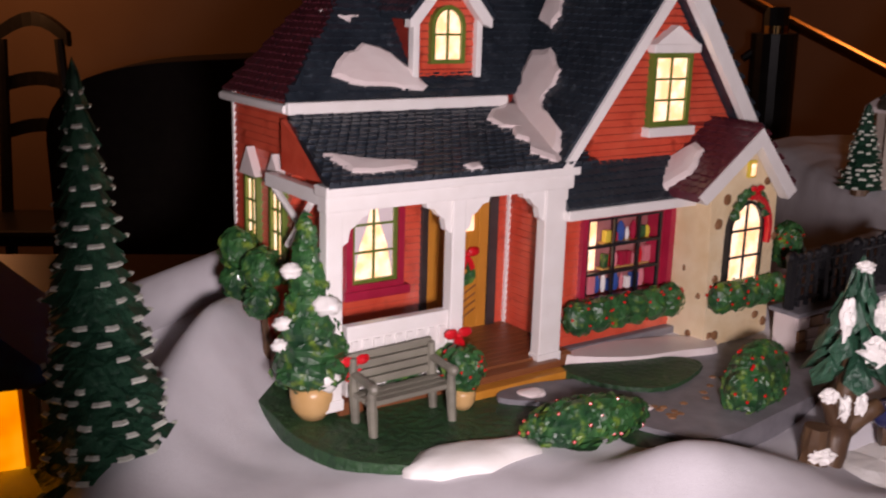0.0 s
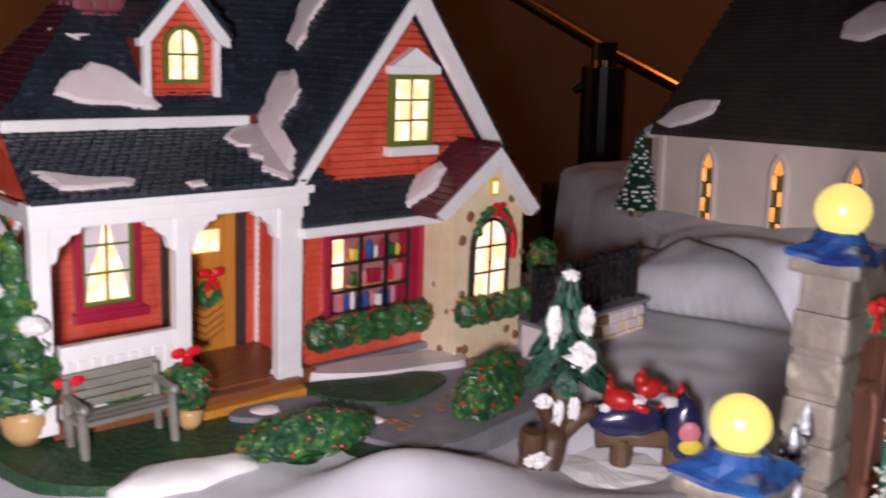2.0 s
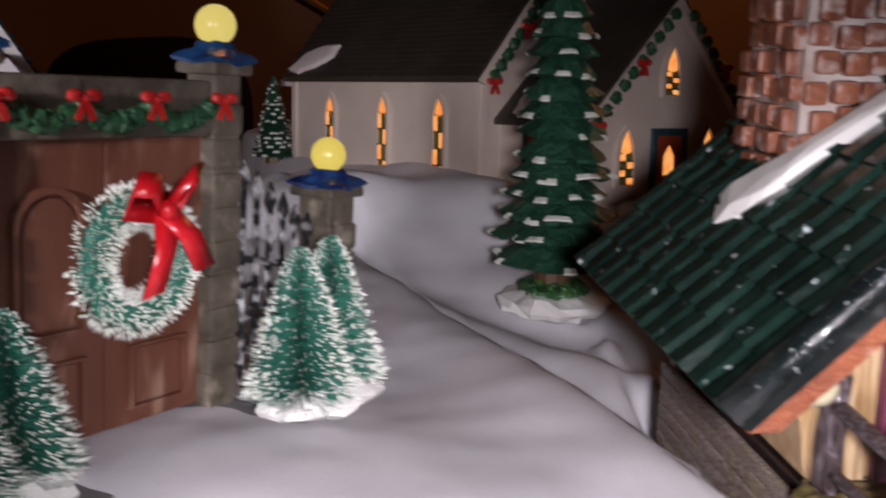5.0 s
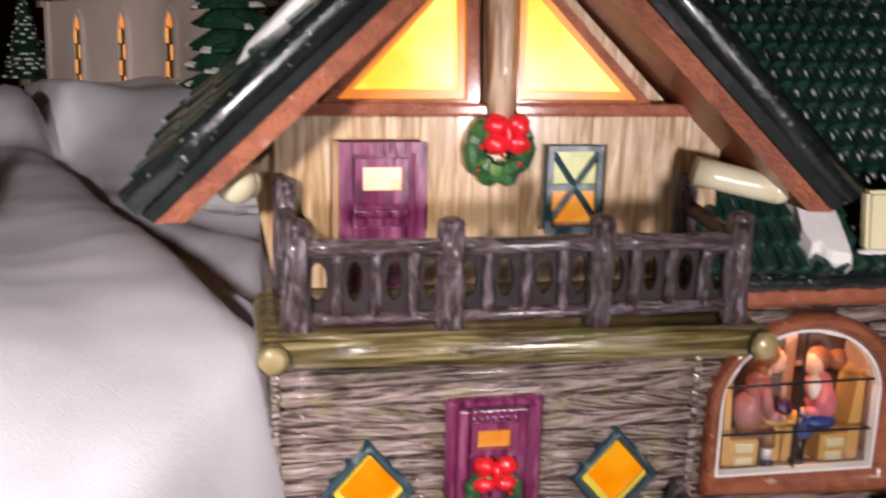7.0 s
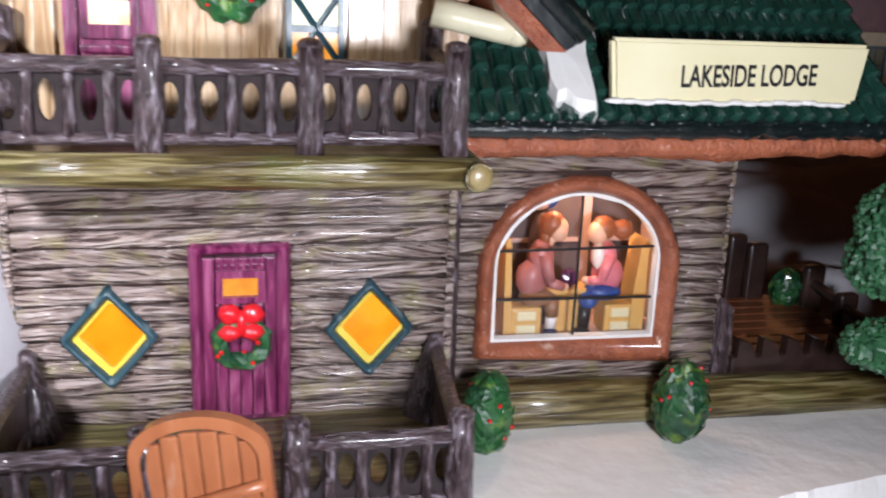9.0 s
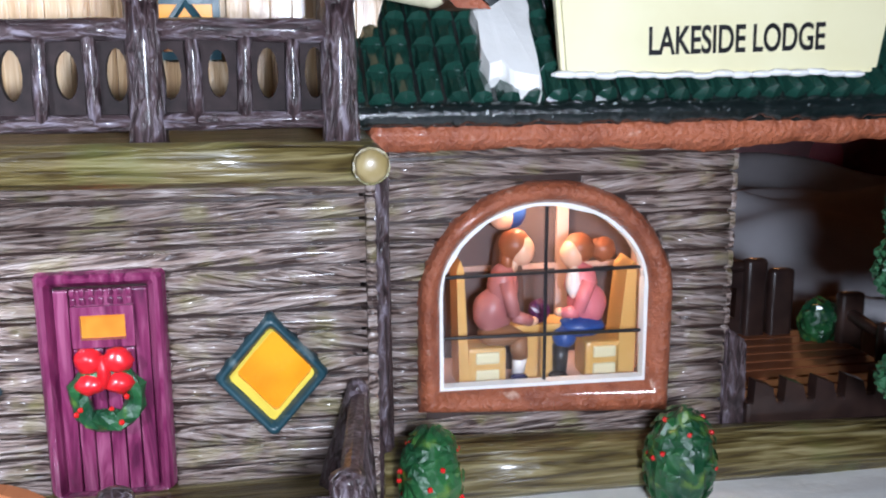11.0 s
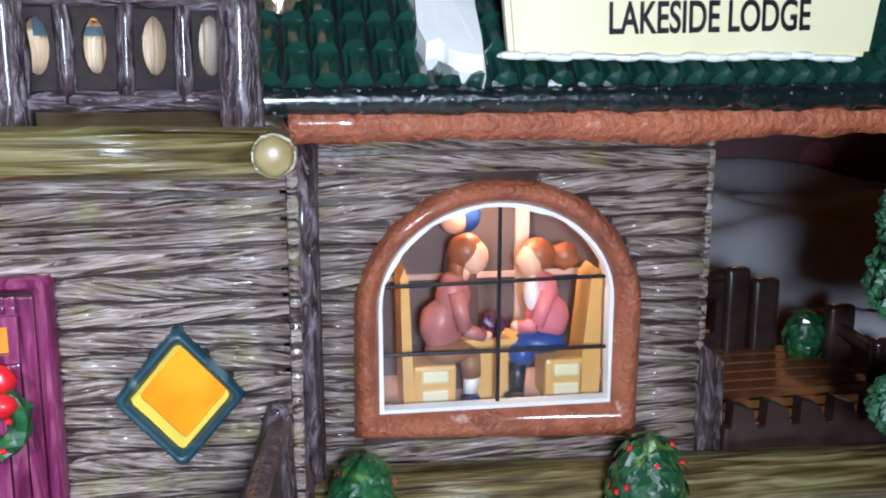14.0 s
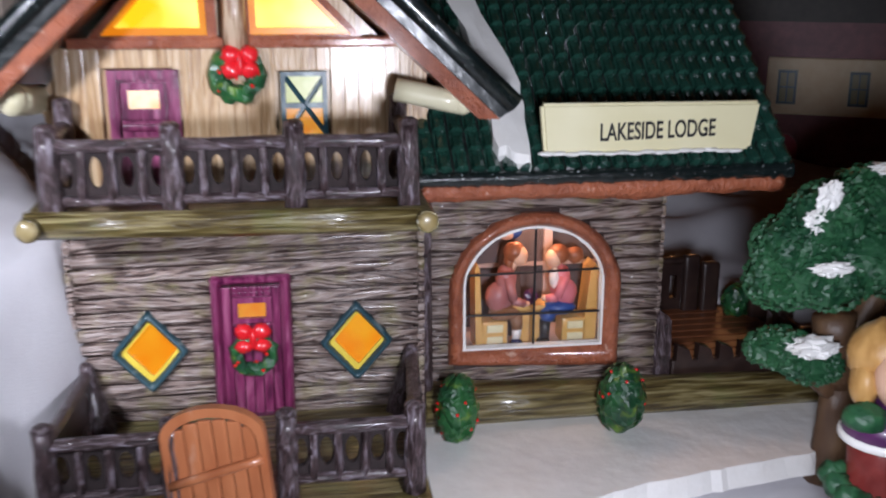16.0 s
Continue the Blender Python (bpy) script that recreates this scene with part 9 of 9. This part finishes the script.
# ---- dim buildings and furniture behind ----
def far_house():
    m = Matrix.Translation((0.785, 0.350, 0.040)) @ Matrix.Rotation(radians(-40), 4, "Z")
    h = thing("brick_shop", m, "dim brick model shop with a cream upper wall and red windows", "model house")
    bm = bm_new()
    box(bm, -0.075, 0.09, 0, 0.08, -0.03, 0.105)
    part("wall", bm, "brick", h)
    bm = bm_new()
    box(bm, -0.035, 0.05, -0.003, 0.001, 0.045, 0.082, 0.001)
    part("upper_panel", bm, "stone", h)
    bm = bm_new()
    prism(bm, [(-0.08, 0.105), (0.10, 0.105), (0.08, 0.15), (-0.06, 0.15)], -0.008, 0.088)
    part("roof", bm, "churchroof", h)
    for x in (-0.022, 0.022):
        sash(h, x - 0.006, x + 0.006, 0.052, 0.074, -0.003, "teal", 2, 2, "olive", 0.0016)
    bm = bm_new()
    prism(bm, arch(-0.030, -0.012, -0.005, 0.022, 0.032, 10), -0.004, 0.0)
    part("arched_door", bm, "crimson", h, "arched red door")
    for x, w, z in ((-0.074, 0.005, 0.010), (-0.064, 0.011, 0.010), (-0.047, 0.007, 0.009)):
        bm = bm_new()
        box(bm, x, x + w, -0.002, 0.001, z, z + 0.010)
        part("lit_pane", bm, "winorange", h)


def left_house():
    m = Matrix.Translation((-0.1400, 0.290, 0.090)) @ Matrix.Rotation(radians(20), 4, "Z")
    h = thing("corner_house", m, "small wooden model house with a blue-grey roof and warm lit wall", "model house")
    bm = bm_new()
    box(bm, -0.06, 0.0105, 0.0, 0.06, -0.01, 0.042)
    part("wall", bm, "orange", h)
    bm = bm_new()
    box(bm, 0.0085, 0.0135, -0.0035, 0.001, -0.01, 0.042, 0.0006)
    part("corner_post", bm, "bark", h)
    bm = bm_new()
    box(bm, -0.05, 0.0070, -0.0012, 0.0, 0.0, 0.036)
    part("lit_pane", bm, "winyellow", h)
    bm = bm_new()
    prism(bm, [(-0.07, 0.040), (0.017, 0.040), (0.017, 0.045), (-0.004, 0.066), (-0.05, 0.066)], -0.012, 0.065)
    r = part("roof", bm, "bluecap", h, "blue-grey planked roof")


def furniture():
    lm = Matrix.Translation((0.64, 2.03, -0.895))
    l = thing("swing_lamp", lm, "black swing-arm lamp with a brass arm", "lamp")
    bm = bm_new()
    box(bm, -0.10, 0.10, -0.10, 0.10, 0.70, 0.79, 0.01)
    part("base", bm, "lampblack", l)
    bm = bm_new()
    lathe(bm, [(0.028, 0.0), (0.030, 0.05), (0.026, 0.06)], 16, (0, 0, 0.79))
    lathe(bm, [(0.026, 0.0), (0.026, 0.02)], 16, (0, 0, 1.035))
    part("collar", bm, "brass", l)
    bm = bm_new()
    rod(bm, (0, 0, 0.84), (0, 0, 1.04), 0.045, 0.045, 18)
    rod(bm, (0, 0, 1.04), (0, 0, 1.09), 0.026, 0.026, 12)
    rod(bm, (0.02, 0, 1.05), (-0.06, 0, 0.99), 0.010, 0.008, 8)
    part("column", bm, "lampblack", l)
    bm = bm_new()
    rod(bm, (-0.62, 0.05, 1.42), (0.0, 0, 1.075), 0.012, 0.012, 10)
    rod(bm, (0.0, 0, 1.075), (0.40, -0.02, 0.88), 0.012, 0.012, 10)
    part("arm", bm, "brass", l)
    st = thing("side_table", Matrix.Translation((0.66, 2.05, -0.80)), "dark cabinet under the lamp", "cabinet")
    bm = bm_new()
    box(bm, -0.24, 0.30, -0.16, 0.22, 0.0, 0.604, 0.01)
    part("body", bm, "table", st)
    bm = bm_new()
    box(bm, -0.25, 0.31, -0.17, 0.23, 0.525, 0.550, 0.004)
    part("edge", bm, "brass", st)
    for x, y, w, h, d in ((-0.34, 1.5, 0.40, 0.93, 0.5), (0.20, 2.1, 0.22, 0.99, 0.3)):
        s = thing("armchair", Matrix.Translation((x, y, -0.80)), "dark upholstered armchair in the unlit room", "armchair", "armchairs in the dark room")
        bm = bm_new()
        box(bm, -w, w, 0, d, 0.0, 0.45, 0.06)
        part("seat", bm, "sofa", s)
        bm = bm_new()
        n = 24
        pts = [(-w, 0.3), (w, 0.3)] + [(w * math.cos(math.pi * i / n), h - 0.18 + 0.18 * math.sin(math.pi * i / n) + 0.02 * math.sin(9 * i / n)) for i in range(n + 1)]
        prism(bm, pts, d - 0.16, d)
        part("backrest", bm, "sofa", s)
    ch = thing("wooden_chair", Matrix.Translation((-1.06, 2.55, -0.80)), "dark bentwood chair against the orange-lit wall", "chair")
    for x in (-0.09, 0.09):
        bm = bm_new()
        rod(bm, (x, 0, 0), (x * 1.05, 0.02, 0.45), 0.016, 0.016, 8)
        rod(bm, (x * 1.05, 0.02, 0.45), (x * 0.8, 0.05, 0.90), 0.016, 0.013, 8)
        part("post", bm, "lampblack", ch)
    for z, d in ((0.90, 0.05), (0.78, 0.02), (0.66, 0.02)):
        bm = bm_new()
        ribbon(bm, [(-0.10 + 0.2 * k / 8, 0.045 + 0.03 * math.sin(math.pi * k / 8), z + d * math.sin(math.pi * k / 8)) for k in range(9)], 0.035, (0, 0, 1), 0.008)
        part("back_rail", bm, "lampblack", ch)
    bm = bm_new()
    box(bm, -0.13, 0.13, -0.20, 0.05, 0.42, 0.46, 0.012)
    part("seat", bm, "lampblack", ch)
    for x in (-0.11, 0.11):
        bm = bm_new()
        rod(bm, (x, -0.18, 0), (x, -0.17, 0.43), 0.016, 0.018, 8)
        part("leg", bm, "lampblack", ch)
    w = thing("wall_frame", Matrix.Translation((0.42, 2.97, 0.52)), "gilt-framed dark picture on the wall", "picture")
    bm = bm_new()
    ring_wall(bm, [(-0.2, -0.1), (0.2, -0.1), (0.2, 0.3), (-0.2, 0.3)], [(-0.16, -0.06), (0.16, -0.06), (0.16, 0.26), (-0.16, 0.26)], -0.03, 0.02)
    part("frame", bm, "brass", w)
    bm = bm_new()
    box(bm, -0.16, 0.16, 0.0, 0.01, -0.06, 0.26)
    part("canvas", bm, "sofa", w)


gate_m = build_gate()
bottle_pair(0.2250, 0.1900, 0.1165, 0.0370, "pair of frosted green bottle-brush trees on a snowy base", 1)
bottle_pair(0.1530, 0.1490, 0.1150, 0.0345, "pair of frosted mint-green bottle-brush trees", 2)
fir(-0.1010, 0.2780, 0.088, 0.135, 0.0215, "tall dark green moulded fir with frosted bough tips", 1, 0.004, False, 24, 1.35, 0.85)
fir(0.3510, 0.3400, 0.0930, 0.170, 0.0245, "tall dark green moulded fir on a snowy base", 2, 0.022, True)
church_m = build_church()
fir(0.2700, 0.645, 0.118, 0.052, 0.0120, "small dark green fir against the church wall", 3, 0.002, False)
bird_scene()
stone_wall()
right_tree()
carol_figure()
far_house()
left_house()
furniture()
